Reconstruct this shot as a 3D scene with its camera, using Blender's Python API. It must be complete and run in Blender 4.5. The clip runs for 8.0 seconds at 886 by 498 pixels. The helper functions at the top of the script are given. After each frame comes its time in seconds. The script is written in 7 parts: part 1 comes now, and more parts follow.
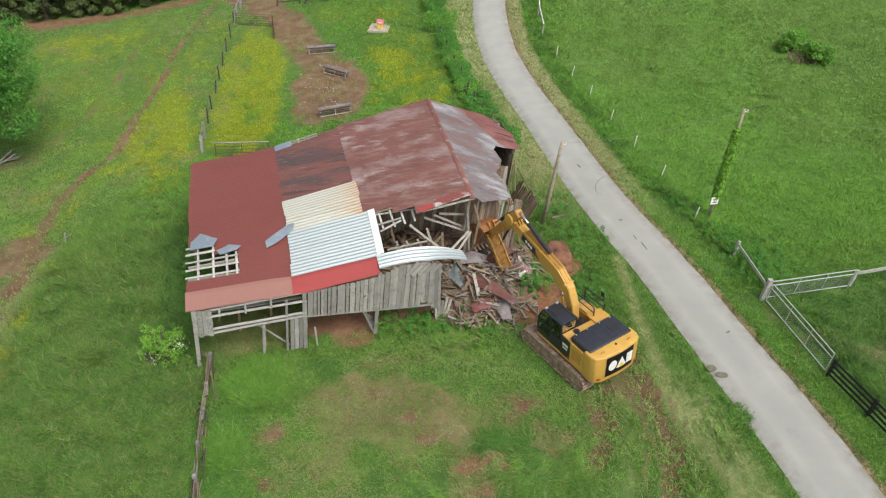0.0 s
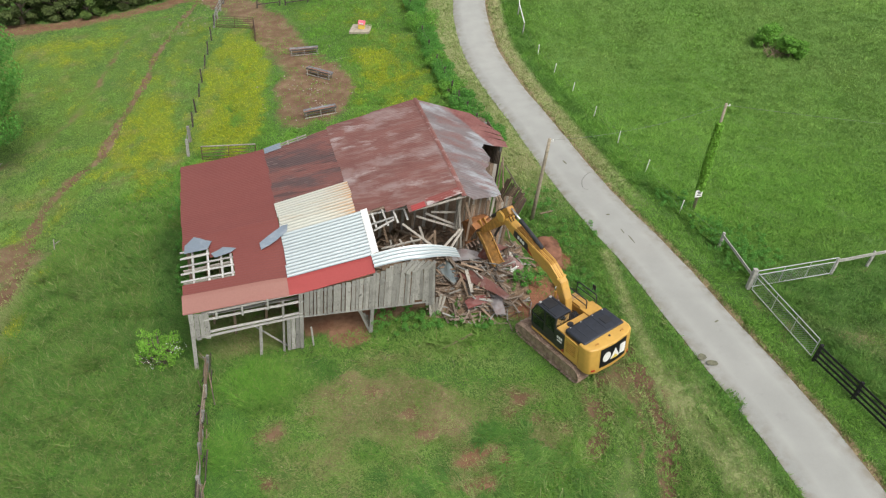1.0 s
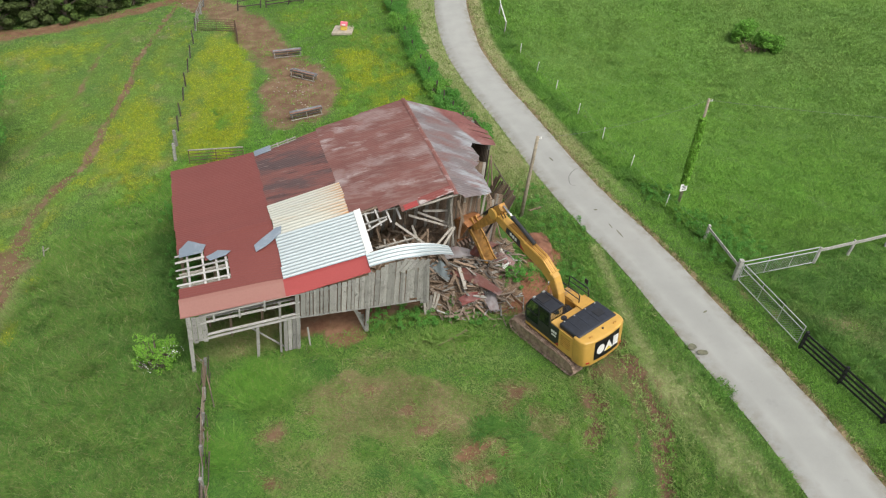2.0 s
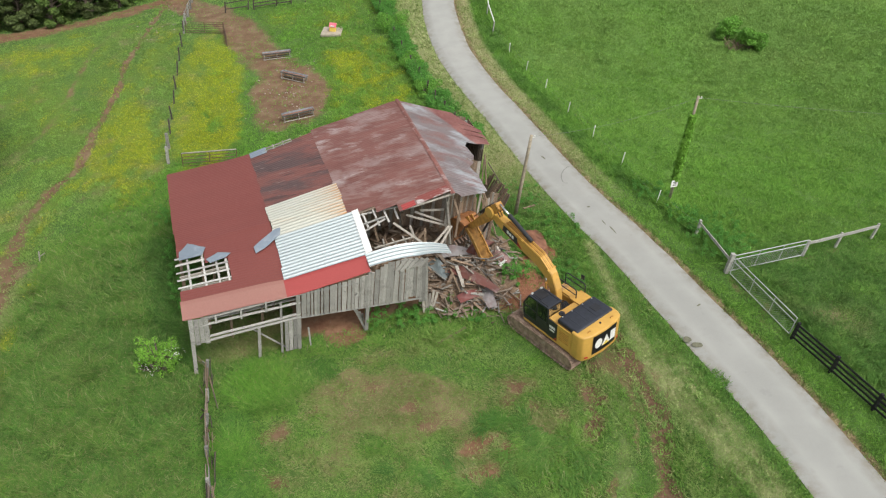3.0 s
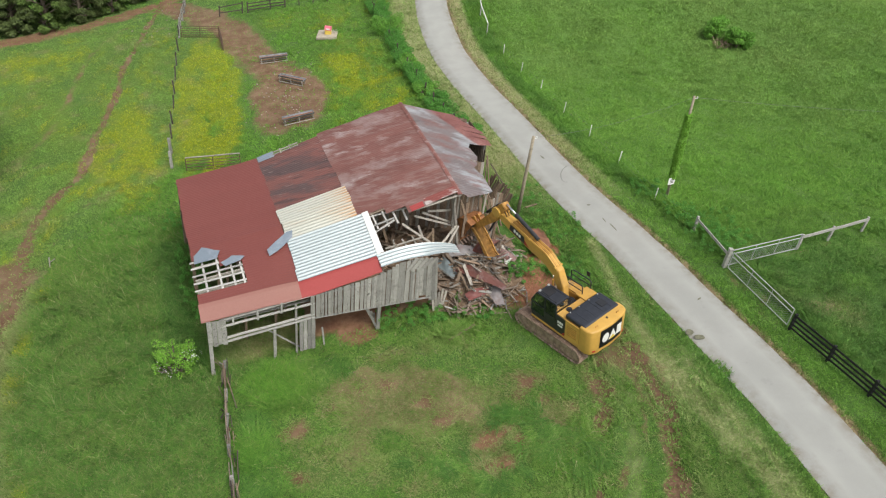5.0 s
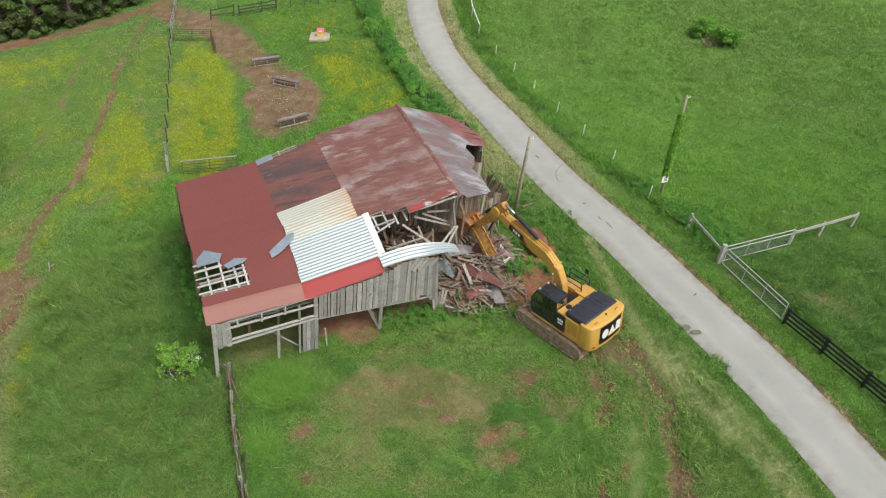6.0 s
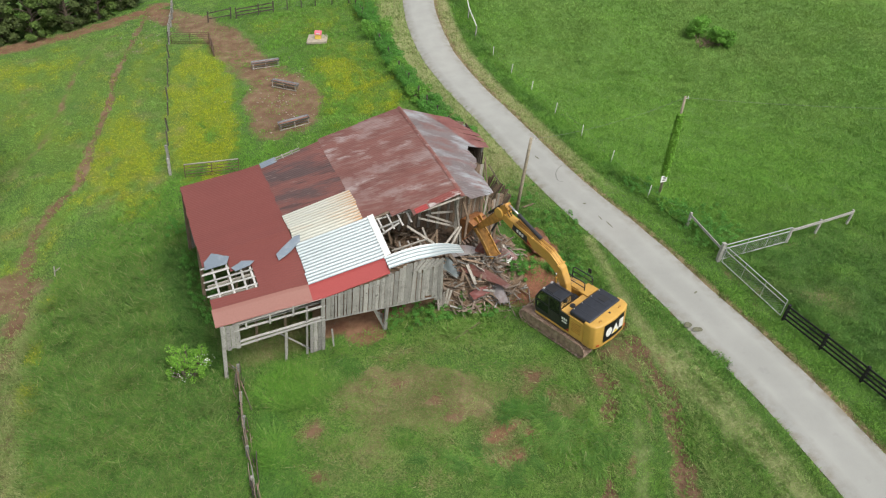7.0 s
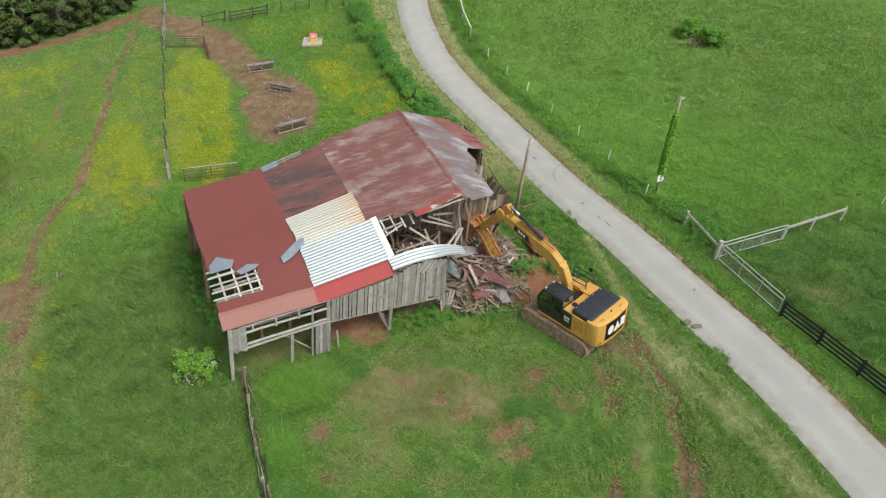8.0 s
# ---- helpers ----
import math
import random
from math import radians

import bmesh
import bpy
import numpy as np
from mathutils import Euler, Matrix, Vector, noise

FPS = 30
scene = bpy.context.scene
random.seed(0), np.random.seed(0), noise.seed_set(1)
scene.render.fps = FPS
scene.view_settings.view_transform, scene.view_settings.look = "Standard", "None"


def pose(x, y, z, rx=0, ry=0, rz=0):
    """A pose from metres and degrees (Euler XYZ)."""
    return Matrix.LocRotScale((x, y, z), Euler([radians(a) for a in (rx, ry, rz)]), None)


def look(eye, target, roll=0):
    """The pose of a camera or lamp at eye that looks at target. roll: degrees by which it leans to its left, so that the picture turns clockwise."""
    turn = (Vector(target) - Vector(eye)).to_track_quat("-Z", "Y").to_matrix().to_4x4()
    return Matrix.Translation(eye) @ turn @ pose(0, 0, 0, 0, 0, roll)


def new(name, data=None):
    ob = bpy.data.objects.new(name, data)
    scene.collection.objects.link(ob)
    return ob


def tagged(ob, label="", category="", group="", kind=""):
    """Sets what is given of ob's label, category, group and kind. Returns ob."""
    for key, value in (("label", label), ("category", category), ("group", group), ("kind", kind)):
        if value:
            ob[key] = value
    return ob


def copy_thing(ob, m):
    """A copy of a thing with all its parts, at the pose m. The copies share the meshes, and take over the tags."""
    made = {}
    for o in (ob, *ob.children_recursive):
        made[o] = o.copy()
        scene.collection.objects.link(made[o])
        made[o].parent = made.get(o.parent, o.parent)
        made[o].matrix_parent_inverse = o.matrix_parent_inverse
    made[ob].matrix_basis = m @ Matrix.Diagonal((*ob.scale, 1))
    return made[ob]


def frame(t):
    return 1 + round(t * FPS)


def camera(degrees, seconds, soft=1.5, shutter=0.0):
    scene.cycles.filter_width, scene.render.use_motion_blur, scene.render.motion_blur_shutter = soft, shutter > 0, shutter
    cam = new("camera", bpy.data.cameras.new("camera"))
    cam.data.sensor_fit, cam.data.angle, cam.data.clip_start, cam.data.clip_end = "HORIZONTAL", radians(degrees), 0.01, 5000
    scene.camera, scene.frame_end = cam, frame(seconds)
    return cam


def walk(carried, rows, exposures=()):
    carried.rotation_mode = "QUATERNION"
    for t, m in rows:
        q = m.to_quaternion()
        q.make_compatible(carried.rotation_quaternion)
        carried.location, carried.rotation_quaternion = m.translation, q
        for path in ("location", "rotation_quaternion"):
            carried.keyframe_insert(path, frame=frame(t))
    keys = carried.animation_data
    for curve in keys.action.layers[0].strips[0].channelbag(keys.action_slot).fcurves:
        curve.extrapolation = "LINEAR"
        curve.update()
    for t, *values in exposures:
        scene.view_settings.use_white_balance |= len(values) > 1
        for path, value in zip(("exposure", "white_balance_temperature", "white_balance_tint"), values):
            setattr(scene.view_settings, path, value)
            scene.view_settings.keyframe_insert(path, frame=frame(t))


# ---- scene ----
cam = camera(63.1, 8.0, soft=1.2)
METRES, EYE, TILT, LEAN, TURN = 8.0, 27.0, -36.5, -6.0, 0.0
ROWS = [
    (0.0, 0.0, 0.0, 0.0, -0.0, -0.0, -0.0),
    (0.5, -0.0574, -0.0341, -0.0063, -0.9, -0.04, 0.69),
    (1.0, -0.1111, -0.0684, -0.0098, -1.7, -0.09, 1.33),
    (1.5, -0.1643, -0.1019, -0.0121, -2.5, -0.15, 1.98),
    (3.0, -0.323, -0.1981, -0.0108, -4.52, -0.36, 3.51),
    (3.5, -0.3743, -0.2313, -0.0049, -4.75, -0.42, 3.67),
    (4.0, -0.4279, -0.2649, 0.0018, -4.99, -0.48, 3.83),
    (4.5, -0.4767, -0.2987, 0.0098, -5.31, -0.54, 4.08),
    (6.0, -0.6333, -0.3926, 0.031, -6.77, -0.74, 5.17),
    (6.5, -0.6869, -0.4233, 0.0394, -7.07, -0.78, 5.42),
    (7.0, -0.7419, -0.4525, 0.0522, -7.42, -0.84, 5.67),
    (7.5, -0.7981, -0.4798, 0.0658, -7.78, -0.9, 5.97),
    (8.0, -0.8528, -0.5067, 0.0767, -8.24, -0.96, 6.33),
]
walk(cam, [(t, pose(0, 0, EYE, TILT, LEAN, TURN) @ pose(METRES * x, METRES * y, METRES * z, 90 + pitch, roll, yaw)) for t, x, y, z, yaw, pitch, roll in ROWS])
# ---------------- world, sun, exposure ----------------
world = bpy.data.worlds.new("overcast_sky")
scene.world = world
world.use_nodes = True
wn, wl = world.node_tree.nodes, world.node_tree.links
wn.clear()
sky = wn.new("ShaderNodeTexSky")
sky.sky_type, sky.sun_disc = "NISHITA", False
sky.sun_elevation, sky.sun_rotation = radians(58), radians(150)
sky.air_density, sky.dust_density, sky.ozone_density = 1.0, 4.0, 1.0
grey = wn.new("ShaderNodeHueSaturation")
grey.inputs["Saturation"].default_value = 0.22
back = wn.new("ShaderNodeBackground")
back.inputs["Strength"].default_value = 0.125
wout = wn.new("ShaderNodeOutputWorld")
wl.new(sky.outputs[0], grey.inputs["Color"])
wl.new(grey.outputs[0], back.inputs["Color"])
wl.new(back.outputs[0], wout.inputs["Surface"])
sun_data = bpy.data.lights.new("sun", "SUN")
sun_data.energy, sun_data.angle, sun_data.color = 1.3, radians(25), (1.0, 0.96, 0.88)
sun = new("sun", sun_data)
sun.matrix_world = look((0, 0, 80), (0 - 20 * math.sin(radians(150)), -20 * math.cos(radians(150)) * 1.0, 80 - 20 * math.tan(radians(58))))
scene.view_settings.exposure = 0.48

# ---------------- materials ----------------


class Mat:
    """A node material put together line by line."""

    def __init__(self, name, rough=0.8, metal=0.0):
        self.m = bpy.data.materials.new(name)
        self.m.use_nodes = True
        self.n, self.l = self.m.node_tree.nodes, self.m.node_tree.links
        self.b = self.n["Principled BSDF"]
        self.b.inputs["Roughness"].default_value = rough
        self.b.inputs["Metallic"].default_value = metal
        self.geo = self.n.new("ShaderNodeNewGeometry").outputs["Position"]
        self.obj = self.n.new("ShaderNodeTexCoord").outputs["Object"]

    def noise(self, scale, detail=4.0, rough=0.6, stretch=None, world_space=True, turn=0.0):
        src = self.geo if world_space else self.obj
        if stretch:
            mp = self.n.new("ShaderNodeMapping")
            mp.inputs["Scale"].default_value = stretch
            mp.inputs["Rotation"].default_value = (0, 0, radians(turn))
            self.l.new(src, mp.inputs["Vector"])
            src = mp.outputs[0]
        t = self.n.new("ShaderNodeTexNoise")
        t.inputs["Scale"].default_value, t.inputs["Detail"].default_value, t.inputs["Roughness"].default_value = scale, detail, rough
        self.l.new(src, t.inputs["Vector"])
        return t.outputs["Fac"]

    def ramp(self, fac, *stops):
        r = self.n.new("ShaderNodeValToRGB")
        els = r.color_ramp.elements
        while len(els) < len(stops):
            els.new(0.5)
        for e, (p, c) in zip(els, stops):
            e.position = p
            e.color = (*c, 1) if isinstance(c, tuple) else (c, c, c, 1)
        self.l.new(fac, r.inputs[0])
        return r.outputs[0]

    def mix(self, fac, a, b, mode="MIX"):
        x = self.n.new("ShaderNodeMix")
        x.data_type, x.blend_type = "RGBA", mode
        for sock, v in ((x.inputs["Factor"], fac), (x.inputs["A"], a), (x.inputs["B"], b)):
            if isinstance(v, (int, float)):
                sock.default_value = v
            elif isinstance(v, tuple):
                sock.default_value = (*v, 1)
            else:
                self.l.new(v, sock)
        return x.outputs["Result"]

    def math(self, op, a, b=0.0):
        x = self.n.new("ShaderNodeMath")
        x.operation, x.use_clamp = op, True
        for sock, v in zip(x.inputs, (a, b)):
            if isinstance(v, (int, float)):
                sock.default_value = v
            else:
                self.l.new(v, sock)
        return x.outputs[0]

    def attr(self, name):
        a = self.n.new("ShaderNodeAttribute")
        a.attribute_name = name
        return a.outputs["Fac"]

    def island(self):
        return self.n.new("ShaderNodeNewGeometry").outputs["Random Per Island"]

    def random(self):
        return self.n.new("ShaderNodeObjectInfo").outputs["Random"]

    def color(self, c):
        if isinstance(c, tuple):
            self.b.inputs["Base Color"].default_value = (*c, 1)
        else:
            self.l.new(c, self.b.inputs["Base Color"])
        return self

    def bump(self, h, strength=0.3, dist=0.02):
        b = self.n.new("ShaderNodeBump")
        b.inputs["Strength"].default_value, b.inputs["Distance"].default_value = strength, dist
        self.l.new(h, b.inputs["Height"])
        self.l.new(b.outputs[0], self.b.inputs["Normal"])
        return self

    def rough(self, fac, lo, hi):
        self.l.new(self.ramp(fac, (0.3, lo), (0.7, hi)), self.b.inputs["Roughness"])
        return self

    def lifted(self, own):
        """Soft shading for thin leaves: their normal bent towards the sky."""
        a = self.n.new("ShaderNodeVectorMath")
        a.operation = "SCALE"
        a.inputs["Scale"].default_value = own
        self.l.new(self.n.new("ShaderNodeNewGeometry").outputs["Normal"], a.inputs[0])
        b = self.n.new("ShaderNodeVectorMath")
        b.operation = "ADD"
        self.l.new(a.outputs[0], b.inputs[0])
        b.inputs[1].default_value = (0, 0, 1)
        c = self.n.new("ShaderNodeVectorMath")
        c.operation = "NORMALIZE"
        self.l.new(b.outputs[0], c.inputs[0])
        self.l.new(c.outputs[0], self.b.inputs["Normal"])
        return self

    def translucent(self, amount, c):
        t = self.n.new("ShaderNodeBsdfTranslucent")
        if isinstance(c, tuple):
            t.inputs["Color"].default_value = (*c, 1)
        else:
            self.l.new(c, t.inputs["Color"])
        s = self.n.new("ShaderNodeMixShader")
        s.inputs[0].default_value = amount
        self.l.new(self.b.outputs[0], s.inputs[1])
        self.l.new(t.outputs[0], s.inputs[2])
        self.l.new(s.outputs[0], self.n["Material Output"].inputs["Surface"])
        return self


def plain(name, c, rough=0.6, metal=0.0, vary=0.15, scale=6.0, bump=0.1):
    """A paint or cloth of one colour with blotches and fine grain."""
    m = Mat(name, rough, metal)
    a = m.noise(scale, 5)
    fine = m.noise(scale * 9, 3)
    dark = tuple(v * (1 - vary) for v in c)
    light = tuple(min(1, v * (1 + vary)) for v in c)
    m.color(m.ramp(a, (0.3, dark), (0.7, light)))
    if bump:
        m.bump(fine, bump, 0.01)
    return m.m


def weathered(name, dark, mid, light):
    """Grey bare wood, streaked along the board, each board of its own tone."""
    m = Mat(name, 0.9)
    grain = m.noise(3.0, 6, 0.7, (1.2, 14, 14), False)
    c = m.ramp(grain, (0.32, dark), (0.5, mid), (0.68, light))
    mixed = m.n.new("ShaderNodeMath")
    mixed.operation = "ADD"
    m.l.new(m.random(), mixed.inputs[0])
    m.l.new(m.island(), mixed.inputs[1])
    wrap = m.n.new("ShaderNodeMath")
    wrap.operation = "FRACT"
    m.l.new(mixed.outputs[0], wrap.inputs[0])
    tone = m.ramp(wrap.outputs[0], (0.0, 0.66), (0.45, 0.95), (1.0, 1.25))
    c = m.mix(1.0, c, tone, "MULTIPLY")
    stain = m.noise(1.7, 4)
    c = m.mix(m.ramp(stain, (0.5, 0.0), (0.75, 0.55)), c, tuple(v * 0.45 for v in mid))
    c = m.mix(m.ramp(m.noise(5.5, 3, 0.5), (0.64, 0.0), (0.70, 0.8)), c, tuple(v * 0.5 for v in dark))
    m.color(c).bump(grain, 0.5, 0.01)
    return m.m


def sheet_metal(name, base, *layers, rough=0.5, metal=0.0, tone=(0.86, 1.12)):
    """Roofing: a base coat and stains, each (colour, noise scale, stretch, low, high, amount)."""
    m = Mat(name, rough, metal)
    fine = m.noise(11, 5, 0.7)
    c = m.mix(m.ramp(fine, (0.3, 0.0), (0.75, 0.35)), base, tuple(v * 0.7 for v in base))
    c = m.mix(1.0, c, m.ramp(m.random(), (0.0, tone[0]), (1.0, tone[1])), "MULTIPLY")
    for col, sc, st, lo, hi, amt in layers:
        f = m.noise(sc, 6, 0.62, st, True, -14.9)
        c = m.mix(m.ramp(f, (lo, 0.0), (hi, amt)), c, col)
    if name == "cream_roof":
        run = m.math("MULTIPLY", m.attr("rust"), m.ramp(m.noise(1.6, 5, 0.6, (0.4, 2.2, 1), True, -14.9), (0.35, 0.35), (0.6, 1.0)))
        c = m.mix(run, c, (0.40, 0.20, 0.065))
    # Paler crests: the light that the ribs catch is painted into the colour.
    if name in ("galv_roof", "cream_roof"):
        c = m.mix(m.math("MULTIPLY", m.attr("rib_highlight"), 0.75), c, (0.66, 0.68, 0.67) if name == "galv_roof" else (0.66, 0.66, 0.60))
    if name == "worn_galv":
        red = m.ramp(m.noise(0.9, 5, 0.6), (0.35, (0.17, 0.052, 0.045)), (0.65, (0.25, 0.105, 0.09)))
        c = m.mix(m.ramp(m.mix(0.5, m.attr("paint"), m.noise(1.2, 5, 0.65, (0.4, 1.4, 1), True, -14.9)), (0.46, 0.0), (0.58, 0.95)), c, red)
    m.color(c)
    m.rough(fine, rough - 0.1, rough + 0.15).bump(fine, 0.12, 0.01)
    return m.m


M = {}
M["grey_wood"] = weathered("grey_wood", (0.10, 0.096, 0.086), (0.30, 0.29, 0.265), (0.48, 0.47, 0.435))
M["brown_wood"] = weathered("brown_wood", (0.10, 0.067, 0.045), (0.25, 0.178, 0.122), (0.41, 0.31, 0.23))
M["bleached_wood"] = weathered("bleached_wood", (0.22, 0.21, 0.19), (0.47, 0.46, 0.43), (0.62, 0.61, 0.58))
M["old_wood"] = weathered("old_wood", (0.09, 0.068, 0.050), (0.25, 0.195, 0.148), (0.40, 0.33, 0.265))
M["pale_wood"] = weathered("pale_wood", (0.16, 0.14, 0.115), (0.36, 0.33, 0.285), (0.52, 0.49, 0.44))
M["red_roof"] = sheet_metal("red_roof", (0.200, 0.056, 0.046), ((0.165, 0.042, 0.036), 0.35, (1, 1, 1), 0.45, 0.75, 0.5), ((0.25, 0.085, 0.05), 2.4, (0.15, 2.5, 1), 0.62, 0.8, 0.3), tone=(0.97, 1.03))
M["pink_roof"] = sheet_metal("pink_roof", (0.335, 0.158, 0.128), ((0.27, 0.10, 0.08), 0.7, (0.5, 2, 1), 0.5, 0.8, 0.5))
M["scarlet_roof"] = sheet_metal("scarlet_roof", (0.34, 0.054, 0.050), ((0.26, 0.038, 0.034), 0.8, (0.5, 2, 1), 0.5, 0.8, 0.5))
M["rust_roof"] = sheet_metal("rust_roof", (0.190, 0.080, 0.066), ((0.135, 0.050, 0.040), 0.7, (1, 1, 1), 0.45, 0.70, 0.6), ((0.40, 0.345, 0.335), 0.40, (0.6, 1.3, 1), 0.52, 0.72, 0.65), ((0.50, 0.47, 0.46), 0.8, (0.6, 1.4, 1), 0.58, 0.74, 0.7), ((0.27, 0.20, 0.185), 2.0, (0.3, 1.8, 1), 0.50, 0.68, 0.45), ((0.13, 0.062, 0.05), 3.2, (0.25, 2.6, 1), 0.56, 0.74, 0.30), ((0.29, 0.14, 0.115), 3.0, (0.12, 2.4, 1), 0.54, 0.70, 0.25), tone=(0.93, 1.07))
M["dark_roof"] = sheet_metal("dark_roof", (0.19, 0.075, 0.062), ((0.070, 0.052, 0.052), 0.40, (0.45, 1.4, 1), 0.45, 0.60, 0.85), ((0.030, 0.024, 0.025), 1.1, (0.22, 2.6, 1), 0.54, 0.64, 0.6), ((0.36, 0.28, 0.27), 1.6, (0.30, 3.0, 1), 0.60, 0.72, 0.6), tone=(0.94, 1.06))
M["flaked_tin"] = sheet_metal("flaked_tin", (0.22, 0.06, 0.05), ((0.55, 0.52, 0.50), 1.1, (0.6, 1.4, 1), 0.47, 0.56, 0.85))
M["ridge_tin"] = sheet_metal("ridge_tin", (0.23, 0.092, 0.076), ((0.50, 0.44, 0.43), 1.6, (1, 1, 1), 0.56, 0.66, 0.5), ((0.12, 0.05, 0.04), 1.3, (1, 1, 1), 0.5, 0.7, 0.6))
M["galv_roof"] = sheet_metal("galv_roof", (0.345, 0.405, 0.42), ((0.295, 0.345, 0.36), 1.2, (0.3, 3, 1), 0.5, 0.75, 0.5), rough=0.42, metal=0.3, tone=(0.96, 1.04))
M["cream_roof"] = sheet_metal("cream_roof", (0.43, 0.435, 0.375), ((0.38, 0.25, 0.12), 0.7, (0.35, 2.5, 1), 0.52, 0.74, 0.45), ((0.40, 0.42, 0.42), 1.4, (0.3, 3, 1), 0.55, 0.75, 0.5), rough=0.48, metal=0.15, tone=(0.95, 1.05))
M["worn_galv"] = sheet_metal("worn_galv", (0.185, 0.155, 0.155), ((0.38, 0.415, 0.44), 0.50, (0.40, 1.2, 1), 0.48, 0.64, 0.8), ((0.19, 0.095, 0.085), 0.75, (0.45, 1.1, 1), 0.48, 0.62, 0.8), ((0.18, 0.11, 0.10), 2.2, (0.25, 2.6, 1), 0.55, 0.72, 0.45), rough=0.5)
M["blue_galv"] = sheet_metal("blue_galv", (0.21, 0.255, 0.305), ((0.37, 0.41, 0.45), 1.3, (1, 1, 1), 0.52, 0.72, 0.6), rough=0.4)
M["scrap_brown"] = sheet_metal("scrap_brown", (0.18, 0.07, 0.055), ((0.36, 0.30, 0.29), 0.9, (1, 1, 1), 0.5, 0.7, 0.7), ((0.08, 0.04, 0.03), 1.4, (1, 1, 1), 0.5, 0.75, 0.6))
M["scrap_red"] = sheet_metal("scrap_red", (0.17, 0.045, 0.038), ((0.10, 0.04, 0.032), 0.9, (1, 1, 1), 0.45, 0.7, 0.6))
M["scrap_grey"] = sheet_metal("scrap_grey", (0.28, 0.26, 0.26), ((0.15, 0.07, 0.06), 0.9, (1, 1, 1), 0.5, 0.7, 0.7))

m = Mat("asphalt", 0.9)
a, f, big = m.noise(0.35, 5), m.noise(26, 4), m.noise(0.9, 4, 0.6, (1, 1, 1))
c = m.mix(m.ramp(f, (0.3, 0.0), (0.7, 0.5)), (0.325, 0.328, 0.306), (0.25, 0.254, 0.234))
c = m.mix(m.ramp(a, (0.42, 0.0), (0.68, 0.45)), c, (0.37, 0.372, 0.348))
c = m.mix(m.ramp(m.noise(0.12, 3), (0.5, 0.0), (0.62, 0.2)), c, (0.34, 0.315, 0.28))
c = m.mix(m.ramp(big, (0.62, 0.0), (0.72, 0.25)), c, (0.18, 0.18, 0.17))
c = m.mix(m.math("MULTIPLY", m.attr("wear"), m.ramp(m.noise(0.7, 3, 0.5), (0.3, 0.3), (0.7, 0.7))), c, (0.40, 0.402, 0.376))
c = m.mix(m.math("MULTIPLY", m.attr("edge"), m.ramp(m.noise(1.6, 5), (0.42, 0.0), (0.68, 0.8))), c, (0.20, 0.17, 0.12))
m.color(c).bump(f, 0.35, 0.01)
M["asphalt"] = m.m


def earth_mix(m, c):
    """Bare red earth, straw and trodden grass over the colour c, where the ground's masks say so."""
    n1, n2 = m.noise(0.55, 6, 0.65), m.noise(3.2, 5, 0.7)
    brk = m.mix(0.35, m.mix(0.5, n1, n2), m.noise(11.0, 4, 0.7))
    dirt = m.ramp(m.noise(0.8, 6, 0.6), (0.28, (0.125, 0.060, 0.034)), (0.5, (0.180, 0.108, 0.060)), (0.75, (0.27, 0.188, 0.115)))
    straw = m.ramp(m.noise(2.4, 5), (0.3, (0.20, 0.145, 0.075)), (0.7, (0.32, 0.25, 0.14)))
    k = m.n.new("ShaderNodeMapRange")
    k.interpolation_type = "SMOOTHSTEP"
    s = m.n.new("ShaderNodeMath")
    s.operation = "ADD"
    m.l.new(m.attr("dry"), s.inputs[0])
    m.l.new(brk, s.inputs[1])
    m.l.new(s.outputs[0], k.inputs[0])
    k.inputs[1].default_value, k.inputs[2].default_value = 0.86, 1.14
    c = m.mix(k.outputs[0], c, straw)
    k2 = m.n.new("ShaderNodeMapRange")
    k2.interpolation_type = "SMOOTHSTEP"
    s2 = m.n.new("ShaderNodeMath")
    s2.operation = "ADD"
    m.l.new(m.attr("dirt"), s2.inputs[0])
    m.l.new(brk, s2.inputs[1])
    m.l.new(s2.outputs[0], k2.inputs[0])
    k2.inputs[1].default_value, k2.inputs[2].default_value = 0.85, 1.13
    dirt = m.mix(m.attr("wet"), dirt, m.ramp(n2, (0.35, (0.105, 0.056, 0.032)), (0.65, (0.185, 0.108, 0.064))))
    dirt = m.mix(m.attr("red"), dirt, m.ramp(n2, (0.35, (0.20, 0.078, 0.040)), (0.65, (0.33, 0.150, 0.085))))
    return m.mix(k2.outputs[0], c, dirt)


m = Mat("meadow", 0.95)
g1, g2, g3 = m.noise(0.16, 5, 0.6), m.noise(1.3, 6, 0.7), m.noise(9, 4, 0.7)
c = m.ramp(g1, (0.3, (0.060, 0.145, 0.022)), (0.5, (0.075, 0.165, 0.026)), (0.7, (0.105, 0.185, 0.034)))
c = m.mix(m.ramp(g2, (0.35, 0.0), (0.65, 0.7)), c, (0.040, 0.095, 0.015))
c = m.mix(m.ramp(g3, (0.45, 0.0), (0.75, 0.5)), c, (0.14, 0.22, 0.05))
c = m.mix(m.math("MULTIPLY", m.attr("yel"), 0.7), c, (0.17, 0.24, 0.02))
c = m.mix(m.math("MULTIPLY", m.attr("pale"), 0.8), c, (0.36, 0.36, 0.17))
c = m.mix(m.attr("lush"), c, m.ramp(g2, (0.3, (0.10, 0.23, 0.028)), (0.7, (0.15, 0.29, 0.04))))
c = earth_mix(m, c)
m.color(c).bump(m.mix(0.5, g2, g3), 0.9, 0.12)
M["meadow"] = m.m

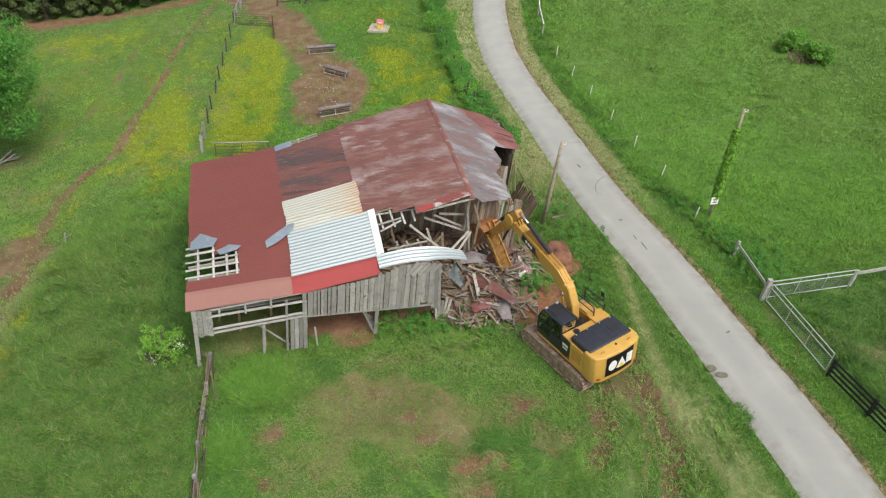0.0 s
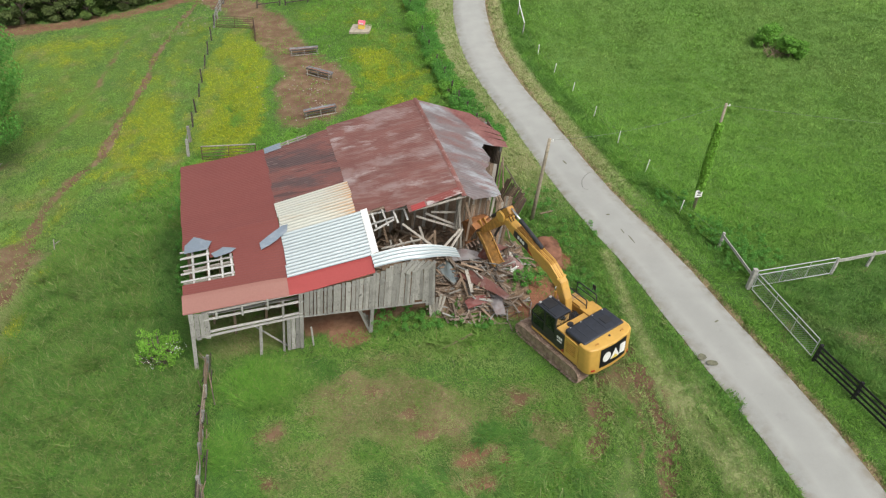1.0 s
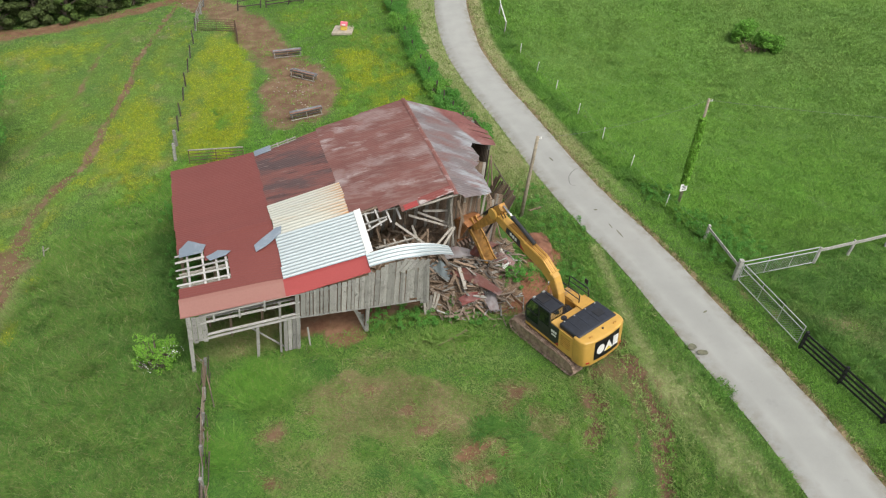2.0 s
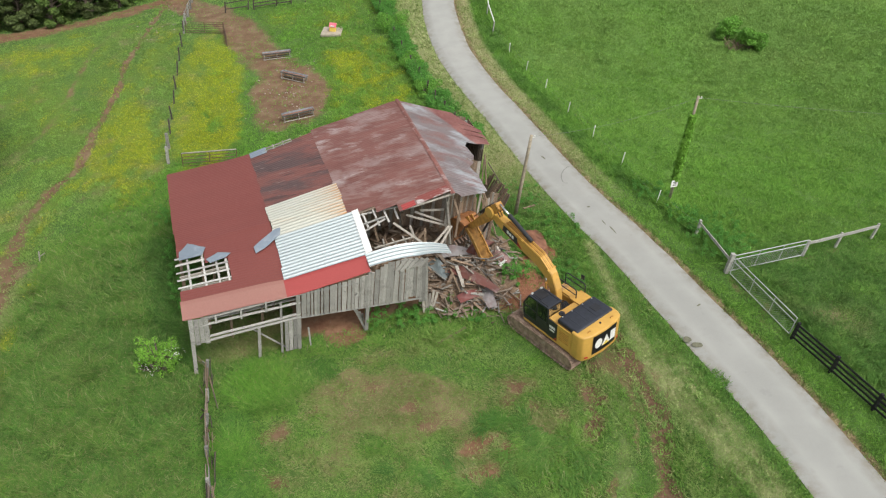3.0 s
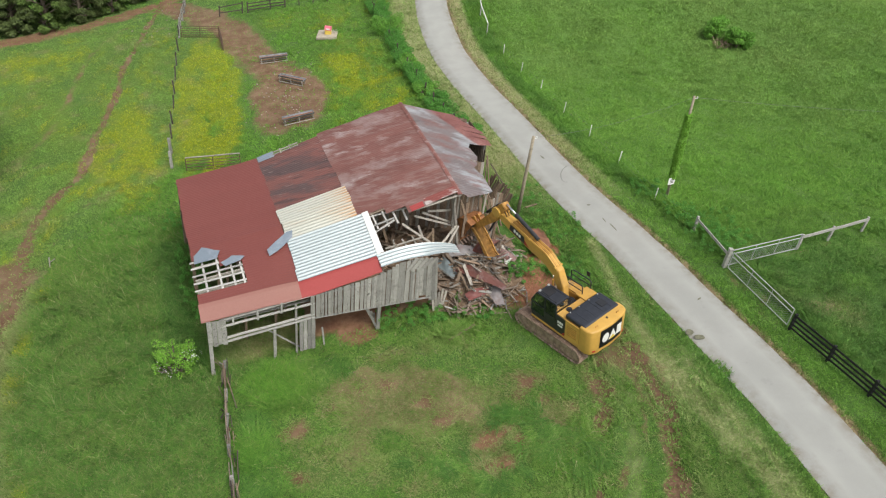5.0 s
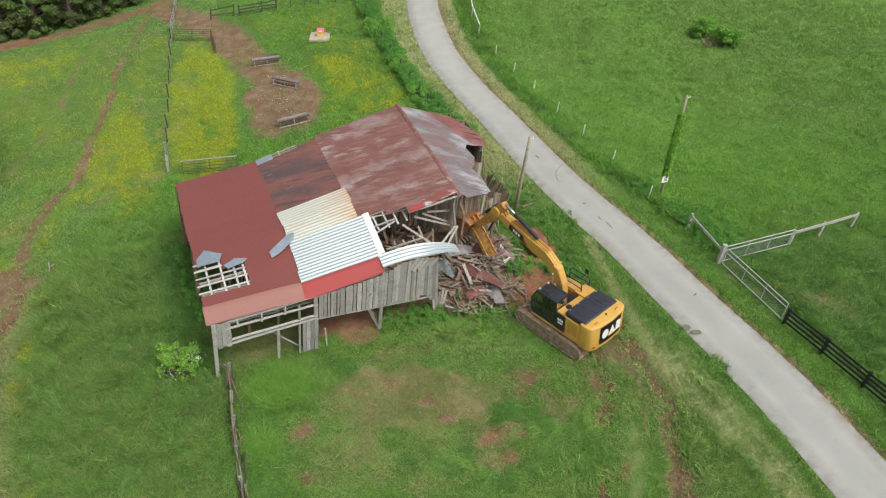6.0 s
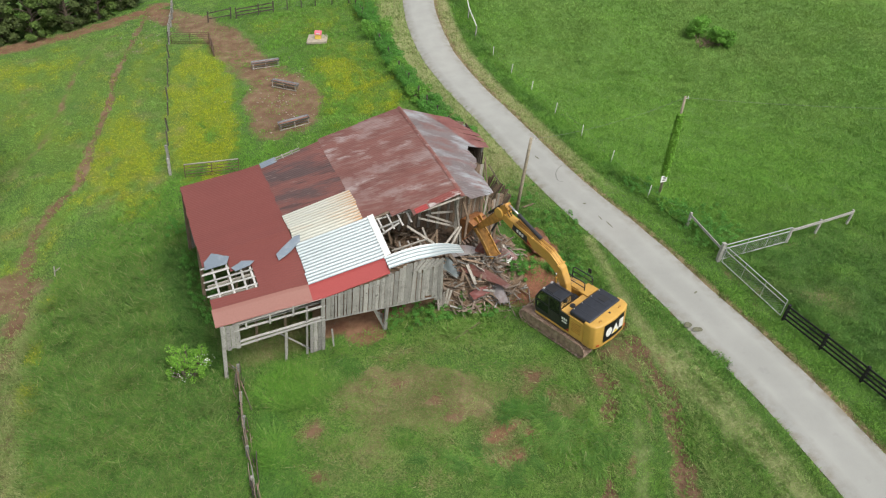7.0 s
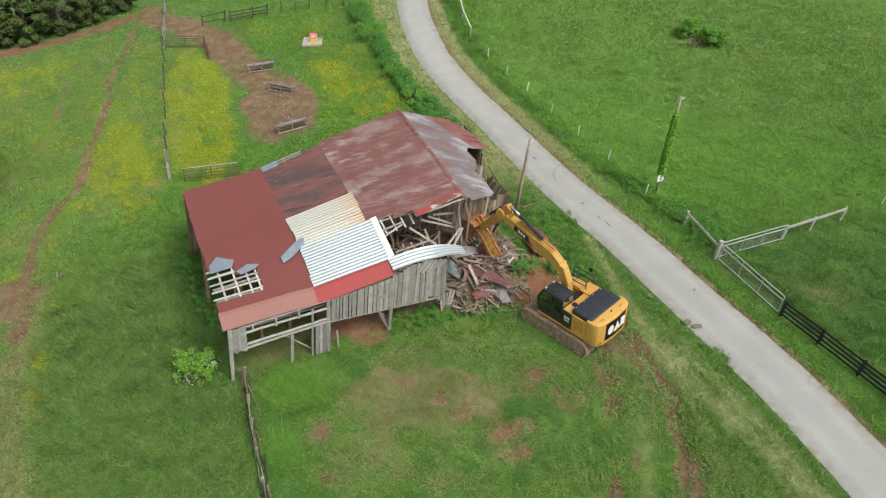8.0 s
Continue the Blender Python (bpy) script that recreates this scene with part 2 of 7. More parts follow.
m = Mat("grass", 0.8)
t1, t2 = m.noise(0.14, 5, 0.6), m.noise(0.9, 4)
c = m.ramp(m.island(), (0.0, (0.065, 0.215, 0.024)), (0.4, (0.102, 0.295, 0.036)), (0.78, (0.155, 0.37, 0.052)), (0.97, (0.28, 0.41, 0.12)))
c = m.mix(m.ramp(t1, (0.35, 0.0), (0.68, 0.7)), c, m.ramp(m.island(), (0.0, (0.13, 0.25, 0.033)), (1.0, (0.235, 0.37, 0.058))))
c = m.mix(m.ramp(t2, (0.42, 0.0), (0.66, 0.65)), c, (0.065, 0.185, 0.028))
c = m.mix(m.ramp(m.noise(0.45, 4), (0.46, 0.0), (0.70, 0.5)), c, (0.20, 0.32, 0.055))
c = m.mix(m.ramp(m.noise(1.5, 5, 0.7), (0.44, 0.0), (0.64, 0.6)), c, (0.055, 0.160, 0.022))
c = m.mix(m.ramp(m.noise(2.3, 5, 0.7, (1.0, 1.01, 1.0)), (0.50, 0.0), (0.66, 0.5)), c, (0.27, 0.34, 0.09))
c = m.mix(m.ramp(m.noise(0.055, 4), (0.46, 0.0), (0.64, 0.45)), c, (0.20, 0.34, 0.05))
c = m.mix(m.attr("lush"), c, m.ramp(m.island(), (0.0, (0.150, 0.360, 0.037)), (0.6, (0.185, 0.415, 0.045)), (1.0, (0.225, 0.445, 0.06))))
c = m.mix(m.attr("pale"), c, m.ramp(m.island(), (0.0, (0.21, 0.30, 0.09)), (0.5, (0.34, 0.41, 0.15)), (1.0, (0.50, 0.54, 0.25))))
c = m.mix(m.math("MULTIPLY", m.attr("yel"), 0.85), c, m.ramp(m.island(), (0.0, (0.26, 0.36, 0.014)), (0.5, (0.41, 0.45, 0.012)), (1.0, (0.54, 0.52, 0.012))))
dryc = m.ramp(m.island(), (0.0, (0.23, 0.17, 0.085)), (0.5, (0.35, 0.275, 0.15)), (1.0, (0.52, 0.44, 0.28)))
c = m.mix(m.attr("dry"), c, dryc)
c = m.mix(m.math("MULTIPLY", m.attr("rank"), 0.8), c, m.ramp(m.island(), (0.0, (0.035, 0.115, 0.022)), (0.6, (0.065, 0.175, 0.032)), (1.0, (0.12, 0.25, 0.05))))
c = m.mix(m.ramp(m.noise(6.0, 4, 0.7), (0.48, 0.0), (0.66, 0.4)), c, (0.055, 0.140, 0.018))
c = m.mix(1.0, c, (0.945, 1.0, 0.86), "MULTIPLY")
m.color(c).lifted(0.45).translucent(0.18, c)
M["grass"] = m.m

m = Mat("buttercup", 0.6)
c = m.ramp(m.island(), (0.0, (0.34, 0.36, 0.012)), (0.5, (0.46, 0.45, 0.015)), (1.0, (0.60, 0.55, 0.03)))
m.color(c).lifted(0.3).translucent(0.1, c)
M["buttercup"] = m.m


def leafy(name, dark, mid, light):
    m = Mat(name, 0.6)
    c = m.ramp(m.island(), (0.0, dark), (0.5, mid), (1.0, light))
    c = m.mix(m.ramp(m.noise(0.7, 3), (0.4, 0.0), (0.7, 0.5)), c, dark)
    m.color(c).lifted(0.6).translucent(0.32, c)
    return m.m


M["leaf"] = leafy("leaf", (0.070, 0.23, 0.03), (0.11, 0.34, 0.045), (0.17, 0.44, 0.07))
M["leaf_light"] = leafy("leaf_light", (0.11, 0.29, 0.03), (0.18, 0.44, 0.05), (0.27, 0.55, 0.09))
M["leaf_bright"] = leafy("leaf_bright", (0.15, 0.36, 0.03), (0.23, 0.52, 0.05), (0.32, 0.60, 0.09))
M["leaf_olive"] = leafy("leaf_olive", (0.08, 0.14, 0.03), (0.125, 0.205, 0.042), (0.18, 0.28, 0.06))
M["leaf_dark"] = leafy("leaf_dark", (0.085, 0.125, 0.036), (0.130, 0.180, 0.052), (0.17, 0.23, 0.07))
M["bark"] = plain("bark", (0.15, 0.12, 0.09), 0.95, 0, 0.4, 5, 0.6)
M["pole_wood"] = plain("pole_wood", (0.33, 0.285, 0.21), 0.9, 0, 0.3, 5, 0.4)
M["yellow"] = plain("yellow_paint", (0.58, 0.34, 0.075), 0.42, 0, 0.10, 2.2, 0.05)
m = Mat("dusty_yellow_paint", 0.45)
c = m.mix(m.ramp(m.noise(1.1, 6, 0.65), (0.45, 0.0), (0.70, 0.55)), (0.58, 0.33, 0.07), (0.42, 0.25, 0.09))
c = m.mix(m.ramp(m.noise(6.0, 5, 0.7), (0.56, 0.0), (0.68, 0.5)), c, (0.25, 0.15, 0.07))
m.color(c).bump(m.noise(30, 3), 0.05, 0.01)
M["boom_yellow"] = m.m
M["worn_yellow"] = plain("worn_yellow_paint", (0.45, 0.23, 0.05), 0.6, 0.0, 0.4, 3.5, 0.2)
M["bucket_steel"] = plain("bucket_steel", (0.34, 0.15, 0.06), 0.6, 0.2, 0.45, 3.0, 0.3)
M["black"] = plain("black_paint", (0.022, 0.023, 0.027), 0.45, 0, 0.25, 4, 0.05)
M["hood"] = plain("hood_grip_paint", (0.022, 0.026, 0.036), 0.55, 0, 0.25, 4, 0.3)
M["rubber"] = plain("rubber_hose", (0.018, 0.018, 0.018), 0.7, 0, 0.2, 6, 0)
M["chrome"] = plain("chrome_rod", (0.75, 0.75, 0.75), 0.18, 1.0, 0.05, 6, 0)
M["white"] = plain("white_paint", (0.78, 0.77, 0.74), 0.6, 0, 0.08, 4, 0)
M["line_wire"] = plain("line_wire", (0.22, 0.24, 0.22), 0.8, 0, 0.1, 5, 0)
M["galv"] = plain("galvanised_steel", (0.50, 0.51, 0.51), 0.45, 0.3, 0.15, 5, 0)
M["fence_grey"] = plain("grey_fence_wood", (0.38, 0.37, 0.34), 0.9, 0, 0.25, 5, 0.3)
M["fence_black"] = plain("black_fence_paint", (0.010, 0.010, 0.011), 0.7, 0, 0.3, 5, 0.2)
M["dark_post"] = plain("dark_post_wood", (0.075, 0.063, 0.050), 0.95, 0, 0.4, 5, 0.4)
M["red_lens"] = plain("red_lens", (0.45, 0.03, 0.02), 0.3, 0, 0.05, 5, 0)
M["dark_red"] = plain("dark_red_decal", (0.35, 0.03, 0.02), 0.45, 0, 0.1, 5, 0)
M["concrete"] = plain("concrete", (0.42, 0.37, 0.29), 0.9, 0, 0.2, 3, 0.3)
M["pink_plastic"] = plain("pink_plastic", (0.75, 0.16, 0.22), 0.5, 0, 0.1, 5, 0)
M["yellow_plastic"] = plain("yellow_plastic", (0.75, 0.55, 0.10), 0.5, 0, 0.1, 5, 0)
M["trough_grey"] = plain("trough_grey", (0.20, 0.20, 0.21), 0.7, 0.1, 0.35, 4, 0.2)
M["rust_iron"] = plain("rusty_iron", (0.16, 0.10, 0.07), 0.8, 0.2, 0.4, 6, 0.2)
M["stone"] = plain("field_stone", (0.38, 0.32, 0.26), 0.9, 0, 0.3, 3, 0.2)
M["stain"] = plain("road_stain", (0.15, 0.15, 0.10), 0.9, 0, 0.3, 6, 0)
M["skid"] = plain("skid_rubber", (0.21, 0.21, 0.195), 0.9, 0, 0.2, 6, 0)
M["red_earth"] = plain("red_earth", (0.22, 0.10, 0.06), 0.95, 0, 0.35, 1.5, 0.8)
m = Mat("spoil", 0.95)
c = m.ramp(m.noise(1.4, 6, 0.7), (0.3, (0.13, 0.080, 0.050)), (0.5, (0.26, 0.175, 0.112)), (0.7, (0.38, 0.28, 0.19)))
m.color(m.mix(m.ramp(m.noise(9, 5, 0.7), (0.4, 0.0), (0.65, 0.6)), c, (0.07, 0.045, 0.03))).bump(m.noise(7, 5, 0.7), 0.8, 0.08)
M["spoil"] = m.m
m = Mat("track_steel", 0.75, 0.0)
c = m.ramp(m.noise(3, 5), (0.3, (0.17, 0.12, 0.09)), (0.5, (0.31, 0.22, 0.165)), (0.7, (0.44, 0.34, 0.27)))
m.color(c).bump(m.noise(20, 4), 0.3, 0.01)
M["track"] = m.m
m = Mat("cab_glass", 0.06)
m.color((0.03, 0.045, 0.04))
m.b.inputs["Transmission Weight"].default_value = 0.75
m.b.inputs["IOR"].default_value = 1.45
M["glass"] = m.m
m = Mat("wire_mesh", 0.5, 0.4)
m.color((0.42, 0.43, 0.43))
M["mesh_wire"] = m.m

# ---------------- building helpers ----------------


def part(name, bm, mat, parent, label="", smooth=False):
    """Links a bmesh as one mesh object under a thing or a part."""
    me = bpy.data.meshes.new(name)
    bm.to_mesh(me)
    bm.free()
    me.materials.append(M[mat])
    if smooth:
        me.shade_smooth()
    ob = new(name, me)
    ob.parent = parent
    if label:
        ob["label"] = label
    return ob


def thing(name, m, label, category, group="", kind=""):
    ob = new(name)
    ob.empty_display_size = 0.3
    ob.matrix_world = m
    return tagged(ob, label, category, group, kind)


def piece(name, me, parent, m):
    """A repeat of a shared mesh under its thing."""
    ob = new(name, me)
    ob.parent = parent
    ob.matrix_basis = m
    return ob


def box(bm, size, at=(0, 0, 0), m=None, bevel=0.0):
    mat = Matrix.Translation(at) @ (m if m else Matrix()) @ Matrix.Diagonal((*size, 1))
    r = bmesh.ops.create_cube(bm, size=1, matrix=mat)
    if bevel:
        es = {e for v in r["verts"] for e in v.link_edges}
        bmesh.ops.bevel(bm, geom=list(es), offset=bevel, segments=2, affect="EDGES", profile=0.6)
    return bm


def tube(bm, pts, radius, sides=8, ends=True):
    """A round bar along pts; radius is a number or one number a point."""
    pts = [Vector(p) for p in pts]
    rad = [radius] * len(pts) if isinstance(radius, (int, float)) else radius
    rings = []
    ref = Vector((0.13, 0.21, 1.0)).normalized()
    for i, p in enumerate(pts):
        d = (pts[min(i + 1, len(pts) - 1)] - pts[max(i - 1, 0)]).normalized()
        s = d.cross(ref)
        s = (s if s.length > 1e-3 else d.cross(Vector((1, 0, 0)))).normalized()
        u = s.cross(d)
        rings.append([bm.verts.new(p + rad[i] * (s * math.cos(k * math.tau / sides) + u * math.sin(k * math.tau / sides))) for k in range(sides)])
    for a, b in zip(rings, rings[1:]):
        for k in range(sides):
            bm.faces.new((a[k], a[(k + 1) % sides], b[(k + 1) % sides], b[k]))
    if ends:
        bm.faces.new(rings[0][::-1])
        bm.faces.new(rings[-1])
    return bm


def prism(bm, outline, axis, lo, hi, bevel=0.0):
    """Extrudes a 2D outline; axis 'x' means that the outline is (y, z)."""
    def at(p, h):
        return {"x": (h, p[0], p[1]), "y": (p[0], h, p[1]), "z": (p[0], p[1], h)}[axis]
    a = [bm.verts.new(at(p, lo)) for p in outline]
    b = [bm.verts.new(at(p, hi)) for p in outline]
    n = len(outline)
    fs = [bm.faces.new(a), bm.faces.new(b[::-1])]
    for i in range(n):
        fs.append(bm.faces.new((a[i], b[i], b[(i + 1) % n], a[(i + 1) % n])))
    bmesh.ops.recalc_face_normals(bm, faces=fs)
    if bevel:
        es = {e for f in fs for e in f.edges}
        bmesh.ops.bevel(bm, geom=list(es), offset=bevel, segments=2, affect="EDGES", profile=0.6)
    return bm


def along(a, b, w, t, up=(0, 0, 1)):
    """The matrix that lays the unit plank from a to b, w wide, t thick, its flat side facing up."""
    a, b = Vector(a), Vector(b)
    x = b - a
    d = x.normalized()
    y = Vector(up).cross(d)
    y = (y if y.length > 1e-4 else Vector((1, 0, 0)).cross(d)).normalized()
    z = d.cross(y)
    m = Matrix((x, y * w, z * t)).transposed().to_4x4()
    m.translation = a
    return m


rng = random.Random(7)
PLANKS = {}


def plank_mesh(mat, k):
    """One of five worn planks of unit size: wavy edges, uneven ends."""
    key = (mat, k)
    if key not in PLANKS:
        r = random.Random(100 + k)
        bm = bmesh.new()
        n = 5
        rings = []
        for i in range(n):
            x = i / (n - 1)
            e0, e1 = r.uniform(-0.06, 0.06), r.uniform(-0.06, 0.06)
            lift = r.uniform(-0.12, 0.12)
            xs = [x + (r.uniform(-0.012, 0.012) if i in (0, n - 1) else 0) for _ in range(4)]
            rings.append([bm.verts.new((xs[0], -0.5 + e0, -0.5 + lift)), bm.verts.new((xs[1], 0.5 + e1, -0.5 + lift)),
                          bm.verts.new((xs[2], 0.5 + e1, 0.5 + lift)), bm.verts.new((xs[3], -0.5 + e0, 0.5 + lift))])
        for p, q in zip(rings, rings[1:]):
            for j in range(4):
                bm.faces.new((p[j], p[(j + 1) % 4], q[(j + 1) % 4], q[j]))
        bm.faces.new(rings[0][::-1])
        bm.faces.new(rings[-1])
        bmesh.ops.recalc_face_normals(bm, faces=bm.faces[:])
        me = bpy.data.meshes.new("plank")
        bm.to_mesh(me)
        bm.free()
        me.materials.append(M[mat])
        PLANKS[key] = me
    return PLANKS[key]


def plank(parent, name, a, b, w=0.15, t=0.04, mat="grey_wood", up=(0, 0, 1)):
    return piece(name, plank_mesh(mat, rng.randrange(5)), parent, along(a, b, w, t, up))


def from_arrays(name, verts, faces, mat, attrs=None, smooth=False):
    """A mesh from numpy arrays: faces (n, 3) or (n, 4)."""
    me = bpy.data.meshes.new(name)
    me.vertices.add(len(verts))
    me.vertices.foreach_set("co", np.ascontiguousarray(verts, dtype=np.float32).ravel())
    k = faces.shape[1]
    me.loops.add(faces.size)
    me.loops.foreach_set("vertex_index", np.ascontiguousarray(faces, dtype=np.int32).ravel())
    me.polygons.add(len(faces))
    me.polygons.foreach_set("loop_start", np.arange(0, faces.size, k, dtype=np.int32))
    me.update(calc_edges=True)
    for key, v in (attrs or {}).items():
        me.attributes.new(key, "FLOAT", "POINT").data.foreach_set("value", np.ascontiguousarray(v, dtype=np.float32))
    me.materials.append(M[mat])
    if smooth:
        me.shade_smooth()
    return me


# ---------------- the lie of the land ----------------
HILLS = np.array([-1.75, 2.77, 0.88, -0.41, -1.08, -1.95, -3.74, -2.56, -1.93, -1.18, 0.02, -1.07, -1.91, -0.26, -2.24, 1.83, -0.03, -3.06, -0.33, -0.4, -0.17, 1.35, -0.96, -1.52, 0.93, -0.98, -0.11, -1.29, -0.06, -3.08, 0.89, -1.62, -0.19, -0.14, -0.07, -1.28, 0.55, 0.72, 2.99, 0.44, 3.47, 0.94, 0.13, 0.78, 0.46, 0.74, -2.35, -4.16, 1.46, 0.48, 0.1, 0.68, 0.71, 0.91, 0.85, 2.64, 2.41, -0.32, -0.31, 0.11, 0.18, 0.11, 0.09, 0.77, 0.07, -0.85, -0.37])


def gz(x, y):
    """Height of the ground: a slope down to the west, with swells."""
    x, y = np.asarray(x, float), np.asarray(y, float)
    z = HILLS[0] + HILLS[1] * np.tanh(x / 60) + HILLS[2] * np.tanh((y - 45) / 80)
    k = 3
    for a in range(-54, 73, 18):
        for b in range(0, 127, 18):
            z = z + HILLS[k] * np.exp(-((x - a) ** 2 + (y - b) ** 2) / 578.0)
            k += 1
    return z


def gp(x, y, dz=0.0):
    return Vector((x, y, float(gz(x, y)) + dz))


def swell(x, y, size, seed=0):
    """Smooth random heights between 0 and 1, of the given grain."""
    x, y = np.asarray(x, float) / size + 17.3 * seed, np.asarray(y, float) / size - 9.1 * seed
    ix, iy = np.floor(x).astype(np.int64), np.floor(y).astype(np.int64)
    fx, fy = x - ix, y - iy
    fx, fy = fx * fx * (3 - 2 * fx), fy * fy * (3 - 2 * fy)

    def h(i, j):
        n = (i * 374761393 + j * 668265263 + seed * 1442695041) & 0x7FFFFFFF
        n = ((n ^ (n >> 13)) * 1274126177) & 0x7FFFFFFF
        return ((n ^ (n >> 16)) & 0xFFFF) / 65535.0
    return (h(ix, iy) * (1 - fx) + h(ix + 1, iy) * fx) * (1 - fy) + (h(ix, iy + 1) * (1 - fx) + h(ix + 1, iy + 1) * fx) * fy


def rough_swell(x, y, size, seed=0):
    return 0.55 * swell(x, y, size, seed) + 0.3 * swell(x, y, size / 2.3, seed + 1) + 0.15 * swell(x, y, size / 5.1, seed + 2)


def away(x, y, line):
    """Distance from a broken line."""
    best = np.full(np.shape(x), 1e9)
    for (x0, y0), (x1, y1) in zip(line, line[1:]):
        dx, dy = x1 - x0, y1 - y0
        t = np.clip(((x - x0) * dx + (y - y0) * dy) / (dx * dx + dy * dy), 0, 1)
        best = np.minimum(best, np.hypot(x - x0 - t * dx, y - y0 - t * dy))
    return best


def soft(d, inner, outer):
    """1 within inner, falling to 0 at outer."""
    t = np.clip((outer - d) / (outer - inner), 0, 1)
    return t * t * (3 - 2 * t)


def blob(x, y, cx, cy, rx, ry, turn=0.0):
    c, s = math.cos(radians(turn)), math.sin(radians(turn))
    dx, dy = x - cx, y - cy
    return np.hypot((c * dx + s * dy) / rx, (-s * dx + c * dy) / ry)


def curve_line(pts, step=0.8):
    """A smooth line through pts."""
    pts = [Vector(p) for p in pts]
    out = []
    for i in range(len(pts) - 1):
        p0, p1, p2, p3 = pts[max(i - 1, 0)], pts[i], pts[i + 1], pts[min(i + 2, len(pts) - 1)]
        n = max(2, int((p2 - p1).length / step))
        for k in range(n):
            t = k / n
            out.append(0.5 * ((2 * p1) + (p2 - p0) * t + (2 * p0 - 5 * p1 + 4 * p2 - p3) * t * t + (3 * p1 - p0 - 3 * p2 + p3) * t ** 3))
    out.append(pts[-1])
    return out


ROAD = [(p.x, p.y) for p in curve_line([(30, -60), (26.6, -10), (23.7, 10), (22.3, 17.7), (21.1, 23.4), (19.2, 30.1), (17.2, 37.2), (15.2, 43.0), (13.8, 48.0), (12.0, 56.2), (9.9, 65.5), (8.6, 73.0), (8.1, 80.0), (8.2, 86.0), (9.6, 100.0), (14, 125), (24, 180), (60, 400)], 1.0)]
ROAD_HALF = 1.85
TRACK_A = [(-26.6, 100), (-25.8, 94.5), (-25.6, 85.3), (-26.0, 76.3), (-25.4, 69.2), (-25.8, 63.2), (-25.5, 56.6), (-26.7, 53.4), (-27.4, 49.6), (-27.0, 45.9), (-26.0, 42.0), (-25.5, 39.0), (-25.1, 36.0), (-24.9, 33.8), (-24.4, 31.3), (-23.5, 27.6), (-22.3, 24.4), (-20.4, 19.5)]
TRACK_B = [(-28, 88), (-29.9, 83.0), (-30.3, 77), (-30.2, 71.3), (-30.2, 64.8), (-31.4, 61.0), (-32.6, 58.7), (-35.0, 55.5), (-39, 52)]
TRACK_C = [(-23.4, 60), (-23.5, 58.7), (-23.7, 54), (-23.9, 50.8), (-24.4, 47.7), (-24.8, 44.1), (-25.4, 41.5)]
TRACK_D = [(-26.6, 77), (-27.4, 74.0), (-28.8, 71.0), (-29.2, 65.9), (-30.0, 62.5)]
CUT_LINE = [(14.5, 38), (14.7, 34.5), (14.9, 31.3), (15.2, 28.5), (15.5, 25.6), (16.2, 23.8), (17.2, 21.5), (18.2, 18.5), (19.3, 15)]
TALL_EDGE = ([18.0, 23.3, 26.5, 28.2, 30.9, 36.2, 38.5, 42.1, 46.5, 49.2, 54.2, 56.0], [-18.4, -20.5, -21.7, -22.1, -22.9, -23.8, -23.8, -24.0, -23.0, -21.4, -17.5, -16.5])
RUT_R = [(13.6, 30.2), (13.95, 28.3), (14.25, 26.5), (14.5, 24.5), (14.75, 22.9), (14.3, 20.8), (13.6, 18.6), (13.0, 16.9), (12.4, 14)]
RUT_L = [(11.7, 28.4), (11.9, 27.4), (11.8, 25.4), (11.6, 24.2), (10.8, 22.0), (10.1, 19.4), (9.3, 17.9), (8.6, 14)]
RANK = [(24.7, 70.3), (27.4, 64.7), (28.8, 68.5), (34.4, 65.1), (36.3, 67.5), (48.1, 76.4), (26.0, 60.5)]      # tussocks in the field
BARN = (4.2, 36.75, 14.9)      # south end of the ridge, and the barn's turn


def barn_uv(x, y):
    c, s = math.cos(radians(BARN[2])), math.sin(radians(BARN[2]))
    dx, dy = x - BARN[0], y - BARN[1]
    return c * dx + s * dy, -s * dx + c * dy


def barn_xy(u, v):
    c, s = math.cos(radians(BARN[2])), math.sin(radians(BARN[2]))
    return BARN[0] + c * u - s * v, BARN[1] + s * u + c * v


def mown(x, y):
    """Pale cut grass beside the lane: two combed swathes and a wide streaky band between them."""
    road = away(x, y, ROAD)
    east = x > np.interp(y, [p[1] for p in ROAD], [p[0] for p in ROAD])
    comb = rough_swell(road * 3.4 + 0.4 * y, y * 0.33, 1.0, 57)
    comb2 = rough_swell(road * 6.5 - 0.2 * y, y * 0.5, 1.0, 59)
    near = soft(y, 26, 32)
    line = soft(away(x, y, CUT_LINE), 0.12, 0.60 + 0.25 * near) * np.clip(0.30 + 1.2 * comb2, 0, 0.95)
    edge = 0.85 * soft(np.abs(road - 3.05), 0.06, 0.26) * soft(y, 24, 28) * np.clip(0.3 + comb2, 0, 1)
    wide = soft(np.abs(road - 3.9), 0.8, 1.6) * soft(y, 25.5, 30) * np.clip(1.6 * comb + 2.8 * comb2 - 1.75, 0, 0.95)
    thin = 0.6 * soft(away(x, y, [(12.7, 27.5), (12.9, 25), (12.8, 23.5), (12.0, 20.5), (11.0, 17)]), 0.15, 0.7) * np.clip(2.4 * comb2 - 0.7, 0, 1)
    verge = soft(np.abs(road - np.where(east, 2.7, 3.3)), np.where(east, 0.5, 1.0), np.where(east, 1.25, 2.2)) * soft(np.abs(y - 68), 19, 27) * np.where(east, 1.0, 0.55 + 0.75 * comb)
    west = np.maximum(np.maximum(line, wide), np.maximum(thin, edge)) * ~east
    return np.clip(np.maximum(west, verge), 0, 1)


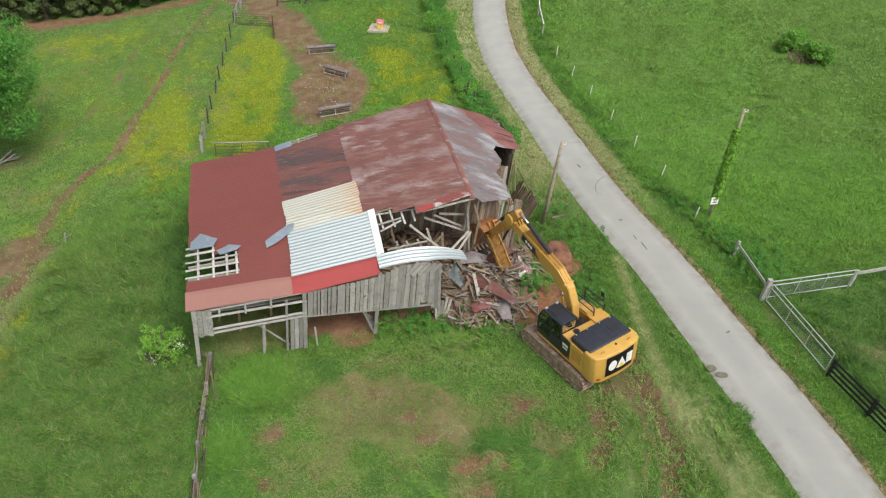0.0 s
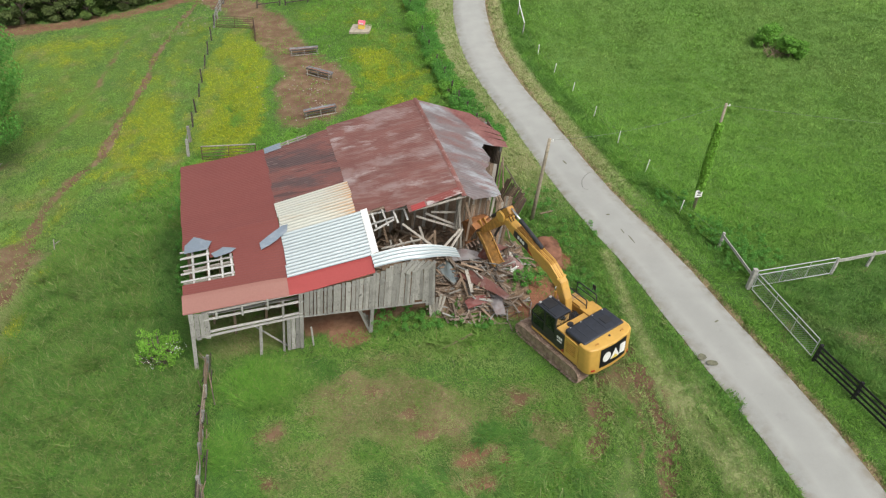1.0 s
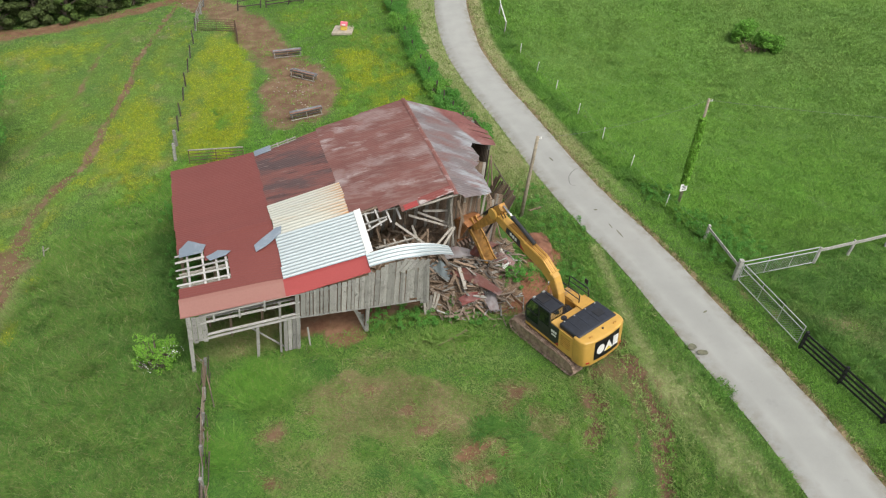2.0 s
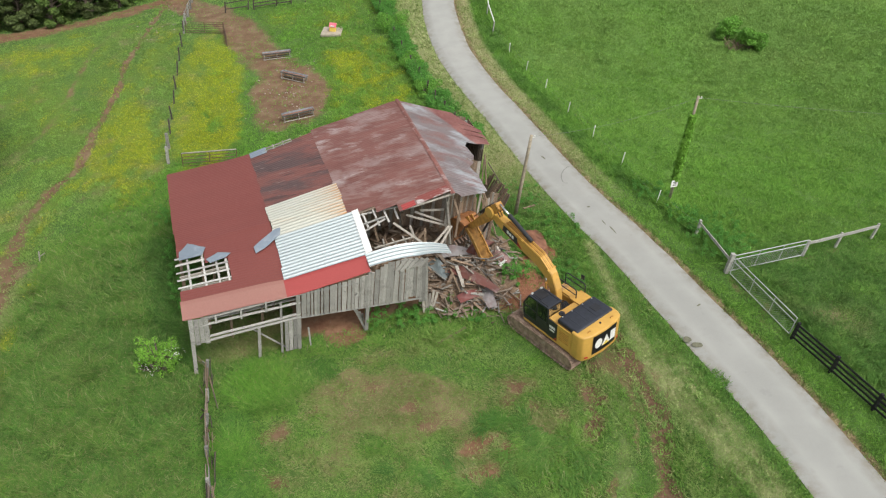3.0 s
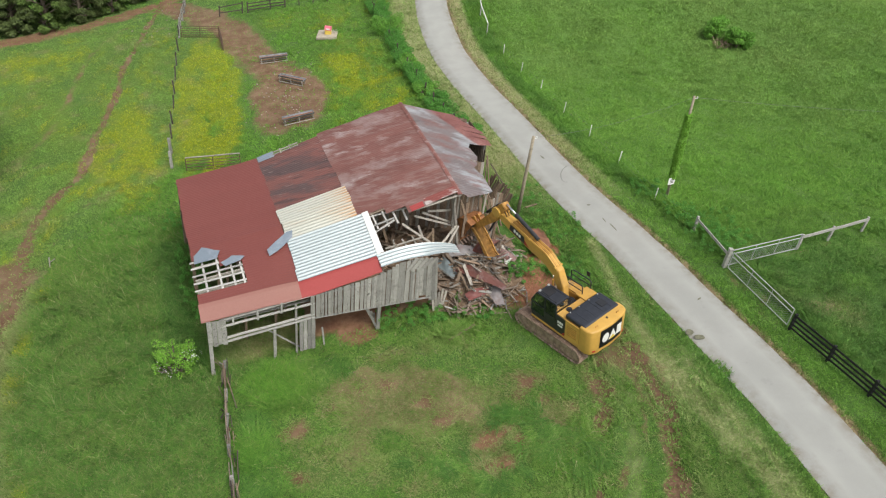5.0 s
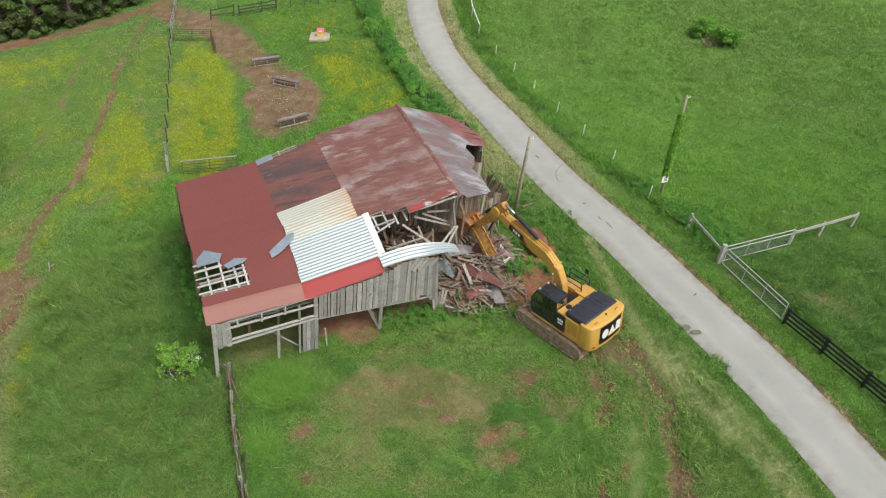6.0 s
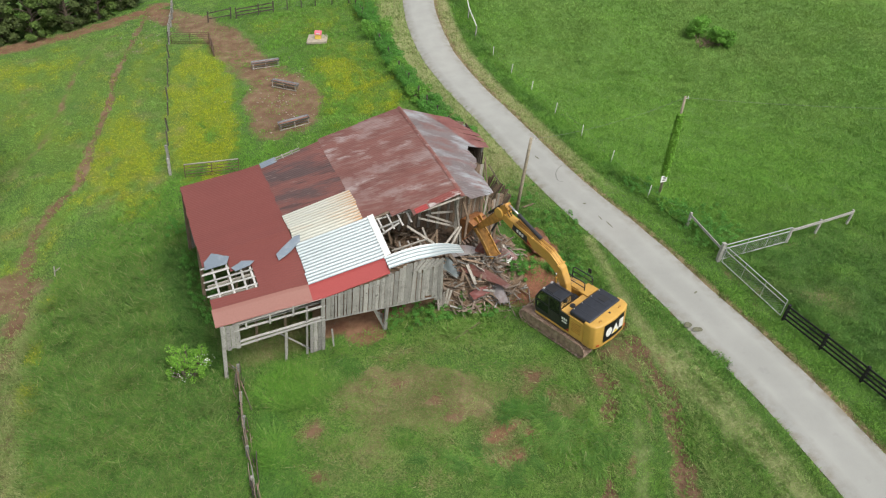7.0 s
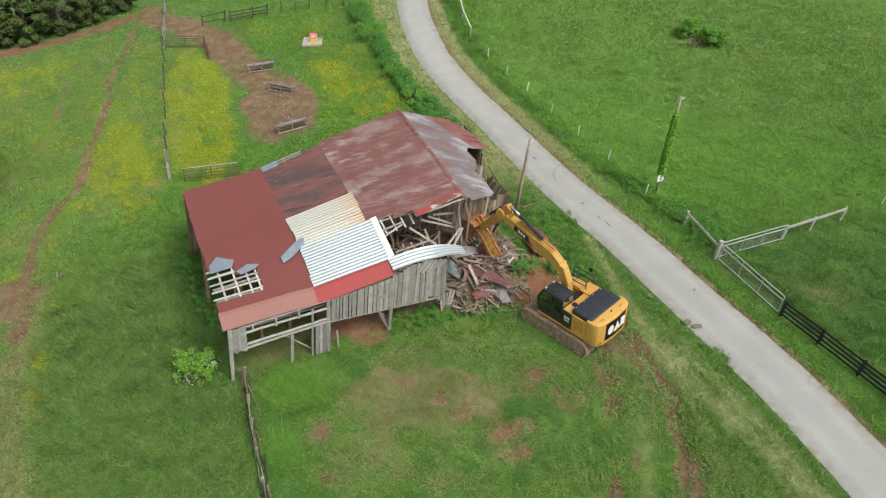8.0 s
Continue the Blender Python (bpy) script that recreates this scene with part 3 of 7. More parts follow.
def grazed(x, y):
    """The short worn turf west of the tall grass, where the tracks run."""
    return soft(x - np.interp(y, *TALL_EDGE), -0.9, 0.5) * soft(y, 95, 105)


def masks(x, y):
    """Bare earth, straw, buttercups and height of the grass at each place."""
    n = rough_swell(x, y, 3.0, 3)
    road = away(x, y, ROAD)
    u, v = barn_uv(x, y)
    # ragged edges: places are shifted a little before they are compared with the plan
    wx = x + 2.0 * (rough_swell(x, y, 1.7, 101) - 0.5)
    wy = y + 2.0 * (rough_swell(x, y, 1.7, 111) - 0.5)
    a_way = away(x + 0.22 * (wx - x), y, TRACK_A)
    near_a = soft(y, 46, 70)
    dirt = (0.28 + 0.36 * n) * soft(a_way, 0.1, 0.85 + 0.7 * near_a) + 0.14 * soft(a_way, 0.3, 3.0)
    dirt = np.maximum(dirt, (0.22 + 0.33 * n) * soft(a_way, 0.8, 2.4) * soft(y, 44, 58))
    dirt = dirt * (1 - 0.35 * soft(y, 30, 38))
    dirt = np.maximum(dirt, 0.62 * soft(blob(wx, wy, -27.0, 41.3, 3.4, 3.6), 0.5, 1.25))
    dirt = np.maximum(dirt, (0.14 + 0.40 * n) * soft(away(wx, wy, TRACK_A), 0.2, 1.5) * soft(y, 36, 42))
    dirt = np.maximum(dirt, (0.16 + 0.34 * n) * soft(away(x + 0.3 * (wx - x), y, TRACK_D), 0.1, 0.9))
    dirt = np.maximum(dirt, (0.15 + 0.38 * n) * soft(away(x + 0.3 * (wx - x), y, TRACK_B), 0.1, 1.0) + 0.12 * soft(away(x, y, TRACK_B), 0.3, 3.0))
    dirt = np.maximum(dirt, 0.42 * soft(away(wx, y, TRACK_C), 0.1, 0.8))
    chop = 0.75 * (rough_swell(x, y, 1.1, 151) - 0.5)
    dirt = np.maximum(dirt, (0.64 + 0.28 * n + 1.5 * chop) * soft(away(x + 0.6 * (wx - x), y, RUT_R), 0.05, 1.1))
    dirt = np.maximum(dirt, (0.62 + 0.28 * n + 1.5 * chop) * soft(away(x + 0.6 * (wx - x), y, RUT_L), 0.05, 1.1))
    inside = np.maximum(np.abs(u + 5.2) - 10.6, np.abs(v - 4.6) - 7.4)
    dirt = np.maximum(dirt, 0.70 * soft(inside, -1.5, 0.6) * (u > -10.2))
    dirt = np.maximum(dirt, 0.66 * soft(blob(wx, wy, -2.2, 32.2, 2.4, 1.5, 14), 0.6, 1.2))
    dirt = np.maximum(dirt, 0.75 * soft(blob(wx, wy, 8.8, 34.2, 2.8, 2.8), 0.5, 1.2))
    dirt = np.maximum(dirt, 0.70 * soft(blob(wx, wy, 10.8, 38.0, 1.5, 2.2), 0.5, 1.2))
    paddock = [(-24.5, 96), (-18, 88), (-14.5, 82), (-11.5, 76), (-9, 70.5), (-8.2, 65), (-8.7, 61.5)]
    dirt = np.maximum(dirt, 0.62 * soft(away(wx, wy, paddock), 1.2, 4.8))
    dirt = np.maximum(dirt, 0.74 * soft(blob(wx, wy, -8.0, 67.0, 5.0, 9.0, 8), 0.5, 1.2))
    dirt = np.maximum(dirt, 0.62 * soft(away(wx, wy, [(-60, 82.5), (-40, 87.5), (-34, 90), (-29, 94.5), (-25, 100)]), 0.8, 4.2))
    # bare spots of the trodden yard: x, y, half sizes, turn, how bare
    for cx, cy, rx, ry, tn, amt in ((-1.0, 27.4, 3.0, 1.3, 4, 0.48), (2.9, 24.7, 2.2, 1.2, 8, 0.46), (1.2, 26.3, 1.8, 1.1, -25, 0.44),
                                    (7.8, 26.7, 1.3, 0.8, 0, 0.64), (6.4, 25.6, 1.0, 0.7, 10, 0.58), (8.6, 25.4, 1.0, 0.7, 0, 0.50),
                                    (-6.0, 25.0, 1.0, 0.9, 20, 0.60), (-5.8, 22.4, 0.9, 0.6, 0, 0.56), (-4.3, 26.5, 0.9, 0.7, 0, 0.58),
                                    (4.6, 23.2, 1.2, 0.8, 0, 0.64), (4.9, 21.8, 1.5, 1.0, 0, 0.62), (6.5, 22.2, 0.9, 0.8, 0, 0.58),
                                    (1.0, 20.6, 1.2, 0.6, 0, 0.44), (-0.5, 29.9, 2.8, 1.2, 12, 0.40),
                                    (8.6, 22.3, 1.2, 1.0, 0, 0.46), (10.2, 24.6, 1.0, 0.8, 0, 0.48), (13.2, 27.8, 1.8, 1.8, 0, 0.52)):
        dirt = np.maximum(dirt, 1.12 * amt * soft(blob(wx, wy, cx, cy, rx, ry, tn), 0.1, 1.8))
    # lines left by the tracks, running with the ruts
    lines = rough_swell((x - np.interp(y, [p[1] for p in RUT_R[::-1]], [p[0] for p in RUT_R[::-1]])) * 2.4, y * 0.28, 1.0, 241)
    turned = soft(blob(x, y, 13.0, 23.0, 3.8, 8.5, 0), 0.6, 1.15)
    dirt = np.maximum(dirt, turned * np.clip(1.7 * lines - 0.55, 0, 0.55))
    worn = soft(blob(wx, wy, 2.2, 25.4, 10.5, 6.4, 4), 0.6, 1.15)
    crumb = rough_swell(x, y, 0.8, 43) - 0.5
    dirt = np.where(worn > 0.02, dirt + worn * (0.5 * crumb + 0.35 * (rough_swell(x * 0.5 + 0.2 * y, y * 2.0, 1.1, 251) - 0.5)), dirt)
    dirt = np.maximum(dirt, worn * (0.10 + 0.7 * (rough_swell(x, y, 1.5, 43) - 0.5) + 0.4 * crumb))
    dry = worn * (0.20 + 1.1 * (rough_swell(x, y, 2.2, 37) - 0.45) + 0.5 * crumb)
    dry = np.maximum(dry, 0.95 * dirt * worn)
    dry = np.maximum(dry, (1.15 + 0.9 * crumb) * soft(blob(wx, wy, 0.4, 26.4, 5.6, 2.6, -18), 0.45, 1.2))
    dry = np.maximum(dry, 0.42 * soft(blob(wx, wy, 28.3, 28.6, 3.2, 4.0), 0.2, 1.3))
    dry = np.maximum(dry, 0.32 * soft(blob(x, y, -17.5, 30, 9, 14), 0.7, 1.15) * np.clip(2.4 * rough_swell(x, y, 1.3, 191) - 0.7, 0, 1))
    dry = np.where(np.minimum(away(x, y, RUT_R), away(x, y, RUT_L)) < 1.0, 0.3 * dry, dry)
    side = x - np.interp(y, [p[1] for p in ROAD], [p[0] for p in ROAD])
    verge = soft(np.abs(road - np.where(side > 0, 2.7, 3.2)), np.where(side > 0, 0.4, 0.9), np.where(side > 0, 1.3, 2.2))
    far = soft(np.abs(y - 68), 16, 26)
    dry = np.maximum(dry, verge * np.where(side > 0, 0.36 * far + 0.10, 0.34 * far + 0.20 * soft(abs(y - 44), 4, 10)))
    dry = np.maximum(dry, (0.28 + 0.5 * n) * soft(np.maximum(np.abs(u + 13.4) - 3.0, np.abs(v - 2.5) - 5.2), -0.6, 0.5))
    dry = np.maximum(dry, 0.55 * soft(blob(wx, wy, 27.5, 31.0, 6, 6), 0.4, 1.2) * np.clip(2.2 * rough_swell(x, y, 1.8, 231) - 0.7, 0, 1))
    dry = np.maximum(dry, 0.75 * soft(road, ROAD_HALF + 0.15, ROAD_HALF + 0.65) * (side > 0))
    dirt = np.maximum(dirt, 0.46 * soft(away(wx, y, [(22.75, 33.3), (23.8, 28.2)]), 0.2, 0.8))
    dirt = np.maximum(dirt, 0.44 * soft(away(wx, y, [(27.5, 34.5), (31.5, 35.6)]), 0.1, 0.7))
    dirt = np.maximum(dirt, 0.42 * soft(road, ROAD_HALF, ROAD_HALF + 0.5))
    # buttercups grow in streaks down the slope
    streak = 0.5 + 1.5 * (0.6 * rough_swell(x * 1.3 + 0.3 * y, y * 0.6, 2.3, 131) + 0.4 * rough_swell(x * 1.4 + 0.4 * y, y * 0.8, 1.0, 141) - 0.5)
    yel = 1.5 * soft(blob(wx, wy, -16.0, 67.3, 3.6, 17.5, 6), 0.7, 1.1)
    yel = np.maximum(yel, 1.45 * soft(blob(wx, wy, -21.8, 58.5, 3.6, 9.5, 12), 0.5, 1.3))
    yel = np.maximum(yel, 0.60 * soft(away(wx, wy, [(-26.8, 44.5), (-26.4, 50), (-25, 56), (-24, 66), (-23.5, 76), (-23, 84)]), 0.8, 2.6))
    yel = np.maximum(yel, 0.50 * soft(away(wx, wy, [(-29, 46), (-28.8, 53), (-28.0, 58)]), 0.6, 2.2))
    yel = np.maximum(yel, 1.05 * soft(blob(wx, wy, -0.8, 67, 4.6, 14.0, 10), 0.5, 1.25))
    yel = np.maximum(yel, 0.95 * soft(blob(wx, wy, -37.0, 78, 7, 6), 0.4, 1.2))
    yel = np.maximum(yel, 0.42 * soft(blob(wx, wy, -30, 73, 12, 17), 0.5, 1.2))
    yel = np.maximum(yel, 0.55 * soft(blob(wx, wy, -5, 85.5, 9, 5), 0.4, 1.2))
    yel = yel * np.clip(-0.05 + 1.9 * streak, 0, 1.3)
    strip = away(x + 0.25 * (wx - x), y, [(-23.5, 42), (-23.3, 38), (-23.2, 35), (-22.8, 31.5), (-22.4, 29.5), (-21.9, 28), (-21.1, 26), (-20.3, 24.3), (-19.4, 22.5), (-18, 19)])
    yel = np.maximum(yel, soft(strip, 0.15, 0.75) * np.clip(2.2 * rough_swell(x, y, 1.6, 271) - 0.65, 0, 0.75))
    tall = 0.45 - 0.22 * soft(70 - y, 0, 22) + 0.55 * soft(blob(x, y, -17.5, 33, 8.5, 14), 0.7, 1.15)
    tall = np.maximum(tall, 0.95 * soft(blob(x, y, -6.5, 28.4, 4.0, 2.4, 10), 0.5, 1.2))
    tall = np.where(side > 3.6, 0.30 + 0.5 * soft(np.abs(side - 5.2), 0.5, 2.2) + 0.35 * soft(blob(x, y, 23.5, 39.5, 3, 4), 0.5, 1.2), tall)
    yard = soft(np.maximum(np.abs(x - 4) - 9, np.abs(y - 22) - 8), -1, 2.5)
    tall = tall * (1 - 0.5 * yard)
    for cx, cy, rx, ry, tn, amt in ((-6.9, 28.3, 2.4, 2.0, 20, 1.35), (-8.0, 23.9, 1.3, 1.6, 0, 1.25), (-6.4, 21.6, 1.8, 0.9, 0, 0.6), (4.5, 31.3, 4.5, 0.9, 14, 1.0), (7.5, 21.6, 1.0, 0.8, 0, 0.8), (9.8, 22.8, 0.9, 0.8, 0, 0.7)):
        tall = np.maximum(tall, amt * soft(blob(wx, wy, cx, cy, rx, ry, tn), 0.5, 1.3))
    tall = np.where(mown(x, y) > 0.35, 0.22, tall)
    for cx, cy in RANK:
        tall = np.maximum(tall, 0.7 * soft(blob(wx, wy, cx, cy, 1.5, 0.6, 12), 0.4, 1.3))
    tall = tall * (1 - 0.55 * grazed(x, y))
    dry = np.maximum(dry, 0.5 * soft(away(wx, wy, TRACK_A), 0.5, 2.4) * soft(y, 40, 48))
    dry = np.maximum(dry, grazed(x, y) * (x < -17) * np.clip(0.9 * rough_swell(x, y, 2.4, 281) - 0.22, 0, 0.45))
    tall = tall * (1 - 0.35 * soft(60 - y, 0, 14) * (x < -10))
    tall = np.where(road < ROAD_HALF + np.where((side > 0) & (y < 46), 3.0, 1.8), np.minimum(tall, 0.22), tall)
    return np.clip(dirt, 0, 1), dry, yel, tall, road


def axis_steps(lo, hi, fine, far_lo, far_hi):
    mid = np.arange(lo, hi + fine / 2, fine)
    out_hi = hi + fine * np.cumsum(1.28 ** np.arange(1, 60))
    out_lo = lo - fine * np.cumsum(1.28 ** np.arange(1, 60))
    return np.concatenate([out_lo[out_lo > far_lo][::-1], mid, out_hi[out_hi < far_hi]])


xs = axis_steps(-44, 52, 0.31, -2500, 2500)
ys = axis_steps(13, 102, 0.31, -2500, 2500)
GX, GY = np.meshgrid(xs, ys)
gd, gdry, gyel, gtall, groad = masks(GX, GY)
hump = (rough_swell(GX, GY, 1.6, 11) - 0.5) * 0.22 + (rough_swell(GX, GY, 0.9, 21) - 0.5) * 0.16
hump = hump * (0.35 + 0.65 * gtall) * np.where(groad < 2.4, 0.15, 1.0)
rut = -0.10 * soft(away(GX, GY, TRACK_A), 0.1, 0.9) - 0.12 * soft(away(GX, GY, RUT_R), 0.1, 0.6) - 0.12 * soft(away(GX, GY, RUT_L), 0.1, 0.6)
GZ = gz(GX, GY) + hump + rut - 0.10 * (groad < ROAD_HALF + 0.15)
ny, nx = GX.shape
idx = np.arange(nx * ny).reshape(ny, nx)
quads = np.stack([idx[:-1, :-1], idx[:-1, 1:], idx[1:, 1:], idx[1:, :-1]], -1).reshape(-1, 4)
wet = np.maximum(soft(np.minimum(away(GX, GY, RUT_R), away(GX, GY, RUT_L)), 0.5, 1.3) * 0.9, 0.6 * soft(blob(GX, GY, -7.6, 62.5, 3.0, 2.4), 0.3, 1.2))
red = np.maximum(soft(blob(GX, GY, 9.4, 35.0, 3.2, 3.4), 0.5, 1.2), soft(blob(GX, GY, 11.0, 38.2, 2.2, 2.6), 0.5, 1.2))
red = np.maximum(red, 0.35 * soft(away(GX, GY, [(-60, 82.5), (-40, 87.5), (-29, 94.5), (-25, 100)]), 2, 6))
red = np.maximum(red, 0.45 * soft(blob(GX, GY, -2.2, 32.4, 3.0, 2.2, 14), 0.6, 1.2))
red = np.maximum(red, 0.35 * soft(blob(GX, GY, 5.6, 22.6, 2.6, 2.6), 0.5, 1.2))
field = 0.40 * np.clip((GX - np.interp(GY, [p[1] for p in ROAD], [p[0] for p in ROAD]) - 4.5) / 3, 0, 1) * np.clip((GY - 30) / 15, 0, 1)
ground = new("ground", from_arrays("ground", np.stack([GX, GY, GZ], -1).reshape(-1, 3), quads, "meadow", {"dirt": gd.ravel(), "dry": gdry.ravel(), "yel": gyel.ravel(), "pale": mown(GX, GY).ravel(), "wet": wet.ravel(), "red": red.ravel(), "lush": field.ravel()}, True))
tagged(ground, "rolling green meadow with red earth tracks and worn patches", "ground", kind="structure")

# the lane: a worn strip with ragged edges
rows, cols = len(ROAD), 9
rv = []
for i, (x, y) in enumerate(ROAD):
    a, b = ROAD[max(i - 1, 0)], ROAD[min(i + 1, rows - 1)]
    d = Vector((b[0] - a[0], b[1] - a[1], 0)).normalized()
    s = Vector((d.y, -d.x, 0))
    for k in range(cols):
        o = (k / (cols - 1) * 2 - 1) * ROAD_HALF
        if k in (0, cols - 1):
            o *= 1 + 0.10 * (float(rough_swell(x * 1.0, y + 40 * (k > 0), 2.0, 5)) - 0.5)
        px, py = x + s.x * o, y + s.y * o
        rv.append((px, py, float(gz(px, py)) + 0.05 + 0.03 * (1 - (o / ROAD_HALF) ** 2) - (0.10 if k in (0, cols - 1) else 0)))
ri = np.arange(rows * cols).reshape(rows, cols)
rq = np.stack([ri[:-1, :-1], ri[:-1, 1:], ri[1:, 1:], ri[1:, :-1]], -1).reshape(-1, 4)
edge = np.tile([1.0, 0.4, 0.0, 0, 0, 0, 0.0, 0.4, 1.0], rows)
road = new("road", from_arrays("road", np.array(rv), rq, "asphalt", {"edge": edge, "wear": np.concatenate([[0, 0.1, 0.8, 0.3 + 0.6 * k, 0.15 + 0.85 * k, 0.3 + 0.6 * k, 0.8, 0.1, 0] for k in np.clip([(y - 46) / 14 for _, y in ROAD], 0, 1)])}, True))
tagged(road, "narrow pale grey asphalt lane with ragged grassy edges", "road", kind="structure")

# ---------------- the barn ----------------
barn = thing("barn", pose(BARN[0], BARN[1], 0, 0, 0, BARN[2]), "old half-demolished tobacco barn with patched tin roof and grey board walls", "barn")


def bg(u, v, dz=0.0):
    """Ground height under a place of the barn."""
    return float(gz(*barn_xy(u, v))) + dz


def roof_z(u, v):
    """The sagging roof: two slopes, a flatter western shed, a dip towards the south."""
    z = np.interp(u, [-16.6, -10.9, -6.4, 0, 7], [0.28, 1.3, 2.6, 4.45, 2.55])
    z = z + np.interp(u, [-12, -6], [0, 0.06]) * (v - 5)
    return z - np.interp(u, [-16.6, -11, -6, 0], [0.08, 0.16, 0.17, 0.05]) * np.maximum(0, 3 - v)


def roof_sheet(u0, u1, v0, v1, mat, period=0.2, amp=0.012, lift=0.0, limit=None, name="roof_sheet", seed=0, label="", droop=0.0):
    """One ribbed sheet lying on the roof between u0 and u1; limit(v) cuts its lower end."""
    nu = 9
    vs = np.linspace(v0, v1, max(3, int((v1 - v0) / period * 8) + 1))
    ribs = np.cos(vs / period * math.tau)
    nv = len(vs)
    V, T = np.meshgrid(vs, np.linspace(0, 1, nu))
    hi = np.array([limit(v) for v in vs]) if limit else np.full(nv, u1)
    U = u0 + (hi[None, :] - u0) * T
    wav = 0.02 * (rough_swell(U + 31 * seed, V, 1.4, 8) - 0.5)
    Z = roof_z(U, V) + lift + amp * ribs[None, :] + wav
    if droop:
        Z = Z - droop * T ** 4 * (0.25 + 1.5 * swell(V, V * 0 + seed, 1.1, 9)) - 0.12 * T * swell(U, V, 1.3, 12)
    ii = np.arange(nu * nv).reshape(nu, nv)
    q = np.stack([ii[:-1, :-1], ii[:-1, 1:], ii[1:, 1:], ii[1:, :-1]], -1).reshape(-1, 4)
    # One mask follows the crests, for their painted highlight.
    ob = new(name, from_arrays(name, np.stack([U, V, Z], -1).reshape(-1, 3), q, mat, {"rust": (T ** 5).ravel(), "rib_highlight": np.broadcast_to(np.clip(ribs, 0, 1)[None, :] ** 2, U.shape).ravel(), "paint": np.clip((U - np.interp(V, [6.4, 7.2, 9.0, 11.6], [6.5, 4.3, 3.4, 2.2])) * 0.8 + 0.45, 0, 1).ravel()}, True))
    ob.parent = barn
    if label:
        ob["label"] = label
    return ob


def sheets(u0, u1, v0, v1, width, mat, **kw):
    n = max(1, round((v1 - v0) / width))
    w = (v1 - v0) / n
    for k in range(n):
        j0, j1 = rng.uniform(-0.05, 0.05), rng.uniform(-0.05, 0.05)
        lim = kw.get("limit")
        roof_sheet(u0 + j0, u1 + j1, v0 + k * w - 0.03, v0 + (k + 1) * w + 0.03, mat(k) if callable(mat) else mat,
                   kw.get("period", 0.2), kw.get("amp", 0.012), kw.get("lift", 0.0) + 0.004 * (k % 2), lim, seed=k + int(u0 * 3) % 17, droop=kw.get("droop", 0.0))


sheets(-16.58, -10.85, 2.0, 11.6, 0.8, "red_roof", lift=0.02, amp=0.006)
sheets(-15.05, -10.85, 0.95, 2.0, 1.05, "red_roof", lift=0.02, amp=0.006)
sheets(-13.75, -10.85, -1.0, 0.95, 0.98, "red_roof", lift=0.02, amp=0.006)
sheets(-16.7, -10.85, -1.95, -1.0, 0.95, "red_roof", lift=0.02, amp=0.006)
sheets(-10.95, -6.2, 4.45, 11.3, 0.85, "dark_roof", period=0.22, amp=0.011)
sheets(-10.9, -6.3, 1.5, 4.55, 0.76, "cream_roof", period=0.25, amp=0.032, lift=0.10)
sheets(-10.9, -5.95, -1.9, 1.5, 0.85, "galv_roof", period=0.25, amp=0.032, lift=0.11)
roof_sheet(-6.05, -5.65, -1.9, 1.55, "white", 0.3, 0.006, 0.172, name="roof_flashing", label="white metal edge strip")


sheets(-6.45, -3.2, 1.45, 11.5, 0.85, "rust_roof", lift=0.03, amp=0.004)
sheets(-3.3, 0.05, 0.2, 11.6, 0.85, "rust_roof", lift=0.045, amp=0.004)
roof_sheet(-4.6, -3.1, 0.85, 1.5, "rust_roof", 0.2, 0.012, 0.03)
roof_sheet(-3.15, -2.3, 0.16, 0.62, "scarlet_roof", 0.2, 0.008, 0.066, label="torn strip of brighter red tin")
roof_sheet(-2.2, 0.0, 0.16, 0.78, "flaked_tin", 0.2, 0.008, 0.066, label="strip of tin with flaked paint")


def east_edge(v):
    return float(np.interp(v, [-0.2, 0.3, 0.9, 2.5, 3.7, 4.6, 5.4, 6.4, 7.0, 7.2, 9.6, 11.5], [0.3, 1.4, 2.95, 3.05, 2.85, 3.4, 3.75, 3.5, 3.9, 5.9, 6.2, 4.4])) + 0.35 * (float(rough_swell(v, 2.0, 0.9, 14)) - 0.5)


sheets(0.0, 6.0, 0.0, 11.5, 0.8, "worn_galv", limit=east_edge, lift=0.04, droop=0.10)
for v0, v1 in ((-0.15, 3.9), (3.8, 7.8), (7.7, 11.7)):
    bm = bmesh.new()
    a = [[bm.verts.new((w, v, float(roof_z(w, v)) + 0.09 - 0.1 * abs(w) + 0.015 * math.sin(7 * v))) for w in (-0.15, 0.0, 0.15)] for v in np.linspace(v0, v1, 6)]
    for p, q in zip(a, a[1:]):
        for i in range(2):
            bm.faces.new((p[i], p[i + 1], q[i + 1], q[i]))
    part("ridge_cap", bm, "ridge_tin", barn, "folded rusty ridge cap")


def band(u0, u1, mat, label):
    """The sheet folded down over the south edge of the shed roof."""
    us = np.linspace(u0, u1, 14)
    bm = bmesh.new()
    prev = None
    for u in us:
        e = float(rough_swell(u, 3, 1.2, 4)) * 0.06
        z = float(roof_z(u, -1.9))
        row = [bm.verts.new((u, -1.85, z + 0.075)), bm.verts.new((u, -2.1, z + 0.02)), bm.verts.new((u, -2.92 - e, z - 0.30 - e)), bm.verts.new((u, -2.95 - e, z - 0.36 - e))]
        if prev:
            for i in range(3):
                bm.faces.new((prev[i], row[i], row[i + 1], prev[i + 1]))
        prev = row
    part("eave_band", bm, mat, barn, label)


band(-16.75, -10.95, "pink_roof", "faded pink metal edge band")
band(-11.0, -6.05, "scarlet_roof", "bright red metal edge band")

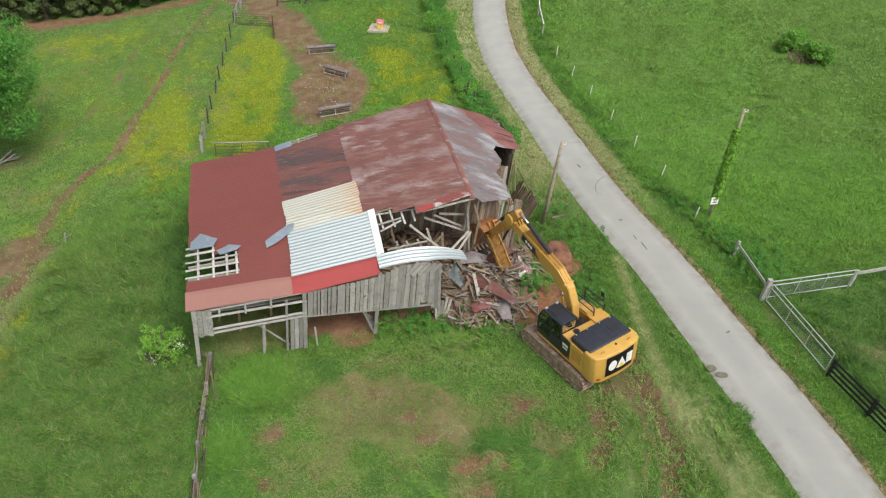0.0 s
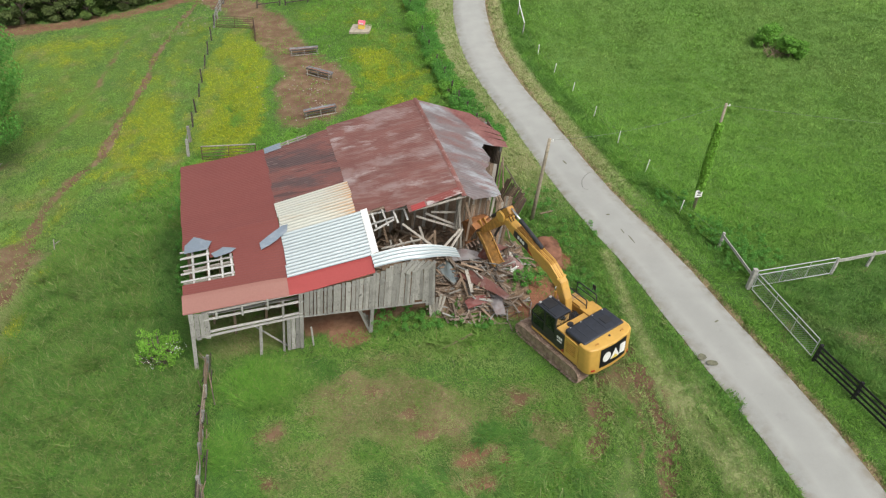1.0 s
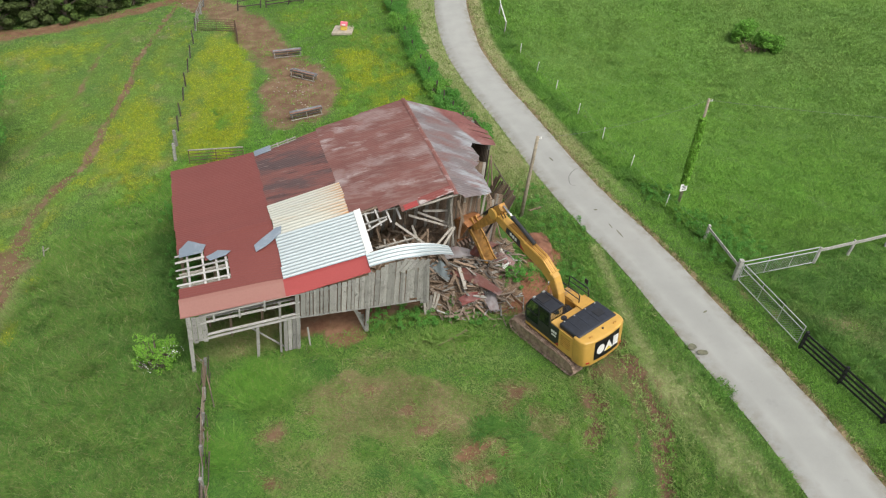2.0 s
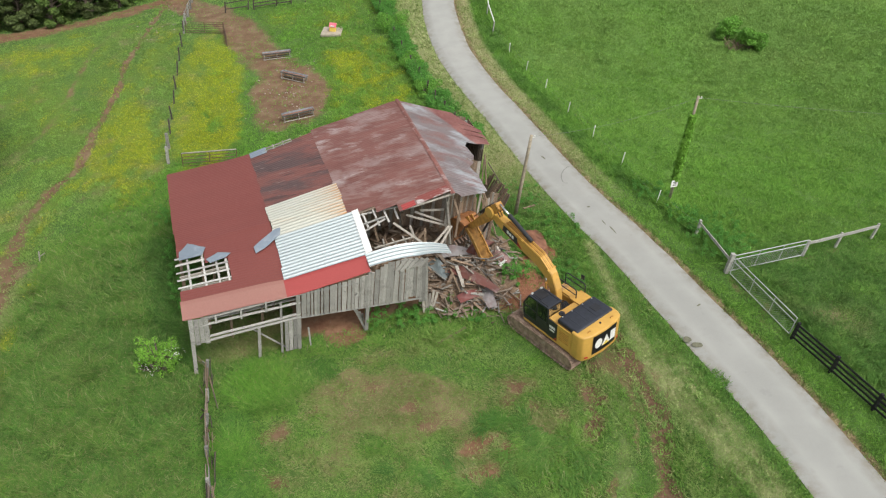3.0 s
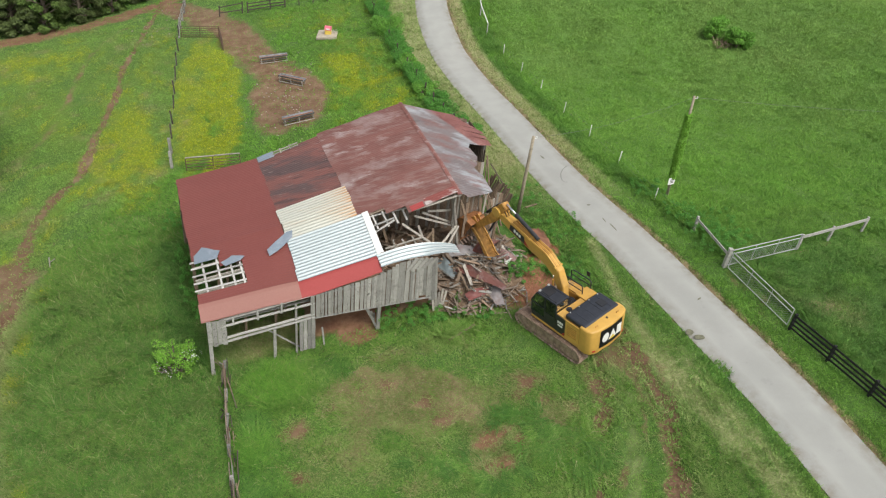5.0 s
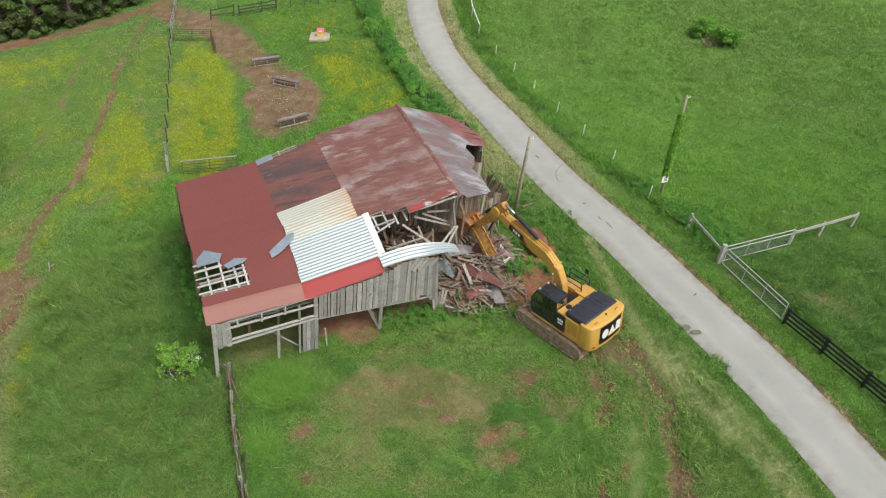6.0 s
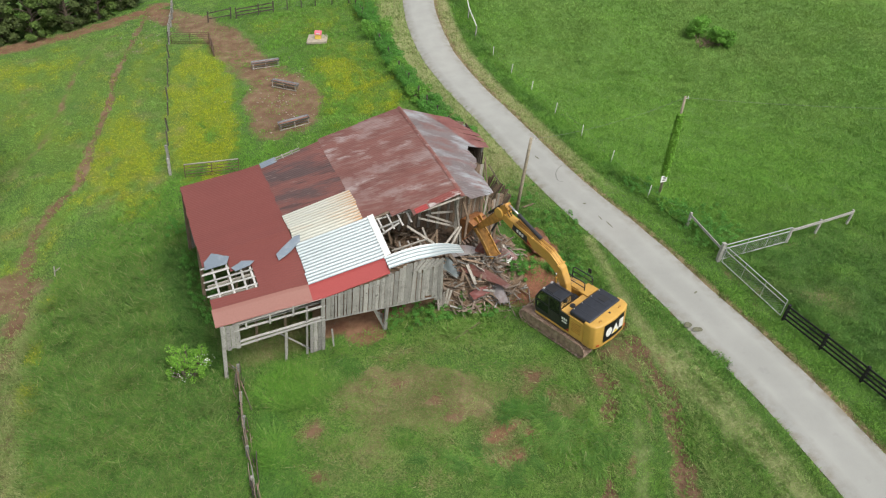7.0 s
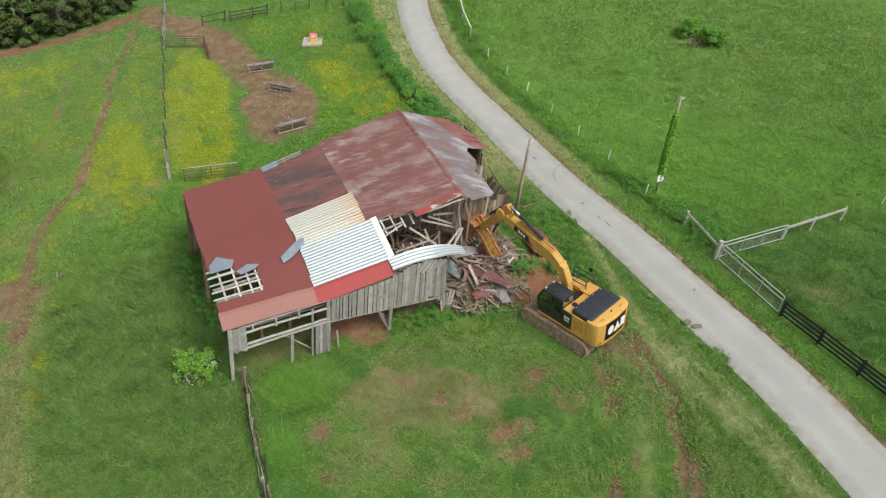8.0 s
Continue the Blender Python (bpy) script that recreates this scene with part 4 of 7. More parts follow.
# the strip of tin that curls away along the south wall
bm = bmesh.new()
prev = None
# Crest mask of this sheet, for the same painted highlight.
highlight_at = []
for i in range(36):
    t = i / 35
    u = -6.1 + 5.2 * t
    top = 1.50 + 0.62 * math.sin(t * 2.35) - 0.45 * t * t
    back_v = -1.9 - 0.15 * t
    row = []
    for k in range(33):
        s = k / 32
        v = back_v + (-2.95 - back_v) * s * (1 - 0.55 * max(0, t - 0.55) / 0.45)
        z = top + 0.06 - (0.10 + 0.28 * t) * s - 0.06 * s * s + 0.045 * math.cos(k / 8 * math.tau) * (1 - 0.4 * t)
        row.append(bm.verts.new((u + 0.25 * s * t, v, z)))
        highlight_at.append(max(0.0, math.cos(k / 8 * math.tau)) ** 2)
    if prev:
        for k in range(32):
            bm.faces.new((prev[k], row[k], row[k + 1], prev[k + 1]))
    prev = row
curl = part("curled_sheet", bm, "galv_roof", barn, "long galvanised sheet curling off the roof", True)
curl.data.attributes.new("rib_highlight", "FLOAT", "POINT").data.foreach_set("value", highlight_at)

roof_sheet(-10.85, -9.7, 10.9, 11.6, "blue_galv", 0.2, 0.01, 0.07, name="roof_flashing", label="grey tin patch")
for v in (11.35, 11.05):
    plank(barn, "lath", (-9.8, v + 0.1, float(roof_z(-9.8, v)) + 0.05), (-7.9, v + 0.1, float(roof_z(-7.9, v)) + 0.05), 0.09, 0.05, "pale_wood")
for u in (-9.2, -8.5):
    plank(barn, "lath", (u, 10.95, float(roof_z(u, 11)) + 0.08), (u, 11.55, float(roof_z(u, 11.5)) + 0.08), 0.09, 0.05, "pale_wood")
# loose sheets lying on the red roof
for pts, mat, lab in (([(-16.45, 2.25), (-15.9, 2.75), (-14.9, 2.15), (-15.2, 1.45), (-16.5, 1.55)], "blue_galv", "bent blue-grey tin scrap"),
                      ([(-15.0, 1.1), (-14.3, 1.35), (-13.55, 1.15), (-13.9, 0.75), (-14.8, 0.72)], "blue_galv", "torn blue-grey tin scrap"),
                      ([(-12.15, 0.55), (-12.2, 1.05), (-10.75, 2.2), (-10.4, 2.1), (-10.5, 1.6), (-11.6, 0.75)], "blue_galv", "pale folded tin scrap")):
    bm = bmesh.new()
    vs = [bm.verts.new((u, v, float(roof_z(u, v)) + 0.12 + 0.08 * (i % 2))) for i, (u, v) in enumerate(pts)]
    f = bm.faces.new(vs)
    bmesh.ops.triangulate(bm, faces=[f])
    bmesh.ops.subdivide_edges(bm, edges=bm.edges[:], cuts=2, use_grid_fill=True)
    for vtx in bm.verts:
        vtx.co.z += 0.05 * noise.noise(vtx.co * 2.5)
    bmesh.ops.solidify(bm, geom=bm.faces[:], thickness=0.012)
    part("loose_tin", bm, mat, barn, lab)

# frame under the roof
for v in (-1.8, -0.75, 0.35, 1.45, 4.6, 8.0, 11.3):
    plank(barn, "rafter", (-16.6, v, float(roof_z(-16.6, v)) - 0.13), (-10.9, v, float(roof_z(-10.9, v)) - 0.13), 0.07, 0.15, "pale_wood" if v < 2 else "brown_wood")
    plank(barn, "rafter", (-10.9, v, float(roof_z(-10.9, v)) - 0.15), (-6.3, v, float(roof_z(-6.3, v)) - 0.15), 0.07, 0.15, "brown_wood")
    if v > 1:
        plank(barn, "rafter", (-6.3, v, float(roof_z(-6.3, v)) - 0.15), (0, v, float(roof_z(0, v)) - 0.15), 0.07, 0.15, "brown_wood")
        ue = 5.6 if v > 7 else 2.6
        plank(barn, "rafter", (0, v, float(roof_z(0, v)) - 0.2), (ue, v, float(roof_z(ue, v)) - 0.3), 0.07, 0.15, "brown_wood")
for v in (-0.65, -0.02, 0.62, 1.28, 1.85):
    plank(barn, "lath", (-16.75, v, float(roof_z(-16.75, v)) - 0.02), (-13.5, v, float(roof_z(-13.5, v)) - 0.02), 0.13, 0.04, "bleached_wood")
for u in (-16.05, -15.2, -14.45, -13.9):
    plank(barn, "rafter", (u, -1.2, float(roof_z(u, -1.2)) - 0.06), (u, 2.0, float(roof_z(u, 2.0)) - 0.06), 0.12, 0.06, "bleached_wood")
for u in np.arange(-5.6, 2.8, 0.9):
    plank(barn, "purlin", (u, 0.6 if u > -3 else 1.4, float(roof_z(u, 1)) - (0.26 if u > 0 else 0.09)), (u, 11.4, float(roof_z(u, 11.4)) - (0.26 if u > 0 else 0.09)), 0.09, 0.05, "brown_wood")
# the bare lattice where the tin is gone
for a, b in (((-5.37, 1.45, 2.27), (-5.25, 0.4, 1.81)), ((-4.74, 1.45, 2.51), (-4.53, 0.4, 1.89)), ((-4.1, 1.4, 2.57), (-3.88, 0.5, 1.98)), ((-3.34, 1.3, 2.44), (-3.24, 0.6, 2.07)),
             ((-5.69, 0.6, 1.93), (-4.15, 0.6, 2.37)), ((-5.72, 1.4, 2.14), (-2.85, 1.2, 2.63)), ((-5.42, 0.4, 1.61), (-4.13, 0.6, 2.21))):
    plank(barn, "lath", a, b, 0.13, 0.05, "bleached_wood")
for a, b in (((-2.6, 1.0, 2.03), (0.25, 1.0, 0.8)), ((-1.95, 1.2, 2.06), (0.16, 1.2, 0.96)), ((-1.55, 1.3, 2.04), (0.14, 1.3, 1.87)), ((0.07, 0.6, 3.3), (0.02, 0.6, 1.18)),
             ((-0.03, 0.7, 3.2), (0.32, 0.0, -0.04)), ((-0.06, 0.8, 3.1), (0.28, 0.8, 1.09)), ((0.23, 0.3, 1.3), (-1.0, -0.3, 0.38)), ((0.32, 0.2, 1.29), (-0.59, -0.4, 0.27)),
             ((-3.6, 0.5, 1.89), (-1.92, -0.4, 0.76)), ((-2.56, 0.3, 1.71), (-2.17, 0.0, 0.63))):
    plank(barn, "fallen_beam", a, b, 0.14, 0.10, "pale_wood", (0, -1, 0.5))
for a, b in (((-1.62, 0, 1.52), (-1.45, 0, 0.1)), ((-2.18, -0.2, 0.85), (-1.7, -0.2, 1.43)), ((-4.52, 1.5, 1.05), (-4.2, 1.5, -0.15)), ((-2.71, 1.5, 1.91), (-2.6, 1.5, 0.97)), ((0.35, 0.4, 3.2), (1.1, 0.1, 1.0)), ((0.9, 0.5, 2.9), (0.5, -0.2, 0.6))):
    plank(barn, "fallen_beam", a, b, 0.15, 0.08, "brown_wood", (0, -1, 0.5))
plank(barn, "rail", (-5.3, -1.2, 1.40), (-2.89, -1.2, 1.85), 0.10, 0.07, "pale_wood")
for a, b in (((-4.74, -1.0, 1.87), (-4.63, -1.2, 1.3)), ((-4.16, -1.0, 1.82), (-3.83, -1.2, 1.3)), ((-3.48, -1.0, 1.9), (-3.13, -1.2, 1.25)), ((-5.0, -0.9, 1.3), (-4.2, -1.6, 1.55))):
    plank(barn, "stud", a, b, 0.11, 0.06, "pale_wood", (0, -1, 0.5))

plank(barn, "fascia", (-3.0, 0.32, float(roof_z(-3.0, 0.3)) - 0.06), (0.15, 0.02, float(roof_z(0.1, 0)) - 0.08), 0.05, 0.16, "pale_wood", (0, 1, 0))
plank(barn, "fascia", (-5.7, 1.42, float(roof_z(-5.7, 1.4)) - 0.05), (-3.0, 1.30, float(roof_z(-3, 1.3)) - 0.08), 0.05, 0.12, "old_wood", (0, 1, 0))
# posts and walls
for u in (-16.4, -13.2, -10.3, -6.1, -2.0):
    for v in ((-2.85, 4.6, 11.2) if u != -13.2 else (4.6, 11.2)):
        if u == -2.0 and v < 0:
            continue
        top = float(roof_z(u, max(v, -1.9))) - (0.45 if v < 0 else 0.2)
        plank(barn, "post", (u, v, bg(u, v, -0.2)), (u + rng.uniform(-0.06, 0.06), v, top), 0.22, 0.20, "grey_wood" if v < 0 else "brown_wood", (0, 1, 0))
for u, v in ((1.5, 11.2), (5.4, 11.0), (5.6, 8.0)):
    plank(barn, "post", (u, v, bg(u, v, -0.2)), (u + 0.1, v, float(roof_z(u, v)) - 0.25), 0.2, 0.2, "grey_wood", (0, 1, 0))
for u, v in ((-15.2, 0.6), (-14.0, -0.6), (-13.0, 1.2), (-12.1, -0.4), (-11.2, 1.0), (-14.6, 2.4)):
    plank(barn, "post", (u, v, bg(u, v, -0.1)), (u + rng.uniform(-0.08, 0.08), v, float(roof_z(u, v)) - 0.2), 0.15, 0.13, "brown_wood", (0, 1, 0))
# south wall of upright boards
u = -10.15
k = 0
while u < -2.25:
    w = rng.choice((0.14, 0.18, 0.22, 0.28))
    top = float(np.interp(u, [-10.2, -6.2, -5.0, -3.6, -2.0], [0.16, 0.86, 1.55, 1.62, 1.1]))
    low = -1.66 - 0.02 * (k % 3) + (rng.random() < 0.05) * 0.3 - (0.25 if u > -2.8 else 0)
    lean = 0.0 if u < -4.6 else 0.10 * (u + 4.6) + rng.uniform(-0.05, 0.05)
    plank(barn, "wall_board", (u + w / 2, -2.98 - 0.02 * (k % 2), low), (u + w / 2 - lean, -2.95 - 0.02 * (k % 2), top), w, 0.03, "grey_wood", (0, 1, 0))
    u += w + rng.choice((0.006, 0.012, 0.02, 0.03, 0.06))
    k += 1
for i, u in enumerate((-4.1, -3.75, -3.4, -3.05, -2.7)):
    plank(barn, "wall_board", (u - 0.4, -3.05, 0.75 + 0.05 * i), (u + 0.25, -3.0, 1.72 - 0.06 * i), 0.24, 0.03, "grey_wood", (0, 1, 0))
plank(barn, "girt", (-10.2, -2.96, -1.66), (-2.2, -2.94, -1.68), 0.07, 0.10, "bleached_wood", (0, 1, 0))
plank(barn, "girt", (-10.2, -2.90, 0.1), (-2.5, -2.88, 0.5), 0.05, 0.14, "grey_wood", (0, 1, 0))
# open shed front: corner boards, rails, low posts and a boarded stub
for i in range(4):
    uu = -16.35 + 0.27 * i
    plank(barn, "wall_board", (uu, -2.98, -2.35 - 0.1 * (i % 2)), (uu, -2.98, -0.52), 0.25, 0.03, "grey_wood", (0, 1, 0))
for z0, z1, v in ((-0.62, 0.22, -2.9), (-1.05, -0.42, -2.93), (-1.35, -0.72, -2.2), (-0.75, -0.10, -2.3), (-2.06, -1.30, -2.88), (-2.30, -1.52, -2.93)):
    plank(barn, "rail", (-15.75, v, z0), (-10.2, v, z1 - 0.06), 0.05, 0.16, "bleached_wood", (0, 1, 0))
for u, z0, z1 in ((-15.0, -1.05, -0.45), (-13.6, -1.0, -0.25), (-12.2, -0.8, 0.0)):
    plank(barn, "stud", (u, -2.97, z0), (u, -2.97, z1), 0.10, 0.05, "bleached_wood", (0, 1, 0))
plank(barn, "post", (-12.7, -2.92, bg(-12.7, -2.92, -0.1)), (-12.65, -2.92, -2.0), 0.17, 0.12, "grey_wood", (0, 1, 0))
plank(barn, "stud", (-11.35, -2.9, -4.3), (-11.35, -2.9, -0.3), 0.13, 0.08, "grey_wood", (0, 1, 0))
plank(barn, "brace", (-13.1, -2.3, -2.4), (-11.0, -2.8, -4.1), 0.10, 0.05, "grey_wood", (0, 1, 0))
for i in range(4):
    uu = -11.05 + 0.25 * i
    plank(barn, "wall_board", (uu, -2.95, bg(uu, -2.95, 0.1)), (uu, -2.95, -1.72), 0.22, 0.03, "grey_wood", (0, 1, 0))
plank(barn, "post", (-9.6, -2.9, bg(-9.6, -2.9)), (-9.75, -2.9, -2.6), 0.10, 0.06, "grey_wood", (0, 1, 0))
plank(barn, "brace", (-6.9, -2.9, -1.7), (-6.2, -2.9, bg(-6.2, -2.9, 0.2)), 0.14, 0.05, "grey_wood", (0, 1, 0))
for i in range(4):
    plank(barn, "brace", (-6.9 + 0.2 * i, -2.6, -1.9 - 0.2 * i), (-6.15, -2.3, -3.6 + 0.1 * i), 0.12, 0.04, "grey_wood", (0, 1, 0))
for i in range(5):
    uu = -2.25 + 0.13 * i
    plank(barn, "wall_board", (uu, -2.9, bg(uu, -2.9)), (uu - 0.25 + 0.12 * i, -2.85, -1.5 + 0.2 * (i % 2)), 0.16, 0.04, "pale_wood", (0, 1, 0))
# inner partition, back and west walls
k = 0
for (ua, va), (ub, vb), low, step in (((-16.4, 11.3), (5.6, 11.3), 0.0, 0.26), ((-10.4, 4.6), (4.0, 4.6), 0.0, 0.26), ((-13.4, 4.8), (-13.4, 11.2), 0.25, 0.27), ((5.75, 8.0), (5.75, 11.2), 0.0, 0.24)):
    L = math.hypot(ub - ua, vb - va)
    s = 0.0
    while s < L:
        t = s / L
        uu, vv = ua + (ub - ua) * t, va + (vb - va) * t
        z1 = float(roof_z(uu, vv)) - 0.12
        plank(barn, "wall_board", (uu, vv, bg(uu, vv, low)), (uu, vv, z1), step - 0.02, 0.03, ("pale_wood" if vb == 4.6 and int(s / step) % 3 == 0 else "brown_wood") if uu > -16 else "grey_wood", (vb - va, ub - ua, 0) if vb == va else (1, 0, 0))
        s += step
# broken east wall: boards leaning out
for i in range(22):
    v = 3.9 + 3.3 * i / 21
    out = float(np.interp(v, [3.9, 5.5, 7.2], [0.55, 0.85, 0.5])) + rng.uniform(-0.06, 0.06)
    plank(barn, "wall_board", (5.75, v, bg(5.8, v, -0.05)), (5.75 + out, v - 0.15, bg(5.8, v, 1.75) + rng.uniform(-0.25, 0.3)), rng.uniform(0.14, 0.17), 0.03, "brown_wood" if i % 4 else "old_wood", (1, 0, -0.5))
plank(barn, "brace", (5.5, 6.3, 2.0), (7.45, 5.9, bg(7.4, 5.9, 0.1)), 0.10, 0.08, "bark", (1, 0, 0))
for a, b in (((5.3, 6.6, 2.2), (4.6, 5.0, -0.6)), ((4.7, 6.2, 0.9), (5.5, 4.6, -1.0)), ((5.5, 7.0, 2.3), (5.6, 6.2, 0.2)), ((4.4, 5.8, 1.6), (4.9, 4.4, -1.2)), ((5.0, 4.0, 0.4), (5.4, 3.0, -1.5)), ((4.2, 4.4, 1.6), (4.6, 3.2, -1.2)), ((4.0, 3.4, 1.4), (4.8, 2.2, -1.4))):
    plank(barn, "stud", a, b, 0.12, 0.07, "brown_wood", (1, -1, 0.3))
for i in range(16):
    v = 7.2 + 0.27 * i
    plank(barn, "wall_board", (5.35, v, bg(5.4, v, 0.1)), (5.35, v, float(roof_z(5.4, v)) - 0.3 - 0.4 * rng.random()), 0.2, 0.03, "old_wood", (1, 0, 0))
for i in range(24):
    u = 0.25 + 3.5 * i / 23
    slip = rng.random() < 0.3
    plank(barn, "wall_board", (u + rng.uniform(-0.05, 0.1), 1.25 + rng.uniform(-0.1, 0.1) - 0.5 * slip, bg(u, 1.4, 0.1 + 0.5 * rng.random())), (u + (rng.uniform(-0.3, 0.3) if slip else 0), 1.0, float(roof_z(u, 1)) - 0.22 - 0.5 * slip), rng.uniform(0.12, 0.18), 0.04, "brown_wood" if i % 3 else "pale_wood", (0, 1, 0))

# ---------------- rubble ----------------
rubble = thing("rubble_heap", Matrix.Translation(gp(5.5, 34.6)), "heap of splintered barn boards and crumpled rusty tin", "rubble")
RB = Vector(rubble.matrix_world.translation)


def heap(x, y):
    """Height of the heap above the ground."""
    a = 1.7 * math.exp(-(((x - 5.4) / 2.2) ** 2 + ((y - 35.4) / 2.0) ** 2))
    b = 2.3 * math.exp(-(((x - 1.6) / 3.4) ** 2 + ((y - 39.2) / 2.0) ** 2))
    c = 0.8 * math.exp(-(((x - 7.4) / 1.6) ** 2 + ((y - 37.2) / 2.0) ** 2))
    return a + b + c


bm = bmesh.new()
grid = [[bm.verts.new(Vector((x, y, float(gz(x, y)) + 0.80 * heap(x, y) - 0.25 + 0.25 * float(rough_swell(x, y, 0.9, 331)))) - RB) for x in np.linspace(-3.6, 9.0, 43)] for y in np.linspace(33.2, 42.6, 33)]
for p, q in zip(grid, grid[1:]):
    for k in range(42):
        bm.faces.new((p[k], p[k + 1], q[k + 1], q[k]))
part("spoil", bm, "spoil", rubble, "brown earth and splinters packed under the boards", True)


SPLINTERS = {}


def strew(cx, cy, rx, ry, n, lens, mats, tilt=0.4, wide=(0.08, 0.22), joined=False):
    """Boards lying about on the heap; small ones are joined."""
    for _ in range(n):
        r, th = math.sqrt(rng.random()), rng.uniform(0, math.tau)
        x, y = cx + rx * r * math.cos(th), cy + ry * r * math.sin(th)
        L = rng.uniform(*lens)
        yaw = rng.uniform(0, math.pi)
        d = Vector((math.cos(yaw), math.sin(yaw), rng.uniform(-tilt, tilt))).normalized() * L / 2
        z = float(gz(x, y)) + heap(x, y) * rng.uniform(0.45, 1.0) + 0.06
        p, q = Vector((x, y, z)) - d, Vector((x, y, z)) + d
        for e in (p, q):
            e.z = max(e.z, float(gz(e.x, e.y)) + 0.04)
        w, t, mat, up = rng.uniform(*wide), rng.uniform(0.03, 0.07), rng.choice(mats), (rng.uniform(-0.5, 0.5), rng.uniform(-0.5, 0.5), 1)
        if joined:
            SPLINTERS.setdefault(mat, []).append((plank_mesh(mat, rng.randrange(5)), along(p - RB, q - RB, w, t, up)))
        else:
            plank(rubble, "plank", p - RB, q - RB, w, t, mat, up)


strew(5.3, 35.2, 1.9, 2.0, 26, (1.8, 3.2), ("brown_wood", "old_wood", "pale_wood"), 0.45, (0.12, 0.26))
strew(5.2, 35.0, 2.4, 2.5, 150, (0.7, 2.6), ("brown_wood", "brown_wood", "old_wood", "old_wood", "grey_wood"), 0.5, (0.07, 0.20))
strew(6.1, 36.0, 2.3, 1.9, 70, (1.0, 2.7), ("old_wood", "pale_wood", "brown_wood"), 0.4, (0.10, 0.22))
strew(1.2, 38.9, 3.6, 1.8, 110, (0.7, 2.4), ("brown_wood", "brown_wood", "old_wood"), 0.35, (0.10, 0.26), True)
strew(5.6, 38.6, 1.6, 1.5, 60, (0.6, 2.4), ("brown_wood", "old_wood"), 0.8, (0.05, 0.14), True)
strew(7.6, 37.5, 1.7, 2.2, 70, (0.5, 2.0), ("brown_wood", "old_wood", "grey_wood"), 0.5, (0.05, 0.16), True)
strew(7.2, 33.2, 2.2, 1.5, 40, (0.3, 1.3), ("brown_wood", "old_wood", "grey_wood"), 0.15, (0.04, 0.10), True)
for mat, bits in SPLINTERS.items():
    sv = [mx @ vtx.co for me, mx in bits for vtx in me.vertices]
    sf = [[20 * k + i for i in f.vertices] for k, (me, mx) in enumerate(bits) for f in me.polygons]
    ob = new("splinters", from_arrays("splinters", np.array([tuple(p) for p in sv]), np.array(sf), mat))
    ob.parent = rubble
    ob["kind"] = "stuff"


def scrap(x, y, z, length, width, turn, roll, mat, label, sag=0.3, ribs=0):
    """A bent strip of roofing tin."""
    bm = bmesh.new()
    prev = None
    for i in range(13):
        t = i / 12
        row = []
        for k in range(7):
            s = k / 6 - 0.5
            zz = sag * math.sin(t * math.pi) + 0.10 * math.sin(t * 9 + k) * 0.4 + (0.02 * math.cos(k * math.pi)) + 0.25 * s * math.sin(t * 4)
            row.append(bm.verts.new(((t - 0.5) * length, s * width * (1 - 0.25 * t), zz)))
        if prev:
            for k in range(6):
                bm.faces.new((prev[k], row[k], row[k + 1], prev[k + 1]))
        prev = row
    ob = part("tin_sheet", bm, mat, rubble, label, True)
    ob.matrix_basis = Matrix.Translation(Vector((x, y, float(gz(x, y)) + z)) - RB) @ pose(0, 0, 0, roll, 0, turn)


scrap(5.9, 34.5, 1.25, 3.6, 0.8, -38, 10, "scrap_brown", "long rust-red tin strip")
scrap(6.75, 33.5, 0.62, 2.1, 0.85, -82, 12, "scrap_grey", "dull grey tin strip", 0.15)
scrap(5.7, 33.6, 0.75, 1.9, 0.6, 24, 20, "scrap_red", "crumpled dull red tin", 0.25)
scrap(3.9, 36.2, 1.0, 2.0, 0.8, -60, 30, "galv_roof", "crumpled galvanised tin", 0.3)
scrap(6.9, 37.4, 1.3, 2.4, 0.9, 35, -15, "scrap_brown", "folded rusty tin", 0.35)
scrap(5.0, 37.0, 1.5, 2.0, 0.8, 5, 20, "scrap_grey", "bent grey tin", 0.3)
scrap(7.9, 36.6, 0.9, 1.6, 0.8, -30, 10, "scrap_brown", "rusty tin scrap", 0.2)
scrap(8.0, 36.1, 1.0, 0.9, 0.35, 60, 50, "white", "white painted tin scrap", 0.2)
scrap(6.2, 39.4, 1.7, 1.9, 1.0, 70, -20, "scrap_grey", "torn roof tin", 0.3)
for a, b in (((3.0, 33.3, 0.1), (4.3, 32.9, 0.1)), ((4.6, 32.6, 0.12), (6.6, 32.9, 0.15)), ((3.4, 30.6, 0.08), (5.2, 31.6, 0.1))):
    plank(rubble, "plank", gp(a[0], a[1], a[2]) - RB, gp(b[0], b[1], b[2]) - RB, 0.16, 0.05, "brown_wood")

# ---------------- the excavator ----------------
ex = thing("excavator", pose(10.764, 30.253, -1.86, -3.5, -7.8, 33.0) @ Matrix.Scale(1.093, 4), "yellow and black crawler excavator with raised boom and thumb bucket", "excavator")
TRK = pose(0, 0, 0, 0, 0, 1.0)


def track_outline(r, half, zc):
    """Side view of a crawler track: two round ends and flat runs."""
    out = []
    for k in range(9):
        a = -math.pi / 2 + math.pi * k / 8
        out.append((half + r * math.cos(a), zc + r * math.sin(a)))
    for k in range(9):
        a = math.pi / 2 + math.pi * k / 8
        out.append((-half + r * math.cos(a), zc + r * math.sin(a)))
    return out


